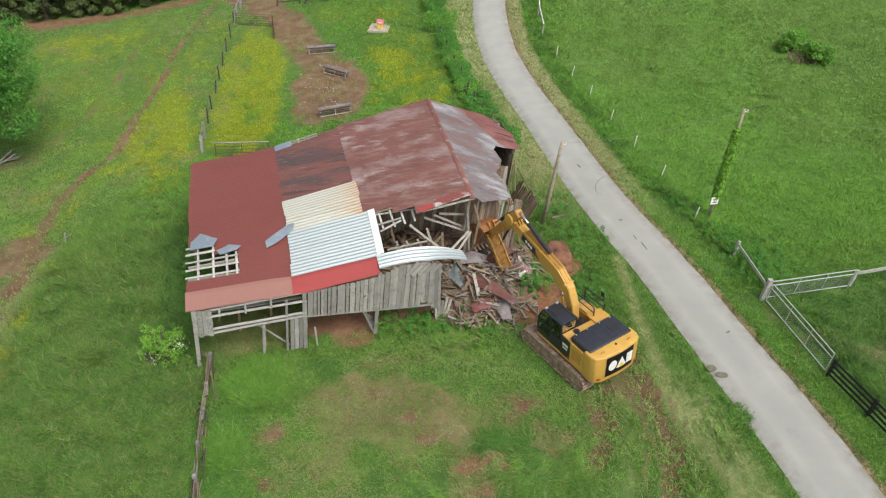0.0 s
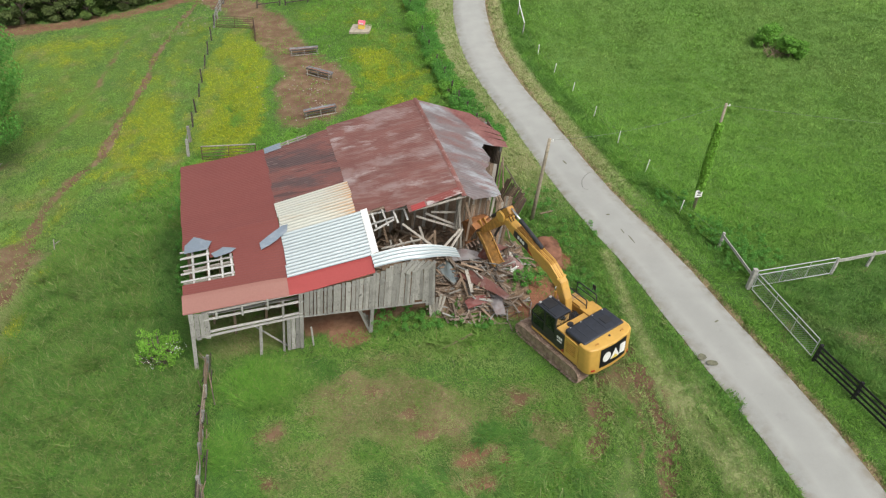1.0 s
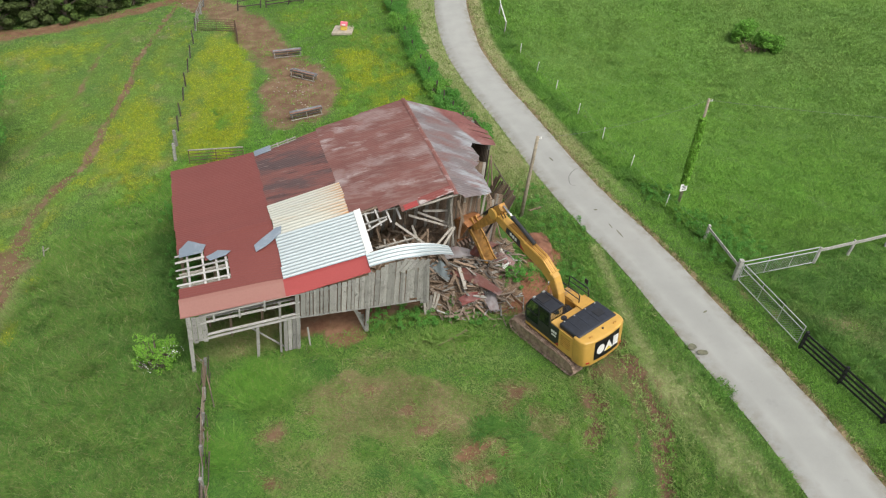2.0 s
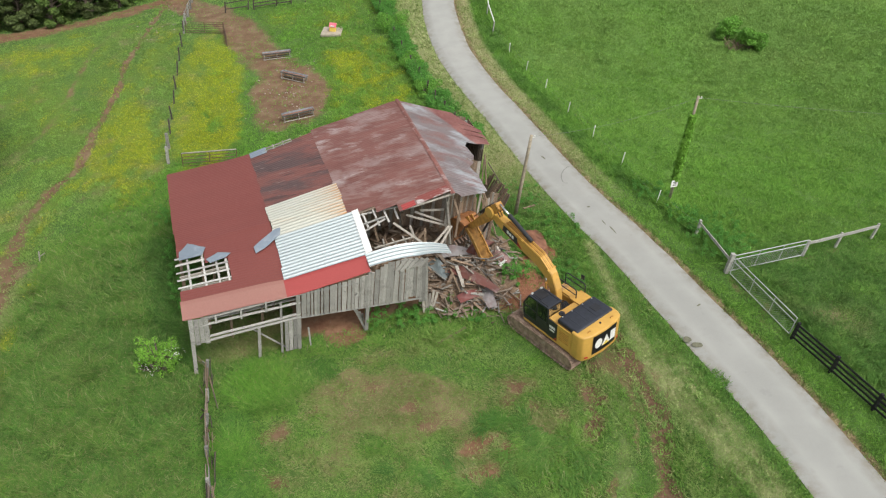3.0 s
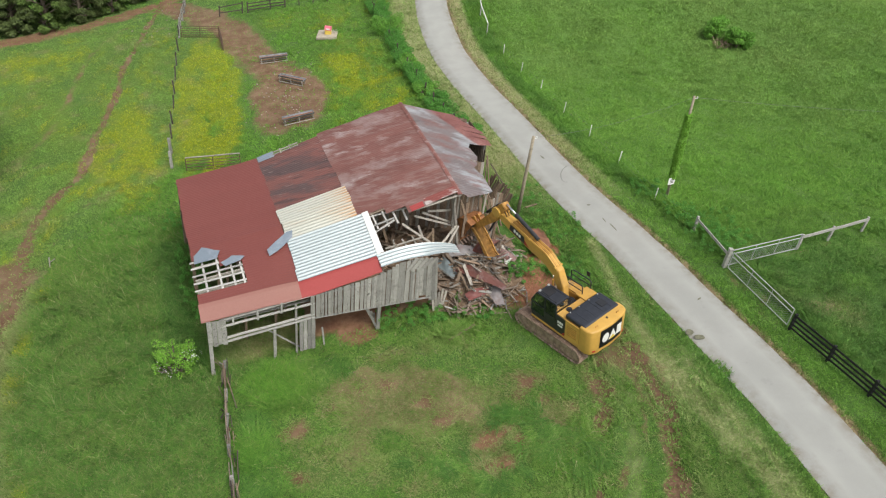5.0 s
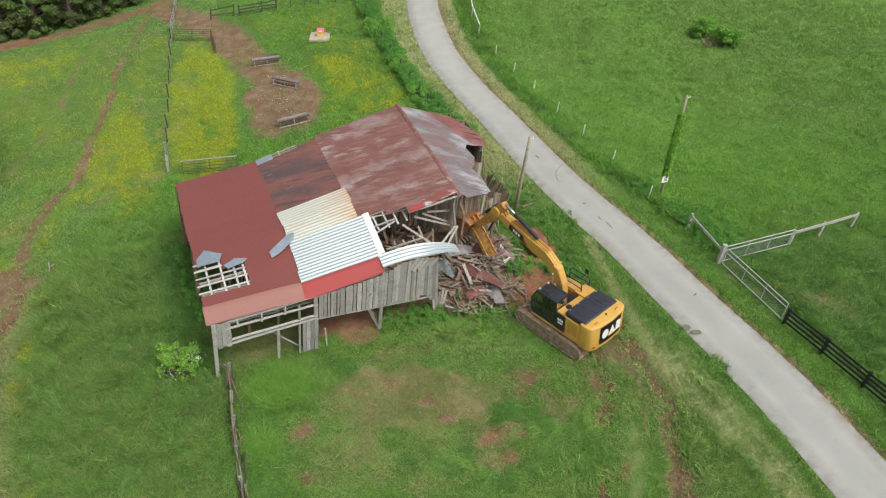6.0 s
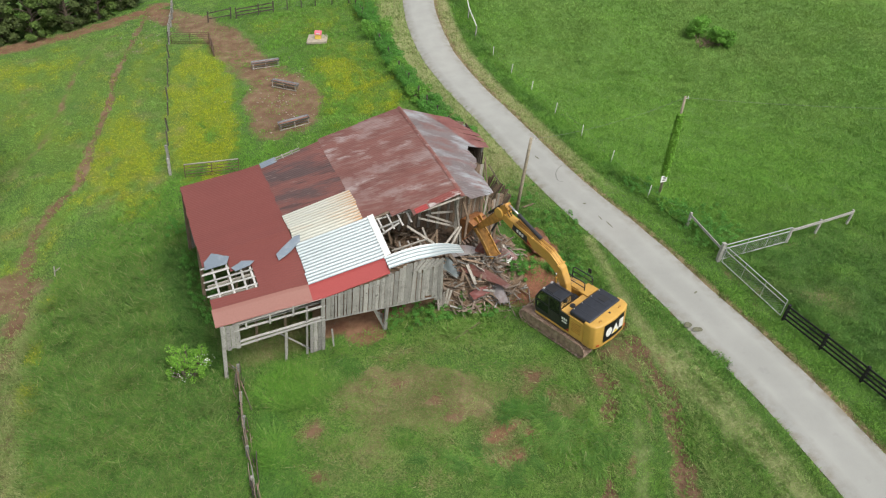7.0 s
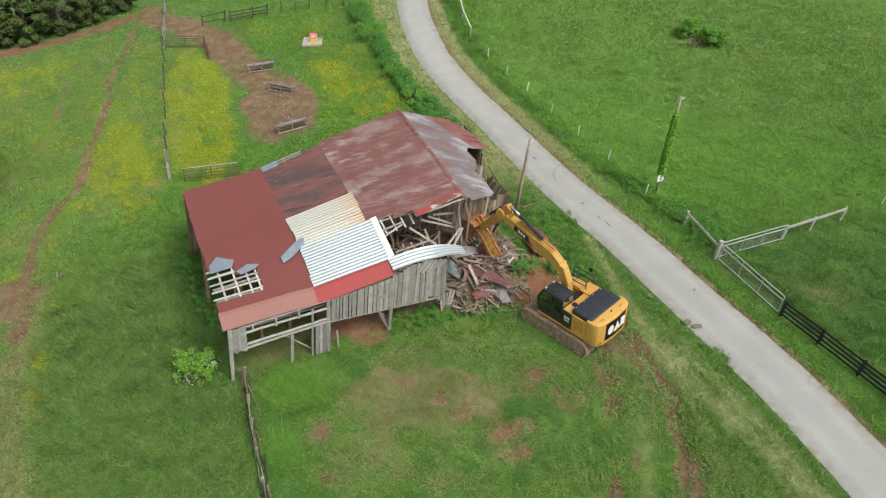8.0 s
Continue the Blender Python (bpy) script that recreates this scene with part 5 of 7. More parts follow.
for sx in (-1, 1):
    bm = bmesh.new()
    prism(bm, track_outline(0.40, 1.98, 0.47), "x", sx * 1.33 - 0.26, sx * 1.33 + 0.26)
    trk = part("track", bm, "track", ex, "mud-caked steel crawler track")
    trk.matrix_basis = TRK
    path = track_outline(0.44, 1.98, 0.47)
    pts = [Vector((0, p[0], p[1])) for p in path] + [Vector((0, *path[0]))]
    lens = [0.0]
    for p, q in zip(pts, pts[1:]):
        lens.append(lens[-1] + (q - p).length)
    shoe = bpy.data.meshes.new("track_shoe")
    bm = bmesh.new()
    box(bm, (0.76, 0.165, 0.035), (0, 0, 0))
    box(bm, (0.76, 0.03, 0.06), (0, -0.05, 0.03))
    box(bm, (0.76, 0.03, 0.06), (0, 0.04, 0.03))
    bm.to_mesh(shoe)
    bm.free()
    shoe.materials.append(M["track"])
    n = 50
    for i in range(n):
        s = lens[-1] * i / n
        j = max(k for k in range(len(lens) - 1) if lens[k] <= s)
        t = (s - lens[j]) / max(1e-6, lens[j + 1] - lens[j])
        p = pts[j].lerp(pts[j + 1], t)
        d = (pts[j + 1] - pts[j]).normalized()
        m = Matrix((Vector((1, 0, 0)), d, Vector((1, 0, 0)).cross(d))).transposed().to_4x4()
        # outward side of the loop
        if (m.to_3x3() @ Vector((0, 0, 1))).dot(p - Vector((0, 0, 0.47))) < 0:
            m = m @ Matrix.Rotation(math.pi, 4, "Y")
        m.translation = p + Vector((sx * 1.33, 0, 0))
        piece("track_shoe", shoe, trk, m)
    for yy in (-1.98, 1.98):
        bm = bmesh.new()
        tube(bm, [(sx * 1.58, yy, 0.47), (sx * 1.64, yy, 0.47)], [0.33, 0.28], 16)
        part("wheel", bm, "track", trk)
    for k in range(7):
        bm = bmesh.new()
        tube(bm, [(sx * 1.57, -1.5 + 0.5 * k, 0.20), (sx * 1.63, -1.5 + 0.5 * k, 0.20)], 0.12, 10)
        part("roller", bm, "track", trk)
bm = bmesh.new()
box(bm, (1.9, 2.2, 0.35), (0, 0, 0.62), bevel=0.06)
tube(bm, [(0, 0, 0.75), (0, 0, 1.08)], 0.72, 24)
o = part("car_body", bm, "track", ex)
o.matrix_basis = TRK

# revolving platform
bm = bmesh.new()
box(bm, (2.96, 4.1, 0.16), (0, -0.65, 1.14), bevel=0.04)
part("platform", bm, "yellow", ex)
cw_out = [(-1.5, -2.1), (-1.5, -2.6), (-1.40, -2.86), (-1.0, -3.02), (0, -3.10), (1.0, -3.02), (1.40, -2.86), (1.5, -2.6), (1.5, -2.1)]
bm = bmesh.new()
prism(bm, cw_out, "z", 0.98, 2.68, 0.09)
cwt = part("counterweight", bm, "yellow", ex, "rounded yellow counterweight", True)
bm = bmesh.new()
for i, x in enumerate(np.linspace(-0.86, 0.90, 9)):
    y = -3.105 + 0.085 * (abs(x) / 1.0) ** 2 - 0.012
    bm.verts.new((x, y, 1.30))
    bm.verts.new((x, y, 2.58))
bm.verts.ensure_lookup_table()
for i in range(8):
    bm.faces.new((bm.verts[2 * i], bm.verts[2 * i + 2], bm.verts[2 * i + 3], bm.verts[2 * i + 1]))
bmesh.ops.solidify(bm, geom=bm.faces[:], thickness=-0.015)
logo = part("rear_panel", bm, "black", cwt, "black panel with plain white and yellow emblem")
bm = bmesh.new()
prism(bm, [(-0.48 + 0.27 * math.cos(k * math.tau / 14), 1.95 + 0.32 * math.sin(k * math.tau / 14)) for k in range(14)], "y", -3.126, -3.114)
prism(bm, [(-0.22, 1.63), (0.40, 1.63), (0.09, 2.28)], "y", -3.134, -3.122)
prism(bm, [(0.42, 1.63), (0.78, 1.63), (0.78, 2.28), (0.42, 2.28)], "y", -3.122, -3.100)
part("emblem_shape", bm, "white", logo)
bm = bmesh.new()
prism(bm, [(-0.16, 1.61), (0.32, 1.61), (0.08, 1.86)], "y", -3.148, -3.138)
part("emblem_wedge", bm, "yellow_plastic", logo)
for x in (-1.2, 1.2):
    bm = bmesh.new()
    box(bm, (0.2, 0.03, 0.09), (x, -2.975, 1.25), Matrix.Rotation(0.35 * (1 if x > 0 else -1), 4, "Z"), 0.01)
    part("tail_light", bm, "red_lens", cwt, "small red tail light")
for x in (-0.85, 0.85):
    bm = bmesh.new()
    tube(bm, [(x - 0.1, -2.72, 2.66), (x - 0.06, -2.72, 2.76), (x + 0.06, -2.72, 2.76), (x + 0.1, -2.72, 2.66)], 0.028, 8)
    part("lifting_eye", bm, "worn_yellow", cwt)
bm = bmesh.new()
tube(bm, [(0.1, -2.62, 2.66), (0.1, -2.62, 2.72)], 0.06, 10)
part("camera_pod", bm, "black", cwt)
# engine deck with its dark hood
for sx, name in ((-1, "side_panel"), (1, "side_panel")):
    bm = bmesh.new()
    box(bm, (0.06, 0.98, 1.25), (sx * 1.46, -1.62, 1.85), bevel=0.02)
    sp = part(name, bm, "yellow", ex)
    for k in range(6):
        bm = bmesh.new()
        box(bm, (0.02, 0.66, 0.06), (sx * 1.495, -1.62, 1.55 + 0.13 * k), Matrix.Rotation(0.0, 4, "Y"), 0.005)
        part("louvre", bm, "worn_yellow", sp)
bm = bmesh.new()
box(bm, (2.86, 1.75, 1.2), (0, -1.30, 1.80), bevel=0.05)
part("engine_housing", bm, "boom_yellow", ex)
bm = bmesh.new()
box(bm, (2.74, 1.42, 0.32), (0.0, -1.70, 2.58), bevel=0.11)
hood = part("engine_hood", bm, "hood", ex, "dark anti-slip engine hood", True)
for x in (-0.9, -0.3, 0.3, 0.9):
    bm = bmesh.new()
    box(bm, (0.05, 1.05, 0.014), (x, -1.70, 2.744), bevel=0.006)
    part("hood_rib", bm, "hood", hood)
for x in (-1.1, -0.4, 0.4, 1.1):
    bm = bmesh.new()
    tube(bm, [(x, -1.10, 2.68), (x, -1.10, 2.77)], 0.035, 8)
    part("latch", bm, "galv", hood)
bm = bmesh.new()
box(bm, (0.5, 0.5, 0.03), (0.75, -1.70, 2.745), bevel=0.01)
part("hood_vent", bm, "black", hood)
bm = bmesh.new()
box(bm, (0.95, 0.75, 0.14), (0.95, -0.45, 2.42), bevel=0.03)
part("tank_cover", bm, "boom_yellow", ex)
bm = bmesh.new()
box(bm, (0.78, 1.30, 0.95), (1.08, 0.55, 1.70), bevel=0.05)
box(bm, (0.70, 0.7, 0.1), (1.08, 0.35, 2.22), bevel=0.03)
tank = part("fuel_tank", bm, "boom_yellow", ex)
bm = bmesh.new()
tube(bm, [(1.2, 0.62, 2.15), (1.2, 0.62, 2.24)], 0.09, 12)
part("filler_cap", bm, "black", tank)
for k in range(3):
    bm = bmesh.new()
    box(bm, (0.62, 0.05, 0.03), (1.08, 0.75 + 0.16 * k, 2.185), bevel=0.008)
    part("step_tread", bm, "track", tank)
bm = bmesh.new()
box(bm, (0.62, 0.60, 0.75), (0.12, -0.15, 1.75), bevel=0.02)
for x in (-0.02, 0.1, 0.24):
    tube(bm, [(x, -0.42, 2.05), (x + 0.05, -0.1, 2.3), (x, 0.3, 2.2)], 0.03, 6)
part("valve_bay", bm, "black", ex)
bm = bmesh.new()
tube(bm, [(-0.72, -0.70, 2.38), (-0.72, -0.70, 2.52)], [0.18, 0.16], 16)
tube(bm, [(-0.72, -0.70, 2.52), (-0.72, -0.70, 2.56)], [0.10, 0.08], 12)
part("air_cap", bm, "black", ex)
bm = bmesh.new()
box(bm, (0.95, 0.55, 0.1), (-0.95, -0.72, 2.40), bevel=0.03)
part("deck_plate", bm, "boom_yellow", ex)
# handrails
for x in (1.42, 0.72):
    bm = bmesh.new()
    tube(bm, [(x, 1.1, 2.1), (x, 1.1, 2.95), (x, 0.95, 3.05), (x, -0.25, 3.05), (x, -0.35, 2.95), (x, -0.35, 2.4)], 0.034, 6)
    tube(bm, [(x, 1.1, 2.68), (x, -0.35, 2.68)], 0.028, 6)
    part("handrail", bm, "black", ex)
bm = bmesh.new()
tube(bm, [(1.42, 0.1, 3.05), (1.60, 0.05, 3.15)], 0.015, 6)
box(bm, (0.04, 0.22, 0.3), (1.62, 0.05, 3.2), bevel=0.01)
part("mirror_arm", bm, "black", ex)

# cab
bm = bmesh.new()
prism(bm, [(-0.42, 1.22), (1.36, 1.22), (1.42, 1.45), (1.42, 1.52), (-0.42, 1.52)], "x", -1.47, -0.47, 0.02)
cab = part("cab", bm, "black", ex, "black operator cab with tinted windows")
bm = bmesh.new()
box(bm, (1.04, 1.45, 0.10), (-0.97, 0.32, 3.03), bevel=0.035)
part("roof", bm, "hood", cab)
bm = bmesh.new()
box(bm, (0.62, 0.62, 0.04), (-0.97, 0.62, 3.09), bevel=0.015)
part("roof_hatch", bm, "black", cab)
for x in (-1.36, -0.58):
    bm = bmesh.new()
    box(bm, (0.05, 1.2, 0.04), (x, 0.3, 3.09), bevel=0.012)
    part("roof_rib", bm, "black", cab)
for x in (-1.30, -0.62):
    bm = bmesh.new()
    box(bm, (0.16, 0.10, 0.10), (x, 0.98, 3.10), bevel=0.02)
    part("work_light", bm, "galv", cab)
for x in (-1.44, -0.50):
    for a, b in (((1.40, 1.5), (1.42, 2.3)), ((1.42, 2.3), (1.06, 3.0)), ((0.42, 1.5), (0.42, 3.0)), ((-0.38, 1.5), (-0.38, 3.0))):
        bm = bmesh.new()
        tube(bm, [(x, *a), (x, *b)], 0.05, 6)
        part("pillar", bm, "black", cab)
for pane in ([(-1.455, 0.46, 1.55), (-1.455, 1.37, 1.55), (-1.455, 1.38, 2.28), (-1.455, 1.05, 2.95), (-1.455, 0.46, 2.95)],
             [(-1.455, -0.34, 2.0), (-1.455, 0.38, 2.0), (-1.455, 0.38, 2.95), (-1.455, -0.34, 2.95)],
             [(-0.49, 0.46, 1.55), (-0.49, 1.37, 1.55), (-0.49, 1.38, 2.28), (-0.49, 1.05, 2.95), (-0.49, -0.34, 2.95), (-0.49, -0.34, 1.9)],
             [(-1.42, 1.40, 1.55), (-0.52, 1.40, 1.55), (-0.52, 1.41, 2.28), (-1.42, 1.41, 2.28)],
             [(-1.42, 1.40, 2.32), (-0.52, 1.40, 2.32), (-0.52, 1.07, 2.97), (-1.42, 1.07, 2.97)],
             [(-1.42, -0.40, 2.0), (-0.52, -0.40, 2.0), (-0.52, -0.40, 2.95), (-1.42, -0.40, 2.95)]):
    bm = bmesh.new()
    f = bm.faces.new([bm.verts.new(p) for p in pane])
    bmesh.ops.solidify(bm, geom=[f], thickness=0.012)
    part("window_pane", bm, "glass", cab).visible_shadow = False
bm = bmesh.new()
box(bm, (0.05, 0.82, 0.48), (-1.455, 0.0, 1.76), bevel=0.01)
box(bm, (0.04, 0.9, 0.05), (-1.47, 0.92, 2.18), bevel=0.01)
part("door", bm, "black", cab)
bm = bmesh.new()
box(bm, (0.5, 0.5, 0.14), (-0.97, 0.25, 1.72), bevel=0.04)
box(bm, (0.5, 0.14, 0.7), (-0.97, -0.02, 2.1), bevel=0.05)
part("seat", bm, "black", cab)
# dark side door behind the cab with its badge
bm = bmesh.new()
box(bm, (0.05, 0.70, 1.18), (-1.468, -0.78, 1.82), bevel=0.015)
sd = part("side_door", bm, "black", ex, "black side door with a plain white badge")
bm = bmesh.new()
for k in range(3):
    box(bm, (0.012, 0.11, 0.17), (-1.500, -0.64 - 0.14 * k, 2.0), bevel=0.003)
box(bm, (0.012, 0.34, 0.10), (-1.500, -0.78, 1.78), bevel=0.003)
part("badge_bar", bm, "white", sd)
bm = bmesh.new()
prism(bm, [(-0.90, 1.26), (-1.12, 1.26), (-1.12, 1.50)], "x", -1.503, -1.494)
part("badge_wedge", bm, "dark_red", sd)

# boom, stick, cylinders
FOOT = Vector((0.05, 0.35, 1.85))


def arm_point(f, h):
    return Vector((FOOT.x, FOOT.y + f, FOOT.z + h))


def beam(name, spine, mat, half, parent, label=""):
    """A box-section arm along spine rows of (forward, up, depth)."""
    bm = bmesh.new()
    rows = []
    for i, (f, h, dep) in enumerate(spine):
        f0, h0, _ = spine[max(i - 1, 0)]
        f1, h1, _ = spine[min(i + 1, len(spine) - 1)]
        d = Vector((f1 - f0, h1 - h0)).normalized()
        nrm = Vector((-d.y, d.x)) * dep / 2
        rows.append([bm.verts.new((FOOT.x + s * half, FOOT.y + f + k * nrm.x, FOOT.z + h + k * nrm.y)) for s, k in ((-1, -1), (1, -1), (1, 1), (-1, 1))])
    for p, q in zip(rows, rows[1:]):
        for k in range(4):
            bm.faces.new((p[k], p[(k + 1) % 4], q[(k + 1) % 4], q[k]))
    bm.faces.new(rows[0][::-1])
    bm.faces.new(rows[-1])
    bmesh.ops.recalc_face_normals(bm, faces=bm.faces[:])
    es = [e for e in bm.edges if abs((e.verts[0].co - e.verts[1].co).x) < 1e-4]
    bmesh.ops.bevel(bm, geom=es, offset=0.03, segments=2, affect="EDGES")
    return part(name, bm, mat, parent, label)


BOOM = [(0.0, 0.0, 0.36), (0.2, 1.15, 0.54), (0.6, 1.9, 0.66), (1.35, 2.4, 0.74), (2.65, 2.72, 0.70), (4.05, 3.12, 0.64), (4.8, 3.38, 0.54), (5.25, 3.58, 0.42)]
boom = beam("boom", BOOM, "boom_yellow", 0.235, ex, "yellow mono boom with black badge plate")
for s in (-1, 1):
    bm = bmesh.new()
    prism(bm, [(FOOT.y + 3.0, FOOT.z + 2.55), (FOOT.y + 4.25, FOOT.z + 2.94), (FOOT.y + 4.15, FOOT.z + 3.34), (FOOT.y + 3.05, FOOT.z + 3.03)], "x", FOOT.x + s * 0.241 - 0.006, FOOT.x + s * 0.241 + 0.006)
    pl = part("badge_plate", bm, "black", boom)
    bm = bmesh.new()
    for k in range(3):
        box(bm, (0.012, 0.15, 0.19), (FOOT.x + s * 0.253, FOOT.y + 3.40 + 0.2 * k, FOOT.z + 2.91 + 0.063 * k), bevel=0.003)
    part("badge_bar", bm, "white", pl)
    bm = bmesh.new()
    prism(bm, [(FOOT.y + 2.65, FOOT.z + 2.46), (FOOT.y + 3.0, FOOT.z + 2.56), (FOOT.y + 3.04, FOOT.z + 2.85)], "x", FOOT.x + s * 0.241 - 0.006, FOOT.x + s * 0.241 + 0.006)
    part("badge_wedge", bm, "dark_red", boom)


def ram(name, a, b, split, r, parent, barrel="black"):
    """A hydraulic cylinder: dark barrel from a, bright rod to b."""
    a, b = Vector(a), Vector(b)
    mid = a.lerp(b, split)
    bm = bmesh.new()
    tube(bm, [a, mid], r, 12)
    tube(bm, [mid, mid + (b - a).normalized() * 0.12], r * 1.15, 12)
    brl = part(name, bm, barrel, parent)
    bm = bmesh.new()
    tube(bm, [mid, b], r * 0.55, 10)
    part("rod", bm, "chrome", brl, "chromed piston rod", True)
    return brl


for s in (-1, 1):
    ram("boom_cylinder", (FOOT.x + s * 0.30, FOOT.y + 0.62, FOOT.z - 0.35), (FOOT.x + s * 0.30, FOOT.y + 0.66, FOOT.z + 1.75), 0.80, 0.06, ex, "worn_yellow")
STICK = [(4.75, 4.25, 0.40), (5.1, 3.85, 0.60), (5.5, 3.2, 0.64), (6.3, 2.4, 0.50), (7.1, 1.6, 0.36)]
stick = beam("stick", STICK, "worn_yellow", 0.22, ex, "worn yellow stick arm")
bm = bmesh.new()
tube(bm, [(FOOT.x - 0.34, FOOT.y + 5.3, FOOT.z + 3.62), (FOOT.x + 0.34, FOOT.y + 5.3, FOOT.z + 3.62)], 0.32, 18)
part("boom_nose", bm, "yellow", boom)
for s in (-1,):
    ram("stick_cylinder", (FOOT.x, FOOT.y + 2.15, FOOT.z + 3.22), (FOOT.x, FOOT.y + 4.72, FOOT.z + 4.32), 0.66, 0.12, ex)
ram("bucket_cylinder", arm_point(5.25, 4.1), arm_point(7.0, 2.3), 0.6, 0.085, ex)
# hoses along the boom
for k in range(5):
    bm = bmesh.new()
    x = FOOT.x + (-0.22, -0.12, -0.02, 0.10, 0.20)[k]
    tube(bm, [(x, FOOT.y + f, FOOT.z + h + dep / 2 + 0.06) for f, h, dep in BOOM[1:6]], 0.03, 6)
    part("hose", bm, "worn_yellow" if k % 2 else "yellow", boom, "", True)
for k in range(3):
    bm = bmesh.new()
    x = FOOT.x + (-0.18, 0.0, 0.2)[k]
    tube(bm, [(x, FOOT.y + 4.5, FOOT.z + 3.65), (x, FOOT.y + 5.0, FOOT.z + 4.2), (x, FOOT.y + 5.6, FOOT.z + 3.85), (x, FOOT.y + 6.0, FOOT.z + 3.1)], 0.025, 6)
    part("hose", bm, "rubber", stick, "", True)
for f, h, dep in (BOOM[2], BOOM[4], BOOM[6]):
    bm = bmesh.new()
    box(bm, (0.62, 0.10, 0.07), (FOOT.x, FOOT.y + f, FOOT.z + h + dep / 2 + 0.03), bevel=0.01)
    part("hose_clamp", bm, "yellow", boom)
# bucket: a curled scoop with teeth, open towards the machine
END = arm_point(7.15, 1.55)
bk = [(0.0, 0.25), (0.5, 0.42), (1.1, 0.28), (1.6, -0.18), (1.78, -0.75), (1.62, -1.25), (1.2, -1.6)]
bm = bmesh.new()
W2 = 0.62
outer = [[bm.verts.new((END.x + s * W2, END.y + f, END.z + h)) for f, h in bk] for s in (-1, 1)]
for i in range(len(bk) - 1):
    bm.faces.new((outer[0][i], outer[0][i + 1], outer[1][i + 1], outer[1][i]))
for s in (0, 1):
    bm.faces.new(outer[s] if s else outer[s][::-1])
bmesh.ops.recalc_face_normals(bm, faces=bm.faces[:])
bmesh.ops.solidify(bm, geom=bm.faces[:], thickness=0.05)
bucket = part("bucket", bm, "bucket_steel", ex, "worn orange steel digging bucket")
for k in range(5):
    bm = bmesh.new()
    x = END.x - W2 + 0.1 + k * (2 * W2 - 0.2) / 4
    prism(bm, [(END.y + 1.26, END.z - 1.55), (END.y + 1.16, END.z - 1.66), (END.y + 0.88, END.z - 1.74)], "x", x - 0.06, x + 0.06)
    part("tooth", bm, "track", bucket)
for s in (-0.16, 0.16):
    bm = bmesh.new()
    prism(bm, [(END.y - 0.15, END.z + 0.2), (END.y + 0.15, END.z - 0.15), (END.y + 0.6, END.z + 0.35), (END.y + 0.2, END.z + 0.65)], "x", END.x + s - 0.03, END.x + s + 0.03, 0.01)
    part("bucket_ear", bm, "worn_yellow", bucket)
# thumb: a ribbed plate swung back towards the machine
bm = bmesh.new()
th = [(0.10, -0.10), (-0.30, -0.45), (-0.75, -0.95), (-1.15, -1.50), (-1.45, -1.70)]
for s in (-1, 1):
    prism(bm, [(END.y + f, END.z + h) for f, h in th] + [(END.y + f + 0.22, END.z + h - 0.12) for f, h in th[::-1]], "x", END.x + s * 0.34 - 0.035, END.x + s * 0.34 + 0.035)
for i in range(len(th) - 1):
    (f0, h0), (f1, h1) = th[i], th[i + 1]
    a = [bm.verts.new((END.x + s * 0.34, END.y + f + 0.10, END.z + h - 0.05)) for s, f, h in ((-1, f0, h0), (1, f0, h0), (1, f1, h1), (-1, f1, h1))]
    f = bm.faces.new(a)
    bmesh.ops.solidify(bm, geom=[f], thickness=0.04)
thumb = part("thumb", bm, "worn_yellow", ex, "yellow steel bucket thumb")
ram("thumb_cylinder", arm_point(5.7, 2.6), arm_point(6.45, 1.1), 0.55, 0.07, ex)

# ---------------- fences and gates ----------------


def fence(name, line, label, category, height, rails, mat, post=(0.13, 0.13), rail_size=(0.03, 0.13), lean=0.03, group="", wire=False, extra=0.12, round_post=False, broken=0.0):
    """A fence along line: posts, and rails at the given heights."""
    ob = thing(name, Matrix.Translation(gp(*line[0])), label, category, group)
    base = Vector(ob.matrix_world.translation)
    tops = []
    for x, y in line:
        foot = gp(x, y, -0.1)
        tip = gp(x + rng.uniform(-lean, lean), y + rng.uniform(-lean, lean), height + extra + rng.uniform(-0.04, 0.04))
        tops.append((foot, tip))
        if round_post:
            bm = bmesh.new()
            tube(bm, [foot - base, tip - base], [post[0] / 2, post[0] / 2.3], 8)
            part("post", bm, mat, ob)
        else:
            plank(ob, "post", foot - base, tip - base, post[0], post[1], mat, (0, 1, 0))
    for (f0, t0), (f1, t1) in zip(tops, tops[1:]):
        out = (f1 - f0).cross(Vector((0, 0, 1))).normalized()
        for h in rails:
            if rng.random() < broken:
                continue
            k = (h + 0.1) / (height + extra + 0.1)
            a, b = f0.lerp(t0, k) - base, f1.lerp(t1, k + rng.uniform(-1, 1) * lean) - base
            if wire:
                bm = bmesh.new()
                tube(bm, [a, a.lerp(b, 0.5) - Vector((0, 0, 0.03)), b], 0.005, 4)
                part("wire", bm, "line_wire", ob)
            else:
                plank(ob, "rail", a + out * 0.07, b + out * 0.07, rail_size[1], rail_size[0], mat, out)
    return ob


def steps(line, gap):
    out = []
    for (x0, y0), (x1, y1) in zip(line, line[1:]):
        n = max(1, round(math.hypot(x1 - x0, y1 - y0) / gap))
        out += [(x0 + (x1 - x0) * k / n, y0 + (y1 - y0) * k / n) for k in range(n)]
    return out + [line[-1]]


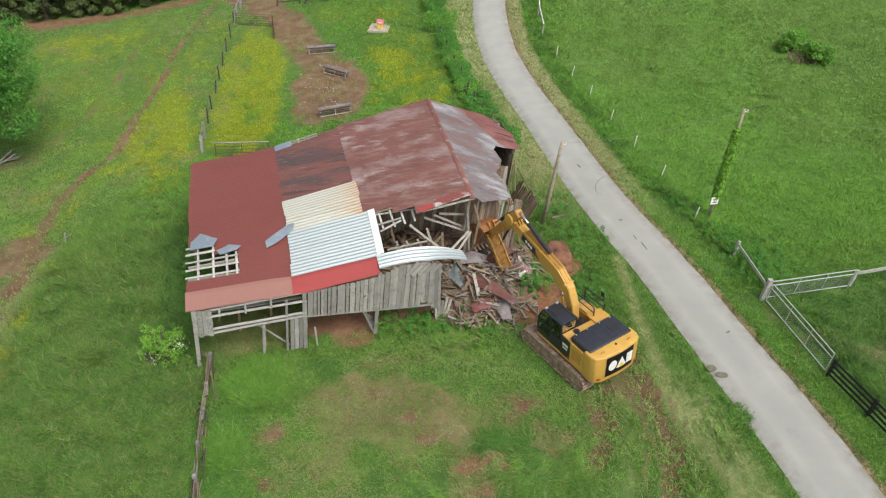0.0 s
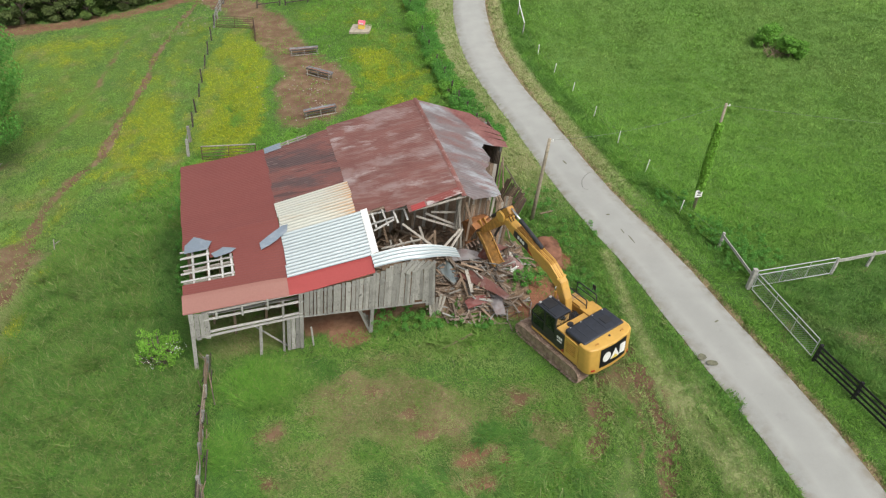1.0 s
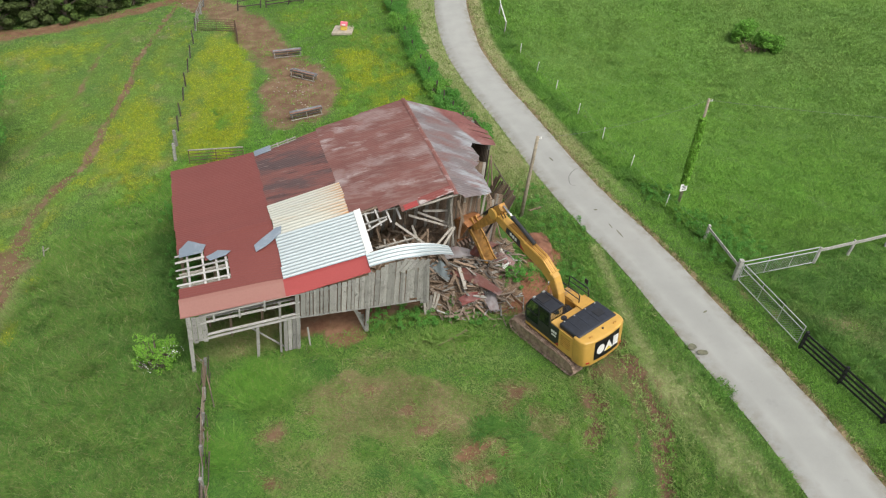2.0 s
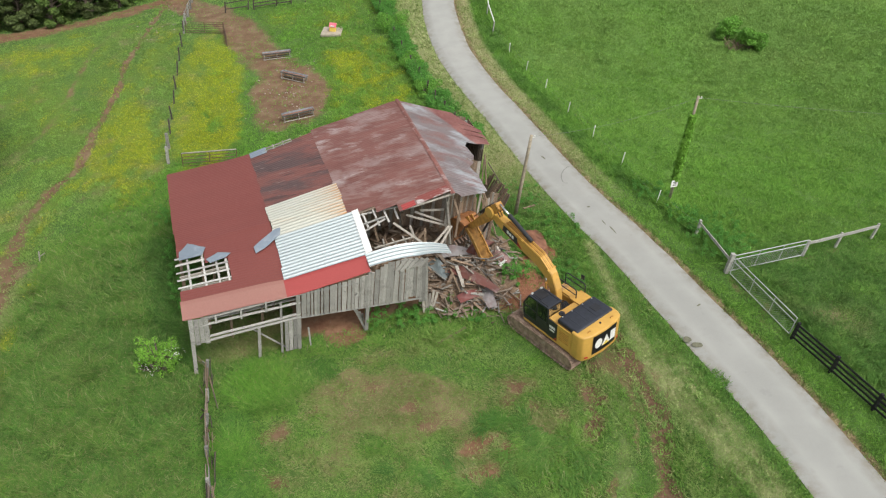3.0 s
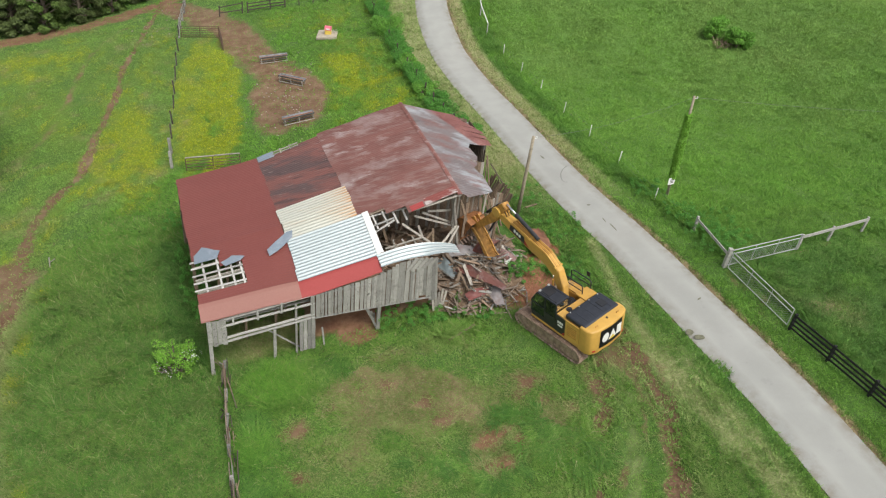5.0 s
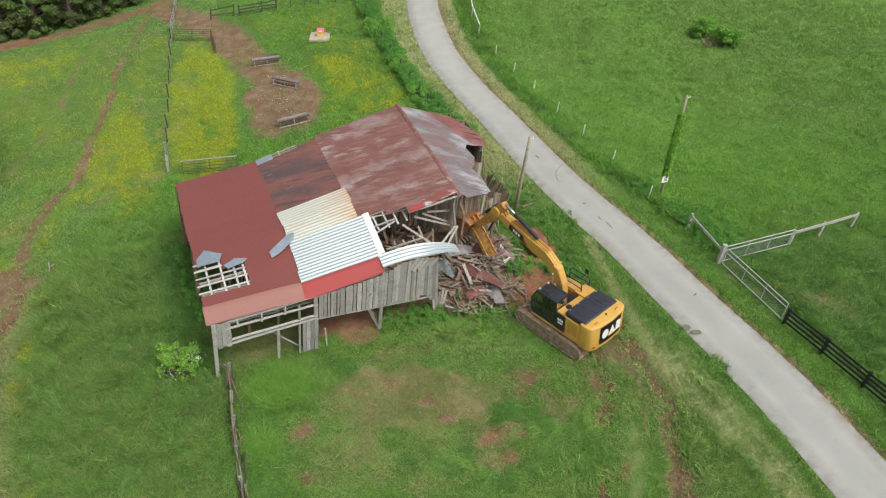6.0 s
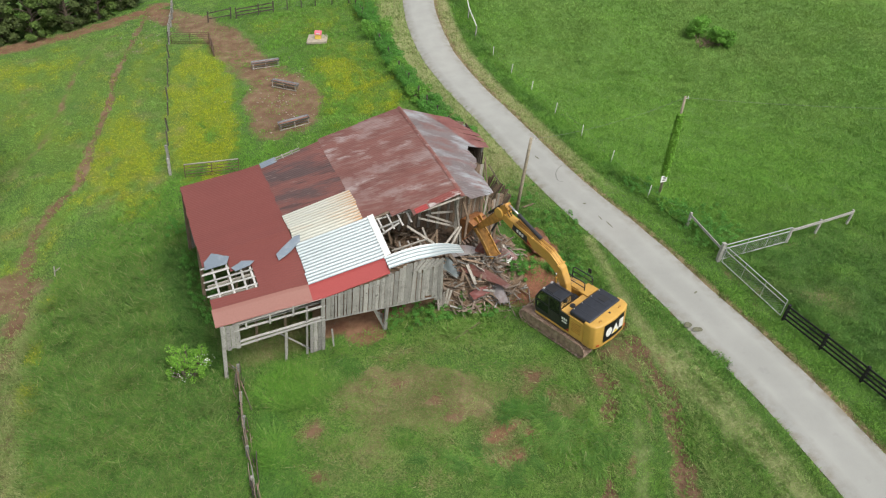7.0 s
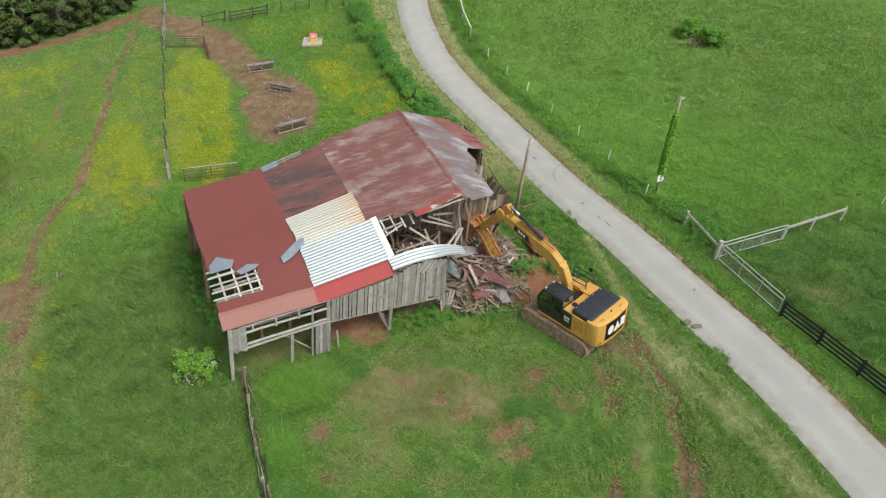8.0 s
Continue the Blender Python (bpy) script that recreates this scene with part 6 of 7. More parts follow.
fence("board_fence", steps([(23.85, 27.5), (26.6, 19.3), (29.5, 10), (32, 0)], 2.62), "black painted four-board horse fence beside the lane", "fence", 1.25, (0.28, 0.58, 0.88, 1.18), "fence_black", (0.16, 0.14), (0.035, 0.13), 0.0, extra=0.06)
fence("rail_fence", [(22.05, 38.0), (22.45, 33.85)], "grey wooden fence with one top rail by the gate", "fence", 1.2, (1.12,), "fence_grey", (0.16, 0.16), (0.06, 0.18), 0.0, extra=0.1)
fence("rail_fence", [(28.35, 35.0), (31.15, 35.8), (34.45, 36.8)], "grey wooden fence with one wide top rail", "fence", 1.2, (1.14,), "fence_grey", (0.14, 0.14), (0.06, 0.22), 0.0, extra=0.1)
fence("paddock_fence", [(-22.9, 99), (-22.4, 95.5), (-22.0, 92.2), (-21.7, 89), (-21.45, 86), (-21.2, 83.2)], "old grey board fence sagging beside the track", "fence", 1.3, (0.35, 0.75, 1.15), "grey_wood", (0.18, 0.18), (0.03, 0.14), 0.08)
fence("paddock_fence", [(-21.2, 83.2), (-20.7, 79.4), (-20.35, 75.8), (-20.0, 72.6), (-19.6, 69.6), (-19.25, 66.6), (-18.85, 63.6), (-18.5, 60.8), (-18.05, 58.0)], "leaning dark fence posts strung with wire along the paddock", "fence", 1.35, (0.35, 0.75, 1.15), "dark_post", (0.12, 0.12), lean=0.16, wire=True)
fence("corner_fence", [(-18.05, 58.0), (-17.6, 55.4)], "grey weathered corner posts of the paddock", "fence", 1.5, (1.2, 0.5), "grey_wood", (0.22, 0.2), (0.03, 0.12), 0.1)
fence("north_fence", [(-17.3, 89.3), (-14.6, 89.85)], "dark board gate panel at the paddock end", "fence", 1.3, (0.5, 1.2), "dark_post", (0.14, 0.14), (0.03, 0.12), 0.04)
fence("north_fence", [(-13.9, 89.6), (-11.2, 90.0), (-9.4, 90.05)], "dark weathered board fence at the paddock end", "fence", 1.3, (0.4, 0.8, 1.2), "dark_post", (0.15, 0.15), (0.03, 0.13), 0.05)
fence("north_fence", steps([(-9.4, 90.05), (-4.2, 89.9), (-0.1, 88.7)], 2.0), "dark posts and wire at the paddock end", "fence", 1.4, (0.4, 0.8, 1.2), "dark_post", (0.12, 0.12), lean=0.08, wire=True)
fence("hedge_fence", steps([(-0.1, 88.7), (1.2, 84), (2.6, 76.6), (4.0, 69.5), (5.2, 63.2), (6.4, 58.5), (7.6, 53.5)], 3.2), "old dark posts and wire half hidden in the hedge", "fence", 1.15, (0.5, 0.95), "dark_post", (0.13, 0.13), lean=0.1, wire=True)
fence("field_fence", [(39.7, 38.8), (48, 42)], "white-tipped steel posts and wire in the field", "fence", 1.3, (0.5, 1.1), "white", (0.09, 0.09), lean=0.04, wire=True, round_post=True)
marker = thing("fence_stake", Matrix.Translation(gp(20.65, 42.2)), "slim white fence stake in tall grass by the lane", "stake", "stakes along the lane")
bm = bmesh.new()
tube(bm, [(0, 0, -0.2), (0.03, 0, 1.0)], 0.035, 8)
part("shaft", bm, "white", marker)
bm = bmesh.new()
tube(bm, [(0.03, 0, 1.0), (0.04, 0, 1.12)], [0.045, 0.03], 8)
part("cap", bm, "white", marker)
for k, (x, y) in enumerate([(19.7, 47.95), (18.65, 52.8), (17.65, 57.7), (16.6, 62.6), (15.5, 66.8), (14.45, 70.9)]):
    copy_thing(marker, Matrix.Translation(gp(x, y)) @ pose(0, 0, 0, rng.uniform(-4, 4), rng.uniform(-4, 6), rng.uniform(0, 360)))
lane_wire = thing("wire_fence", Matrix.Translation(gp(21.9, 38.3)), "thin sagging fence wires between white stakes", "fence wire")
lw = [(22.05, 38.0), (20.65, 42.2), (19.7, 47.95), (18.65, 52.8), (17.65, 57.7), (16.6, 62.6), (15.5, 66.8), (14.45, 70.9), (13.4, 75.7)]
for h in (0.45, 0.9):
    for p, q in zip(lw, lw[1:]):
        bm = bmesh.new()
        b0 = Vector(lane_wire.matrix_world.translation)
        tube(bm, [gp(*p, h) - b0, (gp(*p, h) + gp(*q, h)) / 2 - b0 - Vector((0, 0, 0.04)), gp(*q, h) - b0], 0.004, 4)
        part("wire", bm, "line_wire", lane_wire)
# white pipe rail at the bend
pr = thing("pipe_rail", Matrix.Translation(gp(13.4, 75.7)), "pale pipe rail on posts at the field's bend", "fence")
b0 = Vector(pr.matrix_world.translation)
line = [(13.4, 75.7), (13.3, 80.0), (13.6, 84.4), (14.6, 90)]
for x, y in line:
    bm = bmesh.new()
    tube(bm, [gp(x, y, -0.2) - b0, gp(x, y, 1.25) - b0], 0.07, 8)
    part("post", bm, "fence_grey", pr)
for p, q in zip(line, line[1:]):
    bm = bmesh.new()
    tube(bm, [gp(*p, 1.2) - b0, gp(*q, 1.2) - b0], 0.055, 8)
    part("rail", bm, "white", pr)


def mesh_gate(a, b, label, h=1.25, bend=True):
    """A pipe gate with two top bars, braces and wire netting."""
    A, B = gp(*a, 0.12), gp(*b, 0.12)
    ob = thing("field_gate", Matrix.Translation(A), label, "gate", "gates by the lane")
    d = B - A
    up = Vector((0, 0, 1))
    for z0, z1 in ((0.0, 0.0), (h - 0.32, h - 0.32), (h, h)):
        bm = bmesh.new()
        tube(bm, [up * z0, d + up * z1], 0.032, 8)
        part("bar", bm, "galv", ob, "bright galvanised pipe")
    for k in (0.0, 0.34, 0.67, 1.0):
        bm = bmesh.new()
        tube(bm, [d * k, d * k + up * h], 0.03 if k in (0, 1) else 0.02, 8)
        part("upright", bm, "galv", ob)
    bm = bmesh.new()
    n = int(d.length / 0.16)
    top = h - 0.32
    for i in range(n):
        for s in (1, -1):
            p = d * (i / n)
            q = d * min(1, max(0, (i + s * top / 0.16) / n))
            t = 1.0
            if not 0 <= (i + s * top / 0.16) / n <= 1:
                lim = (n - i) if s > 0 else i
                t = lim * 0.16 / top
            a0, a1 = p, q + up * top * t
            side = Vector((-d.y, d.x, 0)).normalized() * 0.004
            w = (a1 - a0).normalized().cross(side.normalized()) * 0.006
            f = [bm.verts.new(v) for v in (a0 - w, a0 + w, a1 + w, a1 - w)]
            bm.faces.new(f)
    net = part("netting", bm, "mesh_wire", ob, "woven wire netting")
    net["kind"] = "stuff"
    return ob


gate_post = thing("gate_post", Matrix.Translation(gp(22.45, 33.75)), "stout square grey gate post", "post")
bm = bmesh.new()
box(bm, (0.24, 0.24, 1.75), (0, 0, 0.65), bevel=0.02)
part("shaft", bm, "fence_grey", gate_post)
bm = bmesh.new()
box(bm, (0.28, 0.28, 0.05), (0, 0, 1.55), bevel=0.015)
part("cap", bm, "fence_grey", gate_post)
mesh_gate((22.62, 33.55), (23.85, 27.85), "closed galvanised mesh gate along the lane")
mesh_gate((22.68, 33.80), (28.2, 34.95), "galvanised mesh gate swung into the field")


def bar_gate(a, b, label, h=1.25, mat="rust_iron", n=6):
    A, B = gp(*a, 0.1), gp(*b, 0.1)
    ob = thing("farm_gate", Matrix.Translation(A), label, "gate")
    d = B - A
    for k in range(n):
        bm = bmesh.new()
        z = Vector((0, 0, h * k / (n - 1)))
        tube(bm, [z, d + z], 0.03, 6)
        part("bar", bm, mat, ob)
    for k in (0, 0.5, 1):
        bm = bmesh.new()
        tube(bm, [d * k, d * k + Vector((0, 0, h))], 0.035, 6)
        part("upright", bm, mat, ob)
    return ob


bar_gate((-20.9, 83.2), (-16.6, 82.4), "rusty brown tube farm gate in the paddock")
bar_gate((-16.5, 82.3), (-15.7, 78.7), "rusty brown tube gate standing open")
bar_gate((-16.2, 54.5), (-11.6, 54.2), "rusty tube panel with a pale top rail behind the barn", 1.2, "rust_iron", 5)
plank(bpy.data.objects["farm_gate.002"], "top_rail", (0, 0, 1.25), gp(-11.6, 54.2, 0.1) - gp(-16.2, 54.5, 0.1) + Vector((0, 0, 1.25)), 0.12, 0.06, "pale_wood")
# near fence: tangled weathered boards
nf = thing("old_fence", Matrix.Translation(gp(-10.3, 29.6)), "collapsing grey board fence overgrown with tall grass", "fence")
b0 = Vector(nf.matrix_world.translation)
for x, y, h in ((-10.25, 29.5, 1.35), (-9.95, 27.6, 1.0), (-9.75, 25.9, 0.9), (-9.35, 23.7, 1.0), (-8.95, 21.8, 0.9), (-8.55, 19.8, 1.0)):
    plank(nf, "post", gp(x, y, -0.1) - b0, gp(x + rng.uniform(-0.12, 0.12), y + 0.05, h) - b0, 0.17, 0.15, "grey_wood", (0, 1, 0))
for (x0, y0, h0), (x1, y1, h1), w in (((-10.25, 29.45, 1.25), (-9.75, 25.8, 0.75), 0.16), ((-10.15, 29.4, 0.85), (-9.7, 26.0, 0.4), 0.15), ((-10.0, 28.9, 0.6), (-9.3, 27.0, 0.1), 0.14), ((-9.8, 26.2, 0.85), (-9.35, 23.6, 0.7), 0.13), ((-9.75, 26.0, 0.5), (-9.3, 23.4, 0.4), 0.12), ((-9.4, 23.8, 0.8), (-8.9, 21.6, 0.7), 0.13), ((-9.0, 22.0, 0.75), (-8.5, 19.7, 0.8), 0.13), ((-9.0, 22.0, 0.4), (-8.5, 19.7, 0.45), 0.13), ((-10.2, 29.6, 0.9), (-10.9, 30.3, 0.95), 0.14), ((-10.2, 29.6, 0.55), (-10.9, 30.3, 0.6), 0.14)):
    mid = (gp(x0, y0, h0) + gp(x1, y1, h1)) / 2 + Vector((rng.uniform(-0.12, 0.12), 0, rng.uniform(-0.22, 0.05)))
    for pa_, pb_ in ((gp(x0, y0, h0), mid), (mid, gp(x1, y1, h1))):
        plank(nf, "rail", pa_ - b0, pb_ - b0, w, 0.035, rng.choice(("old_wood", "brown_wood", "grey_wood")), (1, 0.2, 0.3))

for k in range(44):
    t = rng.random()
    x, y = -10.25 + 1.65 * t, 29.5 - 9.6 * t
    a = rng.uniform(0, math.tau)
    l = rng.uniform(0.7, 1.7)
    q0 = gp(x + rng.uniform(-0.25, 0.25), y, rng.uniform(0.0, 0.3))
    q1 = q0 + Vector((0.14 * math.cos(a) * l - 0.15 * l * math.sin(a), 0.9 * math.sin(a) * l, rng.uniform(0.1, 0.75)))
    plank(nf, "board", q0 - b0, q1 - b0, rng.uniform(0.05, 0.12), 0.03, rng.choice(("old_wood", "dark_post", "brown_wood")), (1, 0.2, 0.3))

# ---------------- poles ----------------


def pole(name, foot, tip, r, label):
    ob = thing(name, Matrix.Translation(foot), label, "utility pole")
    d = tip - foot
    bm = bmesh.new()
    tube(bm, [Vector((0, 0, -0.3)), d * 0.4, d * 0.8, d], [r, r * 0.93, r * 0.82, r * 0.78], 14)
    part("shaft", bm, "pole_wood", ob, "", True)
    bm = bmesh.new()
    tube(bm, [d + Vector((0.0, 0, -0.18)), d + Vector((0.25, 0.02, -0.15))], 0.02, 6)
    tube(bm, [d + Vector((0.25, 0.02, -0.17)), d + Vector((0.25, 0.02, -0.03))], [0.05, 0.035], 8)
    part("insulator", bm, "white", ob)
    return ob


B_FOOT, B_TIP = gp(10.05, 42.15), Vector((10.1, 42.1, 5.5))
A_FOOT, A_TIP = gp(21.75, 42.5), Vector((21.45, 42.7, 8.75))
pole("utility_pole", B_FOOT, B_TIP, 0.14, "bare brown wooden pole between barn and lane")
pa = pole("utility_pole", A_FOOT, A_TIP, 0.115, "wooden pole wrapped in green ivy with a white sign")


def leaf_cloud(centres, n, size, seed, squash=0.8, flat=0.35):
    """Leaves scattered in and on round clumps: centres (x, y, z, radius)."""
    r = np.random.default_rng(seed)
    c = np.array(centres, float)
    w = c[:, 3] ** 2
    k = r.choice(len(c), n, p=w / w.sum())
    d = r.normal(size=(n, 3))
    d /= np.linalg.norm(d, axis=1)[:, None]
    rad = c[k, 3] * (0.55 + 0.5 * r.random(n) ** 0.6)
    p = c[k, :3] + d * rad[:, None] * np.array([1, 1, squash])
    nrm = d + r.normal(size=(n, 3)) * 0.7 + np.array([0, 0, flat])
    nrm /= np.linalg.norm(nrm, axis=1)[:, None]
    a = np.cross(nrm, r.normal(size=(n, 3)))
    a /= np.linalg.norm(a, axis=1)[:, None]
    b = np.cross(nrm, a)
    s = size * (0.6 + 0.8 * r.random(n))[:, None]
    fold = nrm * s * 0.18
    v = np.stack([p - a * s, p - b * s * 0.5 + fold, p + a * s, p + b * s * 0.5 + fold], 1).reshape(-1, 3)
    return v, np.arange(4 * n).reshape(n, 4)


def leaves(name, parent, centres, n, size, mat, seed, label="", **kw):
    v, f = leaf_cloud(centres, n, size, seed, **kw)
    ob = new(name, from_arrays(name, v, f, mat))
    ob.parent = parent
    ob["kind"] = "stuff"
    if label:
        ob["label"] = label
    return ob


d = A_TIP - A_FOOT
leaves("ivy", pa, [(*(d * t), 0.31 - 0.16 * abs(t - 0.45)) for t in np.linspace(0.22, 0.82, 30)], 6500, 0.095, "leaf_bright", 5, "dense green ivy")
bm = bmesh.new()
box(bm, (0.62, 0.02, 0.55), (0, 0, 0), bevel=0.01)
sg = part("sign", bm, "white", pa, "small white notice with dark bars")
sg.matrix_basis = Matrix.Translation(d * 0.19 + Vector((-0.08, -0.24, 0))) @ pose(0, 0, 0, -6, 0, 18)
bm = bmesh.new()
for z, w in ((0.12, 0.36), (0.0, 0.28), (-0.12, 0.34)):
    box(bm, (w, 0.006, 0.06), (0.02, -0.014, z))
part("sign_bar", bm, "black", sg)
wires = thing("overhead_wire", Matrix.Translation(B_TIP), "thin sagging overhead line between the poles", "wire")
for p, q, sag in ((B_TIP, A_TIP, 0.5), (A_TIP, Vector((62, 40.5, 10.5)), 0.8)):
    bm = bmesh.new()
    tube(bm, [p.lerp(q, k / 12) - Vector((0, 0, sag * 4 * (k / 12) * (1 - k / 12) + 0.1)) - B_TIP for k in range(13)], 0.007, 4)
    part("line", bm, "line_wire", wires)

# ---------------- paddock things ----------------
trough = thing("feed_trough", Matrix.Translation(gp(-9.9, 75.2)) @ pose(0, 0, 0, 0, -7, 9), "long grey metal feed trough on a wooden frame", "trough", "feed troughs")
bm = bmesh.new()
sec = [(-0.32, 0.74), (-0.20, 0.54), (0.20, 0.54), (0.32, 0.74), (0.28, 0.74), (0.17, 0.58), (-0.17, 0.58), (-0.28, 0.74)]
prism(bm, sec, "x", -1.5, 1.5)
box(bm, (0.04, 0.5, 0.19), (-1.49, 0, 0.64))
box(bm, (0.04, 0.5, 0.19), (1.49, 0, 0.64))
part("basin", bm, "trough_grey", trough)
for x in (-1.35, 0, 1.35):
    for y in (-0.27, 0.27):
        plank(trough, "leg", (x, y, -0.1), (x, y * 0.95, 0.66), 0.06, 0.05, "pale_wood", (0, 1, 0))
    plank(trough, "crosspiece", (x, -0.3, 0.49), (x, 0.3, 0.49), 0.09, 0.05, "pale_wood")
for y in (-0.27, 0.27):
    plank(trough, "runner", (-1.5, y, 0.08), (1.5, y, 0.08), 0.09, 0.05, "pale_wood")
bm = bmesh.new()
box(bm, (2.9, 0.36, 0.02), (0, 0, 0.60))
part("feed_residue", bm, "red_earth", trough, "reddish feed dust in the bottom")
copy_thing(trough, Matrix.Translation(gp(-7.75, 69.7)) @ pose(0, 0, 0, 0, -4, -31))
copy_thing(trough, Matrix.Translation(gp(-6.8, 61.3)) @ pose(0, 0, 0, 0, -9, 16))["label"] = "long grey metal feed trough close behind the barn"
slab = thing("slab", Matrix.Translation(gp(-4.15, 80.3)) @ pose(0, 0, 0, 0, -7, -7), "square tan concrete slab in the grass", "slab")
bm = bmesh.new()
box(bm, (2.3, 2.6, 0.25), (0, 0, 0.05), bevel=0.03)
part("top", bm, "concrete", slab)
fd = thing("mineral_feeder", Matrix.Translation(gp(-4.1, 80.2, 0.17)) @ pose(0, 0, 0, 0, 0, -7) @ Matrix.Scale(0.85, 4), "small yellow feeder with a pink hood on a slab", "feeder")
bm = bmesh.new()
box(bm, (0.85, 0.75, 0.62), (0, 0, 0.31), bevel=0.08)
part("tub", bm, "yellow_plastic", fd)
bm = bmesh.new()
prism(bm, [(-0.48, 0.62), (0.48, 0.62), (0.40, 0.98), (-0.2, 1.12)], "x", -0.46, 0.46, 0.05)
part("hood", bm, "pink_plastic", fd)
bm = bmesh.new()
box(bm, (0.5, 0.02, 0.16), (0, -0.47, 0.80))
part("front_label", bm, "white", fd)

# ---------------- trees, hedge and bushes ----------------


def tree(x, y, h, r, mat, seed, label, n=3600, size=0.26, low=0.15, group="", name="tree", limbs=17, clump=(0.26, 0.42)):
    """A tapered trunk with limbs and a crown of leaf clumps."""
    q = random.Random(seed)
    ob = thing(name, Matrix.Translation(gp(x, y)), label, "tree", group)
    bm = bmesh.new()
    tube(bm, [(0, 0, -0.3), (0.05, 0.03, h * 0.3), (-0.08, 0.1, h * 0.62), (0, 0, h * 0.92)], [0.035 * h, 0.027 * h, 0.016 * h, 0.004 * h], 10)
    cs = []
    for k in range(limbs):
        t = low + (0.98 - low) * (k + 0.5) / limbs
        a = k * 2.4 + q.uniform(-0.4, 0.4)
        reach = r * math.sin(math.pi * min(0.97, max(0.12, (t - low) / (1 - low) * 0.78 + 0.2))) * q.uniform(0.55, 0.95)
        p = Vector((reach * math.cos(a), reach * math.sin(a), h * t))
        tube(bm, [(0, 0, h * max(0.08, t - 0.12)), p * 0.5 + Vector((0, 0, h * (t - 0.05) * 0.5)), p], [0.010 * h, 0.007 * h, 0.003 * h], 6)
        cs.append((*p, r * q.uniform(*clump)))
        if k % 2:
            cs.append((*(p * 0.55 + Vector((q.uniform(-0.5, 0.5), q.uniform(-0.5, 0.5), h * t * 0.45))), r * q.uniform(*clump) * 0.9))
    part("trunk", bm, "bark", ob)
    leaves("crown", ob, cs, n, size, mat, seed, squash=0.75)
    return ob


tree(-36.6, 56.4, 13.8, 6.1, "leaf", 21, "broad green leafy tree at the meadow's edge", 42000, 0.11, 0.36)
for k, (x, y, h) in enumerate([(-54, 84, 9), (-49.5, 86.5, 8.5), (-45.5, 88.5, 9), (-41.8, 90.3, 8), (-38.2, 91.0, 8.5), (-34.9, 93.4, 8), (-32.0, 96.8, 9), (-29.6, 101.5, 8.5), (-52, 92, 11), (-45, 95, 11), (-38.5, 97, 11), (-33.5, 103, 11)]):
    light = k in (4, 6)
    tree(x, y, h, 3.0, "leaf_olive" if light else "leaf_dark", 40 + k, "olive green leafy tree in the wood's edge" if light else "dense dark evergreen tree in the wood's edge", 14000, 0.165, 0.03, "trees of the wood's edge", limbs=44, clump=(0.13, 0.26))


def shrub(name, x, y, clumps, n, size, mat, seed, label, stems=True, group=""):
    ob = thing(name, Matrix.Translation(gp(x, y)), label, "shrub", group)
    q = random.Random(seed)
    cs = []
    for cx, cy, cz, cr in clumps:
        cs.append((cx, cy, cz, cr))
    if stems:
        bm = bmesh.new()
        for cx, cy, cz, cr in clumps:
            tube(bm, [(cx * 0.3, cy * 0.3, -0.15), (cx * 0.7, cy * 0.7, cz * 0.6), (cx, cy, cz + cr * 0.5)], [0.05, 0.035, 0.012], 6)
        part("stems", bm, "bark", ob)
    leaves("foliage", ob, cs, n, size, mat, seed)
    return ob


def clumps(seed, n, rx, ry, h, r):
    q = random.Random(seed)
    return [(q.uniform(-rx, rx), q.uniform(-ry, ry), q.uniform(0.3, h), q.uniform(0.6, 1.0) * r) for _ in range(n)]


wb = shrub("shrub", -13.2, 30.4, clumps(3, 75, 1.15, 0.75, 1.9, 0.30), 3800, 0.055, "leaf_bright", 61, "light green shrub with small white blossom beside the barn")
v, f = leaf_cloud([(0.9, -0.2, 1.7, 0.5), (1.1, 0.1, 1.2, 0.5), (-0.2, -0.8, 0.7, 0.5), (-0.7, -0.7, 1.0, 0.4)], 90, 0.045, 62)
bl = new("blossom", from_arrays("blossom", v, f, "white"))
bl.parent = wb
bl["kind"] = "stuff"
shrub("bush", 40.9, 76.2, clumps(71, 28, 1.4, 0.9, 2.1, 0.6), 5200, 0.11, "leaf_light", 63, "dark green bush alone in the field", group="bushes in the field")
shrub("bush", 42.5, 73.9, clumps(72, 26, 1.0, 1.1, 1.8, 0.6), 5000, 0.11, "leaf_light", 64, "dark green bush beside dead brown stems", group="bushes in the field")
dead = thing("dead_brush", Matrix.Translation(gp(40.9, 74.2)), "tangle of dead brown stems between two bushes", "brush")
for k in range(40):
    a = rng.uniform(0, math.tau)
    bm = bmesh.new()
    x0, y0 = rng.uniform(-1, 0.8), rng.uniform(-1, 0.8)
    tube(bm, [(x0, y0, -0.05), (x0 + 0.4 * math.cos(a), y0 + 0.4 * math.sin(a), 0.5), (x0 + 0.8 * math.cos(a), y0 + 0.8 * math.sin(a), rng.uniform(0.5, 1.0))], [0.03, 0.02, 0.01], 5)
    part("stem", bm, "brown_wood", dead)
hedge_line = steps([(1.6, 86), (2.9, 77), (4.2, 70), (5.4, 63.2), (6.7, 58.5), (8.0, 53.5)], 2.1)
for k, (x, y) in enumerate(hedge_line):
    big = 1.5 if k == 3 else 1.0
    shrub("hedge_bush", x, y, clumps(200 + k, 24, 1.0 * big, 1.6, 0.8 * big, 0.48 * big), int(4200 * big), 0.065, "leaf_light" if k in (3, 7, 10) else "leaf", 300 + k, "tall bright green bush in the hedge" if k == 3 else "green overgrown hedge bush beside the lane", group="bushes of the hedge")
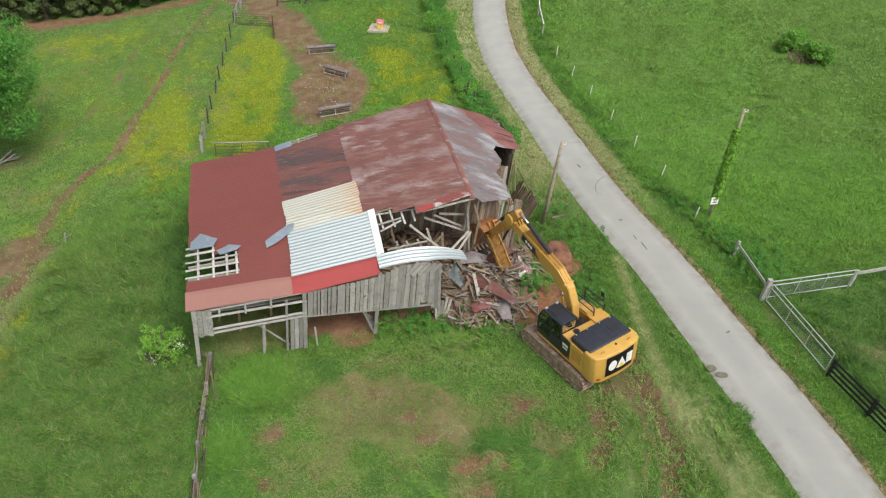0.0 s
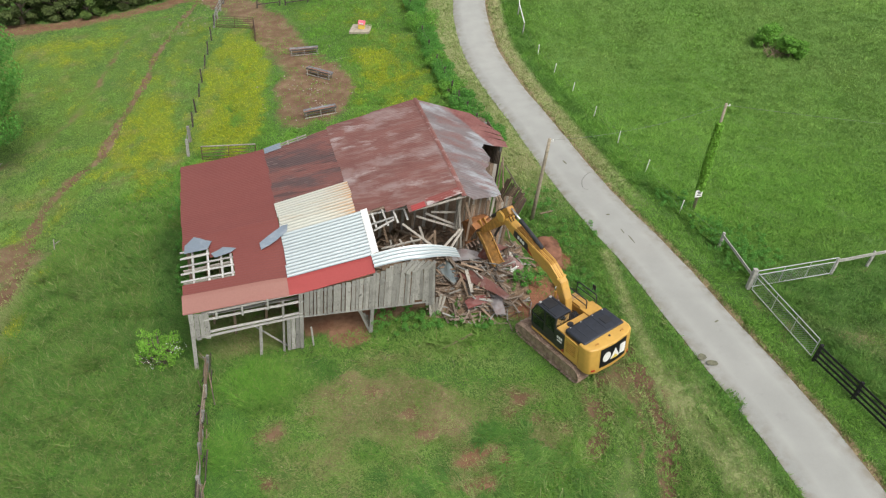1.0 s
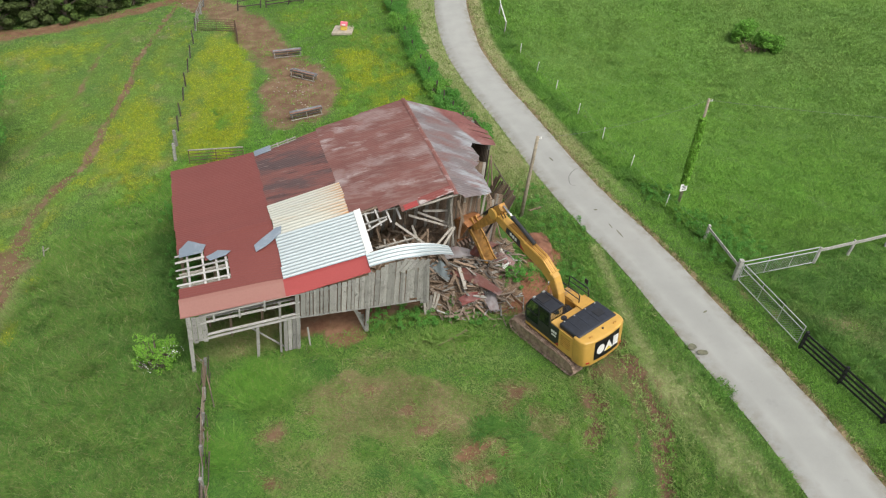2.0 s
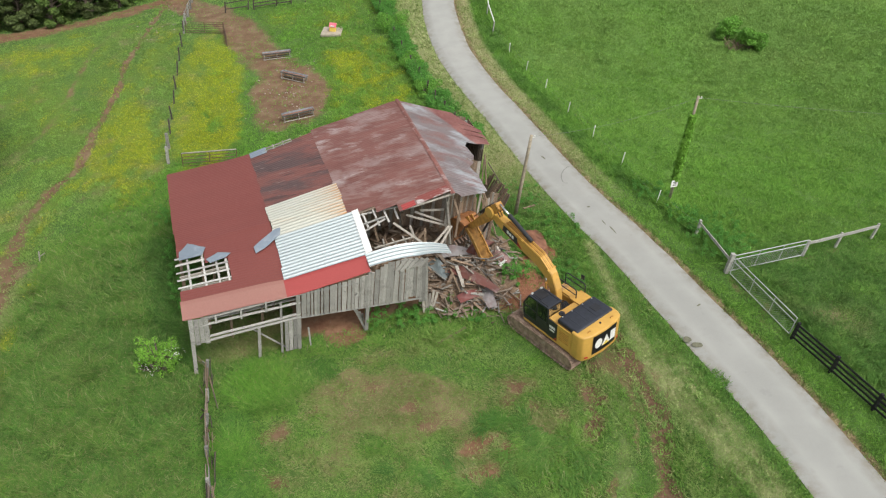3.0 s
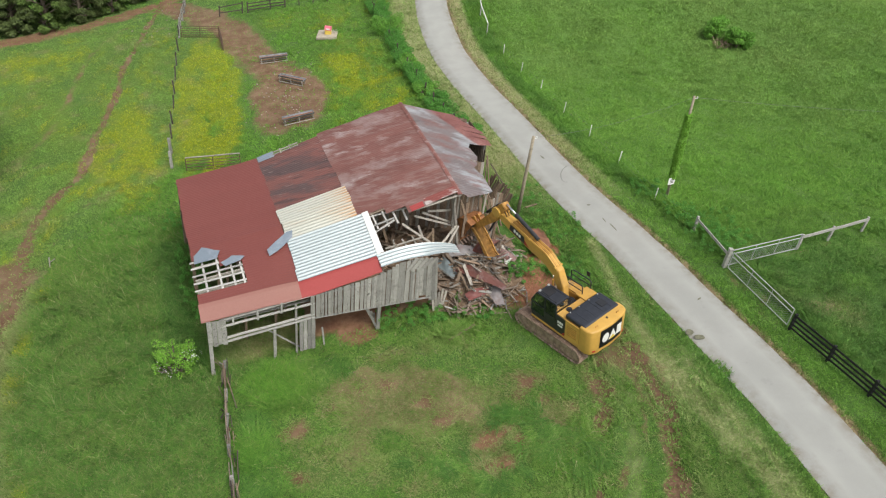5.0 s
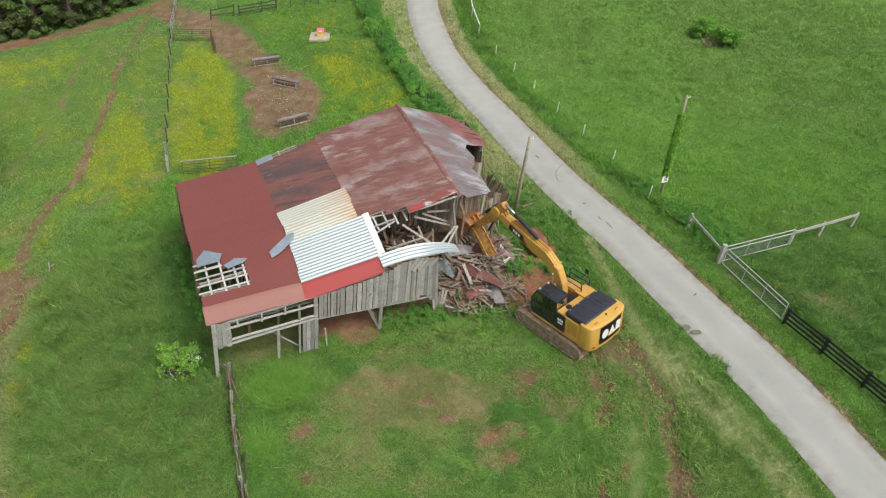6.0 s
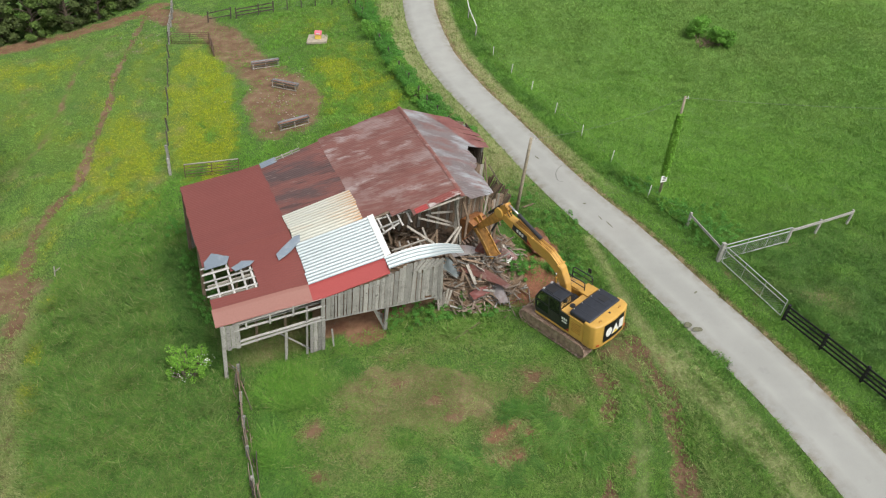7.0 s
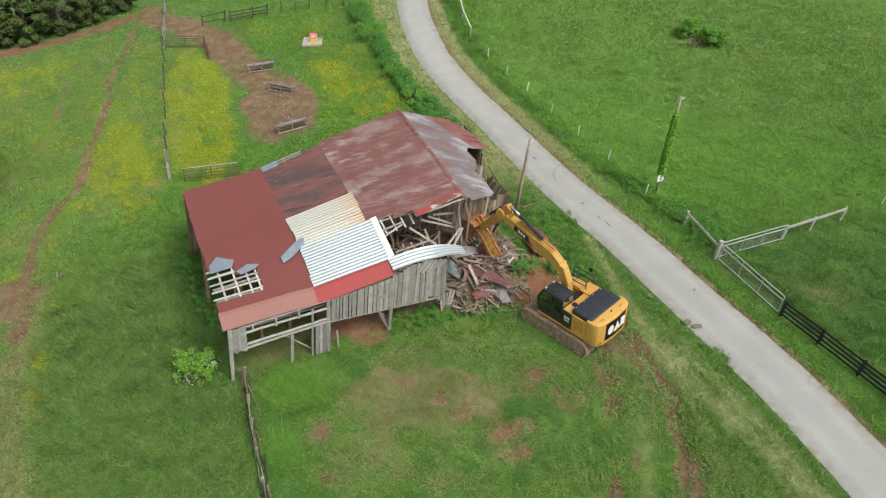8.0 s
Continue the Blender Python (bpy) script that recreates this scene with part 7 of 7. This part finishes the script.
for k, (x, y, n, s, h, m_, lab) in enumerate(((0.3, 32.9, 9, 0.9, 0.7, "leaf", "fresh green weeds under the barn wall"), (2.2, 33.1, 7, 0.8, 0.6, "leaf", "fresh green weeds under the barn wall"), (8.7, 36.3, 9, 0.9, 0.8, "leaf", "green saplings beside the rubble"), (8.45, 35.2, 9, 0.5, 1.2, "leaf", "upright green sapling beside the rubble"), (11.9, 35.2, 8, 0.9, 0.5, "leaf", "low green weeds beside the excavator"), (12.4, 40.0, 10, 1.2, 0.6, "leaf", "green weeds at the foot of the bank"), (10.4, 44.0, 10, 1.2, 0.7, "leaf", "green weeds behind the barn"), (-12.0, 35.0, 8, 0.6, 1.0, "leaf", "dark creeper along the barn's end"), (-13.3, 39.0, 8, 0.6, 0.9, "leaf", "dark creeper along the barn's end"), (-15.6, 46.0, 8, 0.9, 0.8, "leaf", "green weeds behind the barn"), (21.9, 40.2, 10, 0.9, 0.5, "leaf", "tall rank weeds at the pole's foot"), (22.7, 38.6, 10, 0.9, 0.5, "leaf", "tall rank weeds by the fence"), (-8.8, 19.4, 7, 0.6, 0.7, "leaf_light", "pale green weeds against the fence"), (22.4, 36.4, 12, 1.0, 0.6, "leaf", "tall rank weeds by the gate post"), (23.9, 38.2, 12, 1.3, 0.6, "leaf", "tall rank weeds by the gate post"), (24.2, 36.0, 12, 1.1, 0.5, "leaf", "tall rank weeds by the gate post"), (-12.9, 36.8, 10, 0.7, 1.1, "leaf", "dark creeper along the barn's end"), (-13.9, 41.4, 10, 0.7, 1.0, "leaf", "dark creeper along the barn's end"), (20.6, 43.6, 10, 0.9, 0.4, "leaf", "rank weeds along the wire fence"), (5.4, 33.2, 9, 1.0, 0.5, "leaf", "fresh green weeds under the barn wall"))):
    shrub("weeds", x, y, clumps(400 + k, n * 4, s * 1.4, s * 1.4, h * 1.1, 0.18), 2000, 0.045, m_, 500 + k, lab, False)
mound = thing("earth_mound", Matrix.Translation(gp(10.9, 38.4)), "small heap of bare red earth", "mound")
bm = bmesh.new()
bmesh.ops.create_icosphere(bm, subdivisions=4, radius=1.0)
for vtx in bm.verts:
    vtx.co *= 1 + 0.45 * noise.noise(vtx.co * 1.4) + 0.16 * noise.noise(vtx.co * 5.0)
    vtx.co = Vector((vtx.co.x * 0.95, vtx.co.y * 1.5, max(-0.2, vtx.co.z * 0.50)))
part("soil", bm, "red_earth", mound, "", True)
# cut timber at the foot of the tree
logs = thing("timber_pile", Matrix.Translation(gp(-36.0, 56.0)), "few pale old boards under the tree", "boards")
b0 = Vector(logs.matrix_world.translation)
for k in range(6):
    x, y = -36.3 + 0.3 * k, 55.4 + 0.2 * k
    plank(logs, "board", gp(x, y, 0.1 + 0.05 * k) - b0, gp(x + 0.8, y + 2.2 - 0.5 * k, 0.3 + 0.3 * (k % 2)) - b0, 0.2, 0.05, "pale_wood")
st = thing("stick", Matrix.Translation(gp(-24.1, 42.5)), "pale bare stick standing by the track", "stick")
plank(st, "stem", (0, 0, -0.1), (0.1, 0.05, 0.9), 0.07, 0.06, "pale_wood", (0, 1, 0))
plank(st, "branch", (0.05, 0, 0.45), (0.45, 0.1, 0.75), 0.05, 0.04, "pale_wood", (0, 1, 0))

# stains and tufts on the lane
for k, (x, y, a, b, turn, mt) in enumerate(((17.95, 28.35, 0.26, 0.22, 20, "stain"), (18.35, 27.85, 0.36, 0.20, -15, "stain"), (16.45, 39.2, 0.05, 0.5, 15, "stain"), (16.05, 40.1, 0.04, 0.3, 12, "stain"), (15.45, 42.1, 0.14, 0.08, 0, "stain"), (13.55, 49.3, 0.07, 0.3, 20, "stain"), (19.6, 31.0, 0.16, 0.06, 30, "stain"))):
    bm = bmesh.new()
    ring = []
    for i in range(14):
        t = i / 14 * math.tau
        w = 1 + 0.3 * noise.noise(Vector((math.cos(t) * 1.5 + k * 3, math.sin(t) * 1.5, 0)))
        px, py = a * w * math.cos(t), b * w * math.sin(t)
        ring.append((px * math.cos(radians(turn)) - py * math.sin(radians(turn)), px * math.sin(radians(turn)) + py * math.cos(radians(turn))))
    bm.faces.new([bm.verts.new((px, py, float(gz(x + px, y + py) - gz(x, y)))) for px, py in ring])
    me = bpy.data.meshes.new("road_stain")
    bm.to_mesh(me)
    bm.free()
    me.materials.append(M[mt])
    ob = new("road_stain", me)
    ob.location = gp(x, y, 0.088)
    tagged(ob, "dark dried stain on the asphalt lane", "stain", "stains on the lane")

# a curved skid mark where a wheel has turned
bm = bmesh.new()
arc = [(15.38, 47.77), (15.12, 47.62), (14.75, 47.22), (14.43, 46.63), (14.32, 46.11), (14.3, 45.63), (14.42, 45.38), (14.68, 45.35)]
pts = [gp(x, y, 0.09) for x, y in arc]
rows = []
for i, p in enumerate(pts):
    d = (pts[min(i + 1, 7)] - pts[max(i - 1, 0)]).normalized()
    s = Vector((d.y, -d.x, 0)) * 0.035 * (0.5 + 0.5 * math.sin(math.pi * (i + 0.5) / 8))
    rows.append([bm.verts.new(p - s - pts[0]), bm.verts.new(p + s - pts[0])])
for a, b in zip(rows, rows[1:]):
    bm.faces.new((a[0], a[1], b[1], b[0]))
me = bpy.data.meshes.new("skid_mark")
bm.to_mesh(me)
bm.free()
me.materials.append(M["skid"])
ob = new("skid_mark", me)
ob.location = pts[0]
tagged(ob, "thin curved dark tyre mark on the lane", "tyre mark")
stray = thing("loose_board", Matrix.Translation(gp(10.7, 42.6)), "short brown board lying at the foot of the pole", "board")
plank(stray, "board", (0, 0, 0.12), (1.3, 0.55, 0.22), 0.16, 0.04, "brown_wood")

# bleached twigs on the trodden yard
tw = random.Random(5)
bmt = bmesh.new()
for k in range(70):
    x, y = tw.gauss(-2.0, 3.0), tw.gauss(29.5, 1.8)
    if k > 40:
        x, y = tw.gauss(8.5, 1.6), tw.gauss(33.0, 1.2)
    a, L = tw.uniform(0, math.tau), tw.uniform(0.15, 0.7)
    p = gp(x, y, 0.10)
    q = gp(x + L * math.cos(a), y + L * math.sin(a), 0.12)
    tube(bmt, [p, (p + q) / 2 + Vector((tw.uniform(-0.05, 0.05), tw.uniform(-0.05, 0.05), 0.03)), q], 0.009, 4)
me = bpy.data.meshes.new("twigs")
bmt.to_mesh(me)
bmt.free()
me.materials.append(M["old_wood"])
tagged(new("twigs", me), "bleached twigs scattered over the trodden grass", "twigs", kind="stuff")

# pale stones strewn over the bare paddock
r = np.random.default_rng(77)
sv, sf = [], []
for k in range(280):
    if k < 200:
        x, y = -8.0 + r.normal() * 2.6, 67 + r.normal() * 5.0
    else:
        x, y = -24.5 + r.normal() * 2.0, 88 + r.normal() * 5
    s = 0.025 + 0.07 * r.random() ** 2
    bm = bmesh.new()
    bmesh.ops.create_icosphere(bm, subdivisions=1, radius=s)
    o = len(sv)
    bm.verts.index_update()
    z = float(gz(x, y)) + 0.02
    sv += [(x + q.co.x * (1 + 0.6 * r.random()), y + q.co.y * (1 + 0.6 * r.random()), z + q.co.z * 0.6) for q in bm.verts]
    sf += [[o + q.index for q in f.verts] for f in bm.faces]
    bm.free()
tagged(new("stones", from_arrays("stones", np.array(sv), np.array(sf), "stone")), "pale stones strewn over bare red earth", "stones", kind="stuff")

# ---------------- grass and flowers ----------------


def spread(n, seed, power=2.1):
    """Places in the meadow, thinning with the distance."""
    r = np.random.default_rng(seed)
    out = []
    have = 0
    while have < n:
        y = 15 + 88 * r.random(n * 2)
        x = -62 + 150 * r.random(n * 2)
        keep = (x > -26 - (y - 20) * 0.34) & (x < 32 + (y - 20) * 0.75)
        d = np.sqrt((y + 2) ** 2 + 29.0 ** 2 + (x * 0.6) ** 2)
        keep &= r.random(n * 2) < np.minimum(1, (38 / d) ** power)
        out.append(np.stack([x[keep], y[keep], d[keep]], -1))
        have += keep.sum()
    return np.concatenate(out)[:n], r


def blades(n, seed, per=3, thatch=False):
    if thatch:
        r = np.random.default_rng(seed)
        x, y = -10 + 27 * r.random(n), 15 + 18.5 * r.random(n)
        d = np.sqrt((y + 2) ** 2 + 29.0 ** 2 + (x * 0.6) ** 2)
    else:
        P, r = spread(n, seed)
        x, y, d = P.T
    dirt, dry, yel, tall, rd = masks(x, y)
    u, v = barn_uv(x, y)
    brk = 0.55 * rough_swell(x, y, 1.6, 51) + 0.45 * rough_swell(x, y, 0.5, 61)
    keep = ((dirt + brk < 1.0 - 0.08 * r.random(n)) | (r.random(n) < np.where(y < 33, 0.42, 0.22) * np.clip(1.25 - dirt, 0, 1))) & ((rd > ROAD_HALF + 0.12) | (blob(x, y, 18.45, 25.2, 0.75, 0.95) + 0.5 * brk < 1.05)) & ~((u > -10.3) & (u < 5.5) & (v > -2.4) & (v < 11))
    keep &= np.hypot(x - 10.85, y - 30.65) > 1.2
    if thatch:
        keep = (r.random(n) < np.clip(1.5 * dry + 0.7 * dirt + 0.9 * (brk - 0.5) - 0.25, 0.03, 0.9)) & (dirt + 0.3 * brk < 0.72) & (rd > ROAD_HALF + 0.1) & ~((u > -10.3) & (u < 5.5) & (v > -2.4) & (v < 11))
    x, y, d, dry, tall, brk, dirt, yel = (np.repeat(a[keep], per) for a in (x, y, d, dry, tall, brk, dirt, yel))
    n = len(x)
    x, y = x + r.normal(size=n) * 0.09, y + r.normal(size=n) * 0.09
    clump = np.clip(0.5 + 1.7 * (0.5 * rough_swell(x, y, 1.4, 71) + 0.5 * rough_swell(x, y, 0.55, 75) - 0.5), 0, 1)
    pale = mown(x, y)
    h = (0.06 + 0.34 * tall * (0.25 + 1.15 * clump)) * (0.6 + 0.8 * r.random(n)) * (d / 38) ** 0.3 * (1 - 0.5 * np.clip(dirt, 0, 1))
    th = rough_swell(x, y, 1.5, 81) * 9.0 + r.normal(size=n) * 1.7
    lean = h * (0.7 + 1.1 * clump) * (0.6 + 0.7 * r.random(n))
    if thatch:
        h, lean, th = 0.06 + 0.12 * r.random(n), 0.12 + 0.40 * r.random(n), rough_swell(x, y, 2.6, 221) * 9.0 + r.normal(size=n) * 0.8
        dry = 0.25 + 0.7 * r.random(n)
    w = (0.014 + 0.026 * r.random(n)) * (d / 38) ** 0.7
    ph = r.random(n) * math.tau
    z = gz(x, y) - 0.06 + 0.07 * (blob(x, y, 18.45, 25.2, 1.0, 1.2) < 1)
    base = np.stack([x, y, z], -1)
    side = np.stack([np.cos(ph) * w, np.sin(ph) * w, np.zeros(n)], -1)
    tip = base + np.stack([np.cos(th) * lean, np.sin(th) * lean, h + 0.05], -1)
    V = np.stack([base - side, base + side, tip], 1).reshape(-1, 3)
    dr = np.clip((dry + 0.6 * brk - 0.55) * 1.6, 0, 1) * (r.random(n) < 0.85)
    big = rough_swell(x, y, 2.2, 91)
    ye = np.clip((yel - 0.42 + 2.5 * (brk - 0.5) + 1.1 * (big - 0.5)) * 1.25, 0, 0.95) * (yel > 0.1)
    road_x = np.interp(y, [p[1] for p in ROAD], [p[0] for p in ROAD])
    seed_head = (r.random(n) < 0.17 * soft(x, -11, -8) * soft(y, 46, 54) + np.where(x > road_x, 0.02, 0.05)) & (tall > 0.3)
    dr = np.where(seed_head, np.maximum(dr, 0.35 + 0.4 * r.random(n)), dr)
    u_, v_ = barn_uv(x, y)
    lush = np.clip((x - road_x - 1.9) / 1.0, 0, 1) * np.clip(0.40 + 0.75 * rough_swell(x, y, 9.0, 121), 0, 1.0) * np.clip(1.0 - (x - road_x - 14) / 80, 0.65, 1) * np.clip(0.30 + (y - 30) / 18, 0.25, 1)
    rank = 0.8 * np.clip((x - road_x - 3.2) / 1.5, 0, 1) * soft(y, 33, 42) * np.clip(1.8 * rough_swell(x, y, 2.2, 291) - 0.2, 0, 1)
    for cx, cy in RANK:
        rank = np.maximum(rank, 0.55 * soft(blob(x, y, cx, cy, 1.8, 0.7, 12), 0.1, 1.4) * np.clip(2.6 * brk - 0.7, 0, 1))
    wave = rough_swell(0.55 * x + 0.25 * y, 1.3 * y - 0.3 * x, 3.2, 321)
    rank = np.maximum(rank, 0.34 * np.clip((x - road_x - 3.2) / 3, 0, 1) * np.clip(2.6 * wave - 1.15, 0, 1) * np.clip(0.4 + brk, 0, 1))
    rank = np.maximum(rank, (0.20 + 0.9 * (brk - 0.5)) * (1 - grazed(x, y)) * soft(x, -10.5, -9.5) * soft(y, 50, 58))
    rank = np.maximum(rank, 0.8 * soft(np.abs(x - road_x - 4.6), 0.4, 1.5) * (y > 34) * np.clip(2.2 * rough_swell(x, y, 1.5, 301) - 0.6, 0, 1))
    rank = np.maximum(rank, 0.75 * soft(np.abs(u_ + 17.6), 0.5, 2.0) * (v_ > -2) * (v_ < 12))
    yard = soft(blob(x, y, 5.5, 25.0, 13.5, 8.5, 0), 0.6, 1.1) * (x < road_x - 2)
    lush = np.maximum(lush, yard * np.clip(1.5 * rough_swell(x, y, 2.6, 161) - 0.25, 0, 0.8))
    pale = np.maximum(pale, yard * np.clip(1.4 * rough_swell(x * 0.5 + 0.2 * y, y * 1.9, 1.2, 171) - 0.38, 0, 0.7))
    comb = rough_swell((x - np.interp(y, [p[1] for p in RUT_R[::-1]], [p[0] for p in RUT_R[::-1]])) * 2.4, y * 0.25, 1.0, 261)
    pale = np.maximum(pale, soft(blob(x, y, 13.5, 23.0, 4.2, 9.0, 0), 0.6, 1.15) * np.clip(2.6 * comb - 1.0, 0, 0.8) * (x < road_x - 2))
    far = np.clip((x - road_x - 4) / 4, 0, 1) * np.clip((y - 45) / 25, 0, 1)
    pale = np.maximum(pale, far * np.clip(0.6 * rough_swell(x, y, 7.0, 181), 0, 0.45))
    lush = np.where((x > road_x) & (np.abs(x - road_x - 3.0) < 1.2), np.maximum(lush, 0.65), lush)
    emerald = 0.75 * soft(blob(x, y, -7.6, 24.6, 2.0, 5.2, -8), 0.5, 1.2) * np.clip(2.4 * brk - 0.55, 0, 1)
    lush = np.maximum(lush, emerald)
    lush = np.maximum(lush, 0.85 * soft(blob(x, y, -7.2, 28.3, 2.7, 2.0, 10), 0.5, 1.2) * np.clip(2.2 * brk - 0.35, 0, 1))
    lush = np.maximum(lush, 0.5 * soft(blob(x, y, -5, 72, 14, 20), 0.7, 1.15) * np.clip(0.5 + brk, 0, 1))
    for cx, cy, rx, ry in ((-1.8, 22.3, 2.2, 0.9), (2.4, 21.0, 1.5, 0.7), (9.4, 21.8, 1.4, 0.9), (11.7, 19.0, 1.0, 1.6), (6.0, 23.7, 1.0, 0.7), (4.5, 30.5, 4.0, 1.3)):
        lush = np.maximum(lush, 0.85 * soft(blob(x, y, cx, cy, rx, ry), 0.4, 1.4) * np.clip(0.35 + brk, 0, 1))
    thin = 0.45 * np.clip(1.8 * rough_swell(x, y, 1.8, 201) - 0.62, 0, 1)
    west = soft(52 - y, 0, 14) * (x < 5) * np.clip(1.0 * rough_swell(x, y, 4.0, 211), 0, 0.7)
    lush = np.maximum(lush, np.maximum(np.where((x < -9) & (y < 50), 0.15, 1.1) * thin, 1.3 * west))
    pale = np.maximum(pale, 0.3 * thin * (1 - emerald))
    pale = np.maximum(pale, 0.55 * soft(away(x, y, TRACK_A), 0.8, 2.6) * soft(y, 40, 48) * (0.5 + 0.7 * brk))
    pale = np.maximum(pale, grazed(x, y) * (x < -17) * (0.20 + 0.28 * rough_swell(x, y, 3.0, 311)))
    attrs = {"dry": dr, "yel": ye, "lush": lush, "rank": rank, "pale": np.clip(pale * (0.6 + 0.5 * r.random(n)), 0, 1)}
    return V, np.arange(3 * n).reshape(n, 3), {k: np.repeat(a, 3) for k, a in attrs.items()}


V, F, AT = blades(610000, 901)
grass = new("grass", from_arrays("grass", V, F, "grass", AT))
V, F, AT = blades(190000, 907, 2, True)
tagged(new("dead_grass", from_arrays("dead_grass", V, F, "grass", AT)), "flattened dead straw on trodden ground", "dead grass", kind="stuff")
tagged(grass, "long windblown green meadow grass with dry stalks", "grass", kind="stuff")


def tussocks(places, seed):
    """Long grass that lies over in swathes: bent blades in clumps. Places: x, y, half sizes, clumps, way they lie, rankness, how bleached."""
    r = np.random.default_rng(seed)
    V, F, lush, rank, dry, pale = [], [], [], [], [], []
    for x, y, rx, ry, n, way, dark, bleach in places:
        a, k = r.random(n) * math.tau, np.sqrt(r.random(n))
        cx, cy = x + rx * k * np.cos(a), y + ry * k * np.sin(a)
        for px, py in zip(cx, cy):
            m_ = 48
            th = math.radians(way) + r.normal() * 0.7 + r.normal(size=m_) * 0.5
            ln = (0.45 + 0.55 * r.random(m_)) * (0.7 + 0.5 * r.random())
            bx, by = px + r.normal(size=m_) * 0.24, py + r.normal(size=m_) * 0.24
            bz = gz(bx, by) - 0.03
            w = 0.012 + 0.014 * r.random(m_)
            rise = 0.10 + 0.20 * r.random(m_)
            c, q = np.cos(th), np.sin(th)
            base, ax, sd = np.stack([bx, by, bz], -1), np.stack([c, q, 0 * c], -1), np.stack([-q, c, 0 * c], -1)
            up = np.array([0.0, 0.0, 1.0])
            mid = base + ax * (0.40 * ln)[:, None] + up * rise[:, None]
            end = base + ax * ln[:, None] + up * (0.55 * rise)[:, None]
            o = 5 * (len(V) * m_)
            V.append(np.stack([base - sd * w[:, None], base + sd * w[:, None], mid - sd * w[:, None], mid + sd * w[:, None], end], 1).reshape(-1, 3))
            i = o + 5 * np.arange(m_)
            F.append(np.concatenate([np.stack([i, i + 1, i + 3], -1), np.stack([i, i + 3, i + 2], -1), np.stack([i + 2, i + 3, i + 4], -1)]))
            lush.append(np.repeat(0.35 * r.random(m_), 5))
            pale.append(np.repeat(bleach * r.random(m_), 5))
            rank.append(np.full(5 * m_, np.clip(dark + 0.3 * r.normal(), 0, 1.0)))
            dry.append(np.repeat(np.where(r.random(m_) < 0.05, 0.7, 0.0), 5))
    return np.concatenate(V), np.concatenate(F), {"lush": np.concatenate(lush), "rank": np.concatenate(rank), "dry": np.concatenate(dry), "pale": np.concatenate(pale)}


V, F, AT = tussocks(((-6.6, 29.0, 2.5, 1.5, 46, -70, 0.2, 0.5), (-8.3, 27.0, 0.9, 1.8, 24, -60, 0.7, 0.1), (-7.9, 23.4, 1.0, 2.8, 32, -110, 0.75, 0.15),
                     (-4.2, 29.3, 1.1, 0.8, 12, -40, 0.8, 0), (8.0, 22.4, 1.8, 1.1, 26, -140, 0.5, 0.3), (9.6, 21.1, 1.1, 1.4, 18, -60, 0.6, 0.2),
                     (5.0, 20.3, 1.5, 0.7, 10, 170, 0.6, 0.3), (6.2, 24.3, 1.5, 0.6, 9, 180, 0.7, 0), (1.6, 21.6, 2.0, 0.7, 12, 160, 0.5, 0.3)), 931)
tagged(new("tussocks", from_arrays("tussocks", V, F, "grass", AT)), "long lush green grass lying over in swathes", "long grass", kind="stuff")


def flowers(n, seed):
    P, r = spread(n, seed, 0.6)
    x, y, d = P.T
    dirt, dry, yel, tall, rd = masks(x, y)
    brk = 0.55 * rough_swell(x, y, 1.6, 51) + 0.45 * rough_swell(x, y, 0.5, 61)
    big = rough_swell(x, y, 2.2, 91)
    keep = (r.random(n) < np.clip((yel - 0.50 + 2.5 * (brk - 0.5) + 1.1 * (big - 0.5)) * 1.2, 0, 1)) & (dirt < 0.3) & (yel > 0.15)
    x, y, d = x[keep], y[keep], d[keep]
    n = len(x)
    z = gz(x, y) + 0.18 + 0.22 * r.random(n)
    s = (0.016 + 0.026 * r.random(n))[:, None]
    a = np.stack([np.ones(n), r.normal(size=n) * 0.6, r.normal(size=n) * 0.35], -1)
    a /= np.linalg.norm(a, axis=1)[:, None]
    b = np.stack([-a[:, 1], a[:, 0], r.normal(size=n) * 0.35], -1)
    p = np.stack([x, y, z], -1)
    V = np.stack([p - a * s, p - b * s, p + a * s, p + b * s], 1).reshape(-1, 3)
    return V, np.arange(4 * n).reshape(n, 4)


V, F = flowers(380000, 903)
tagged(new("buttercups", from_arrays("buttercups", V, F, "buttercup")), "dense yellow buttercups in the meadow grass", "flowers", kind="stuff")
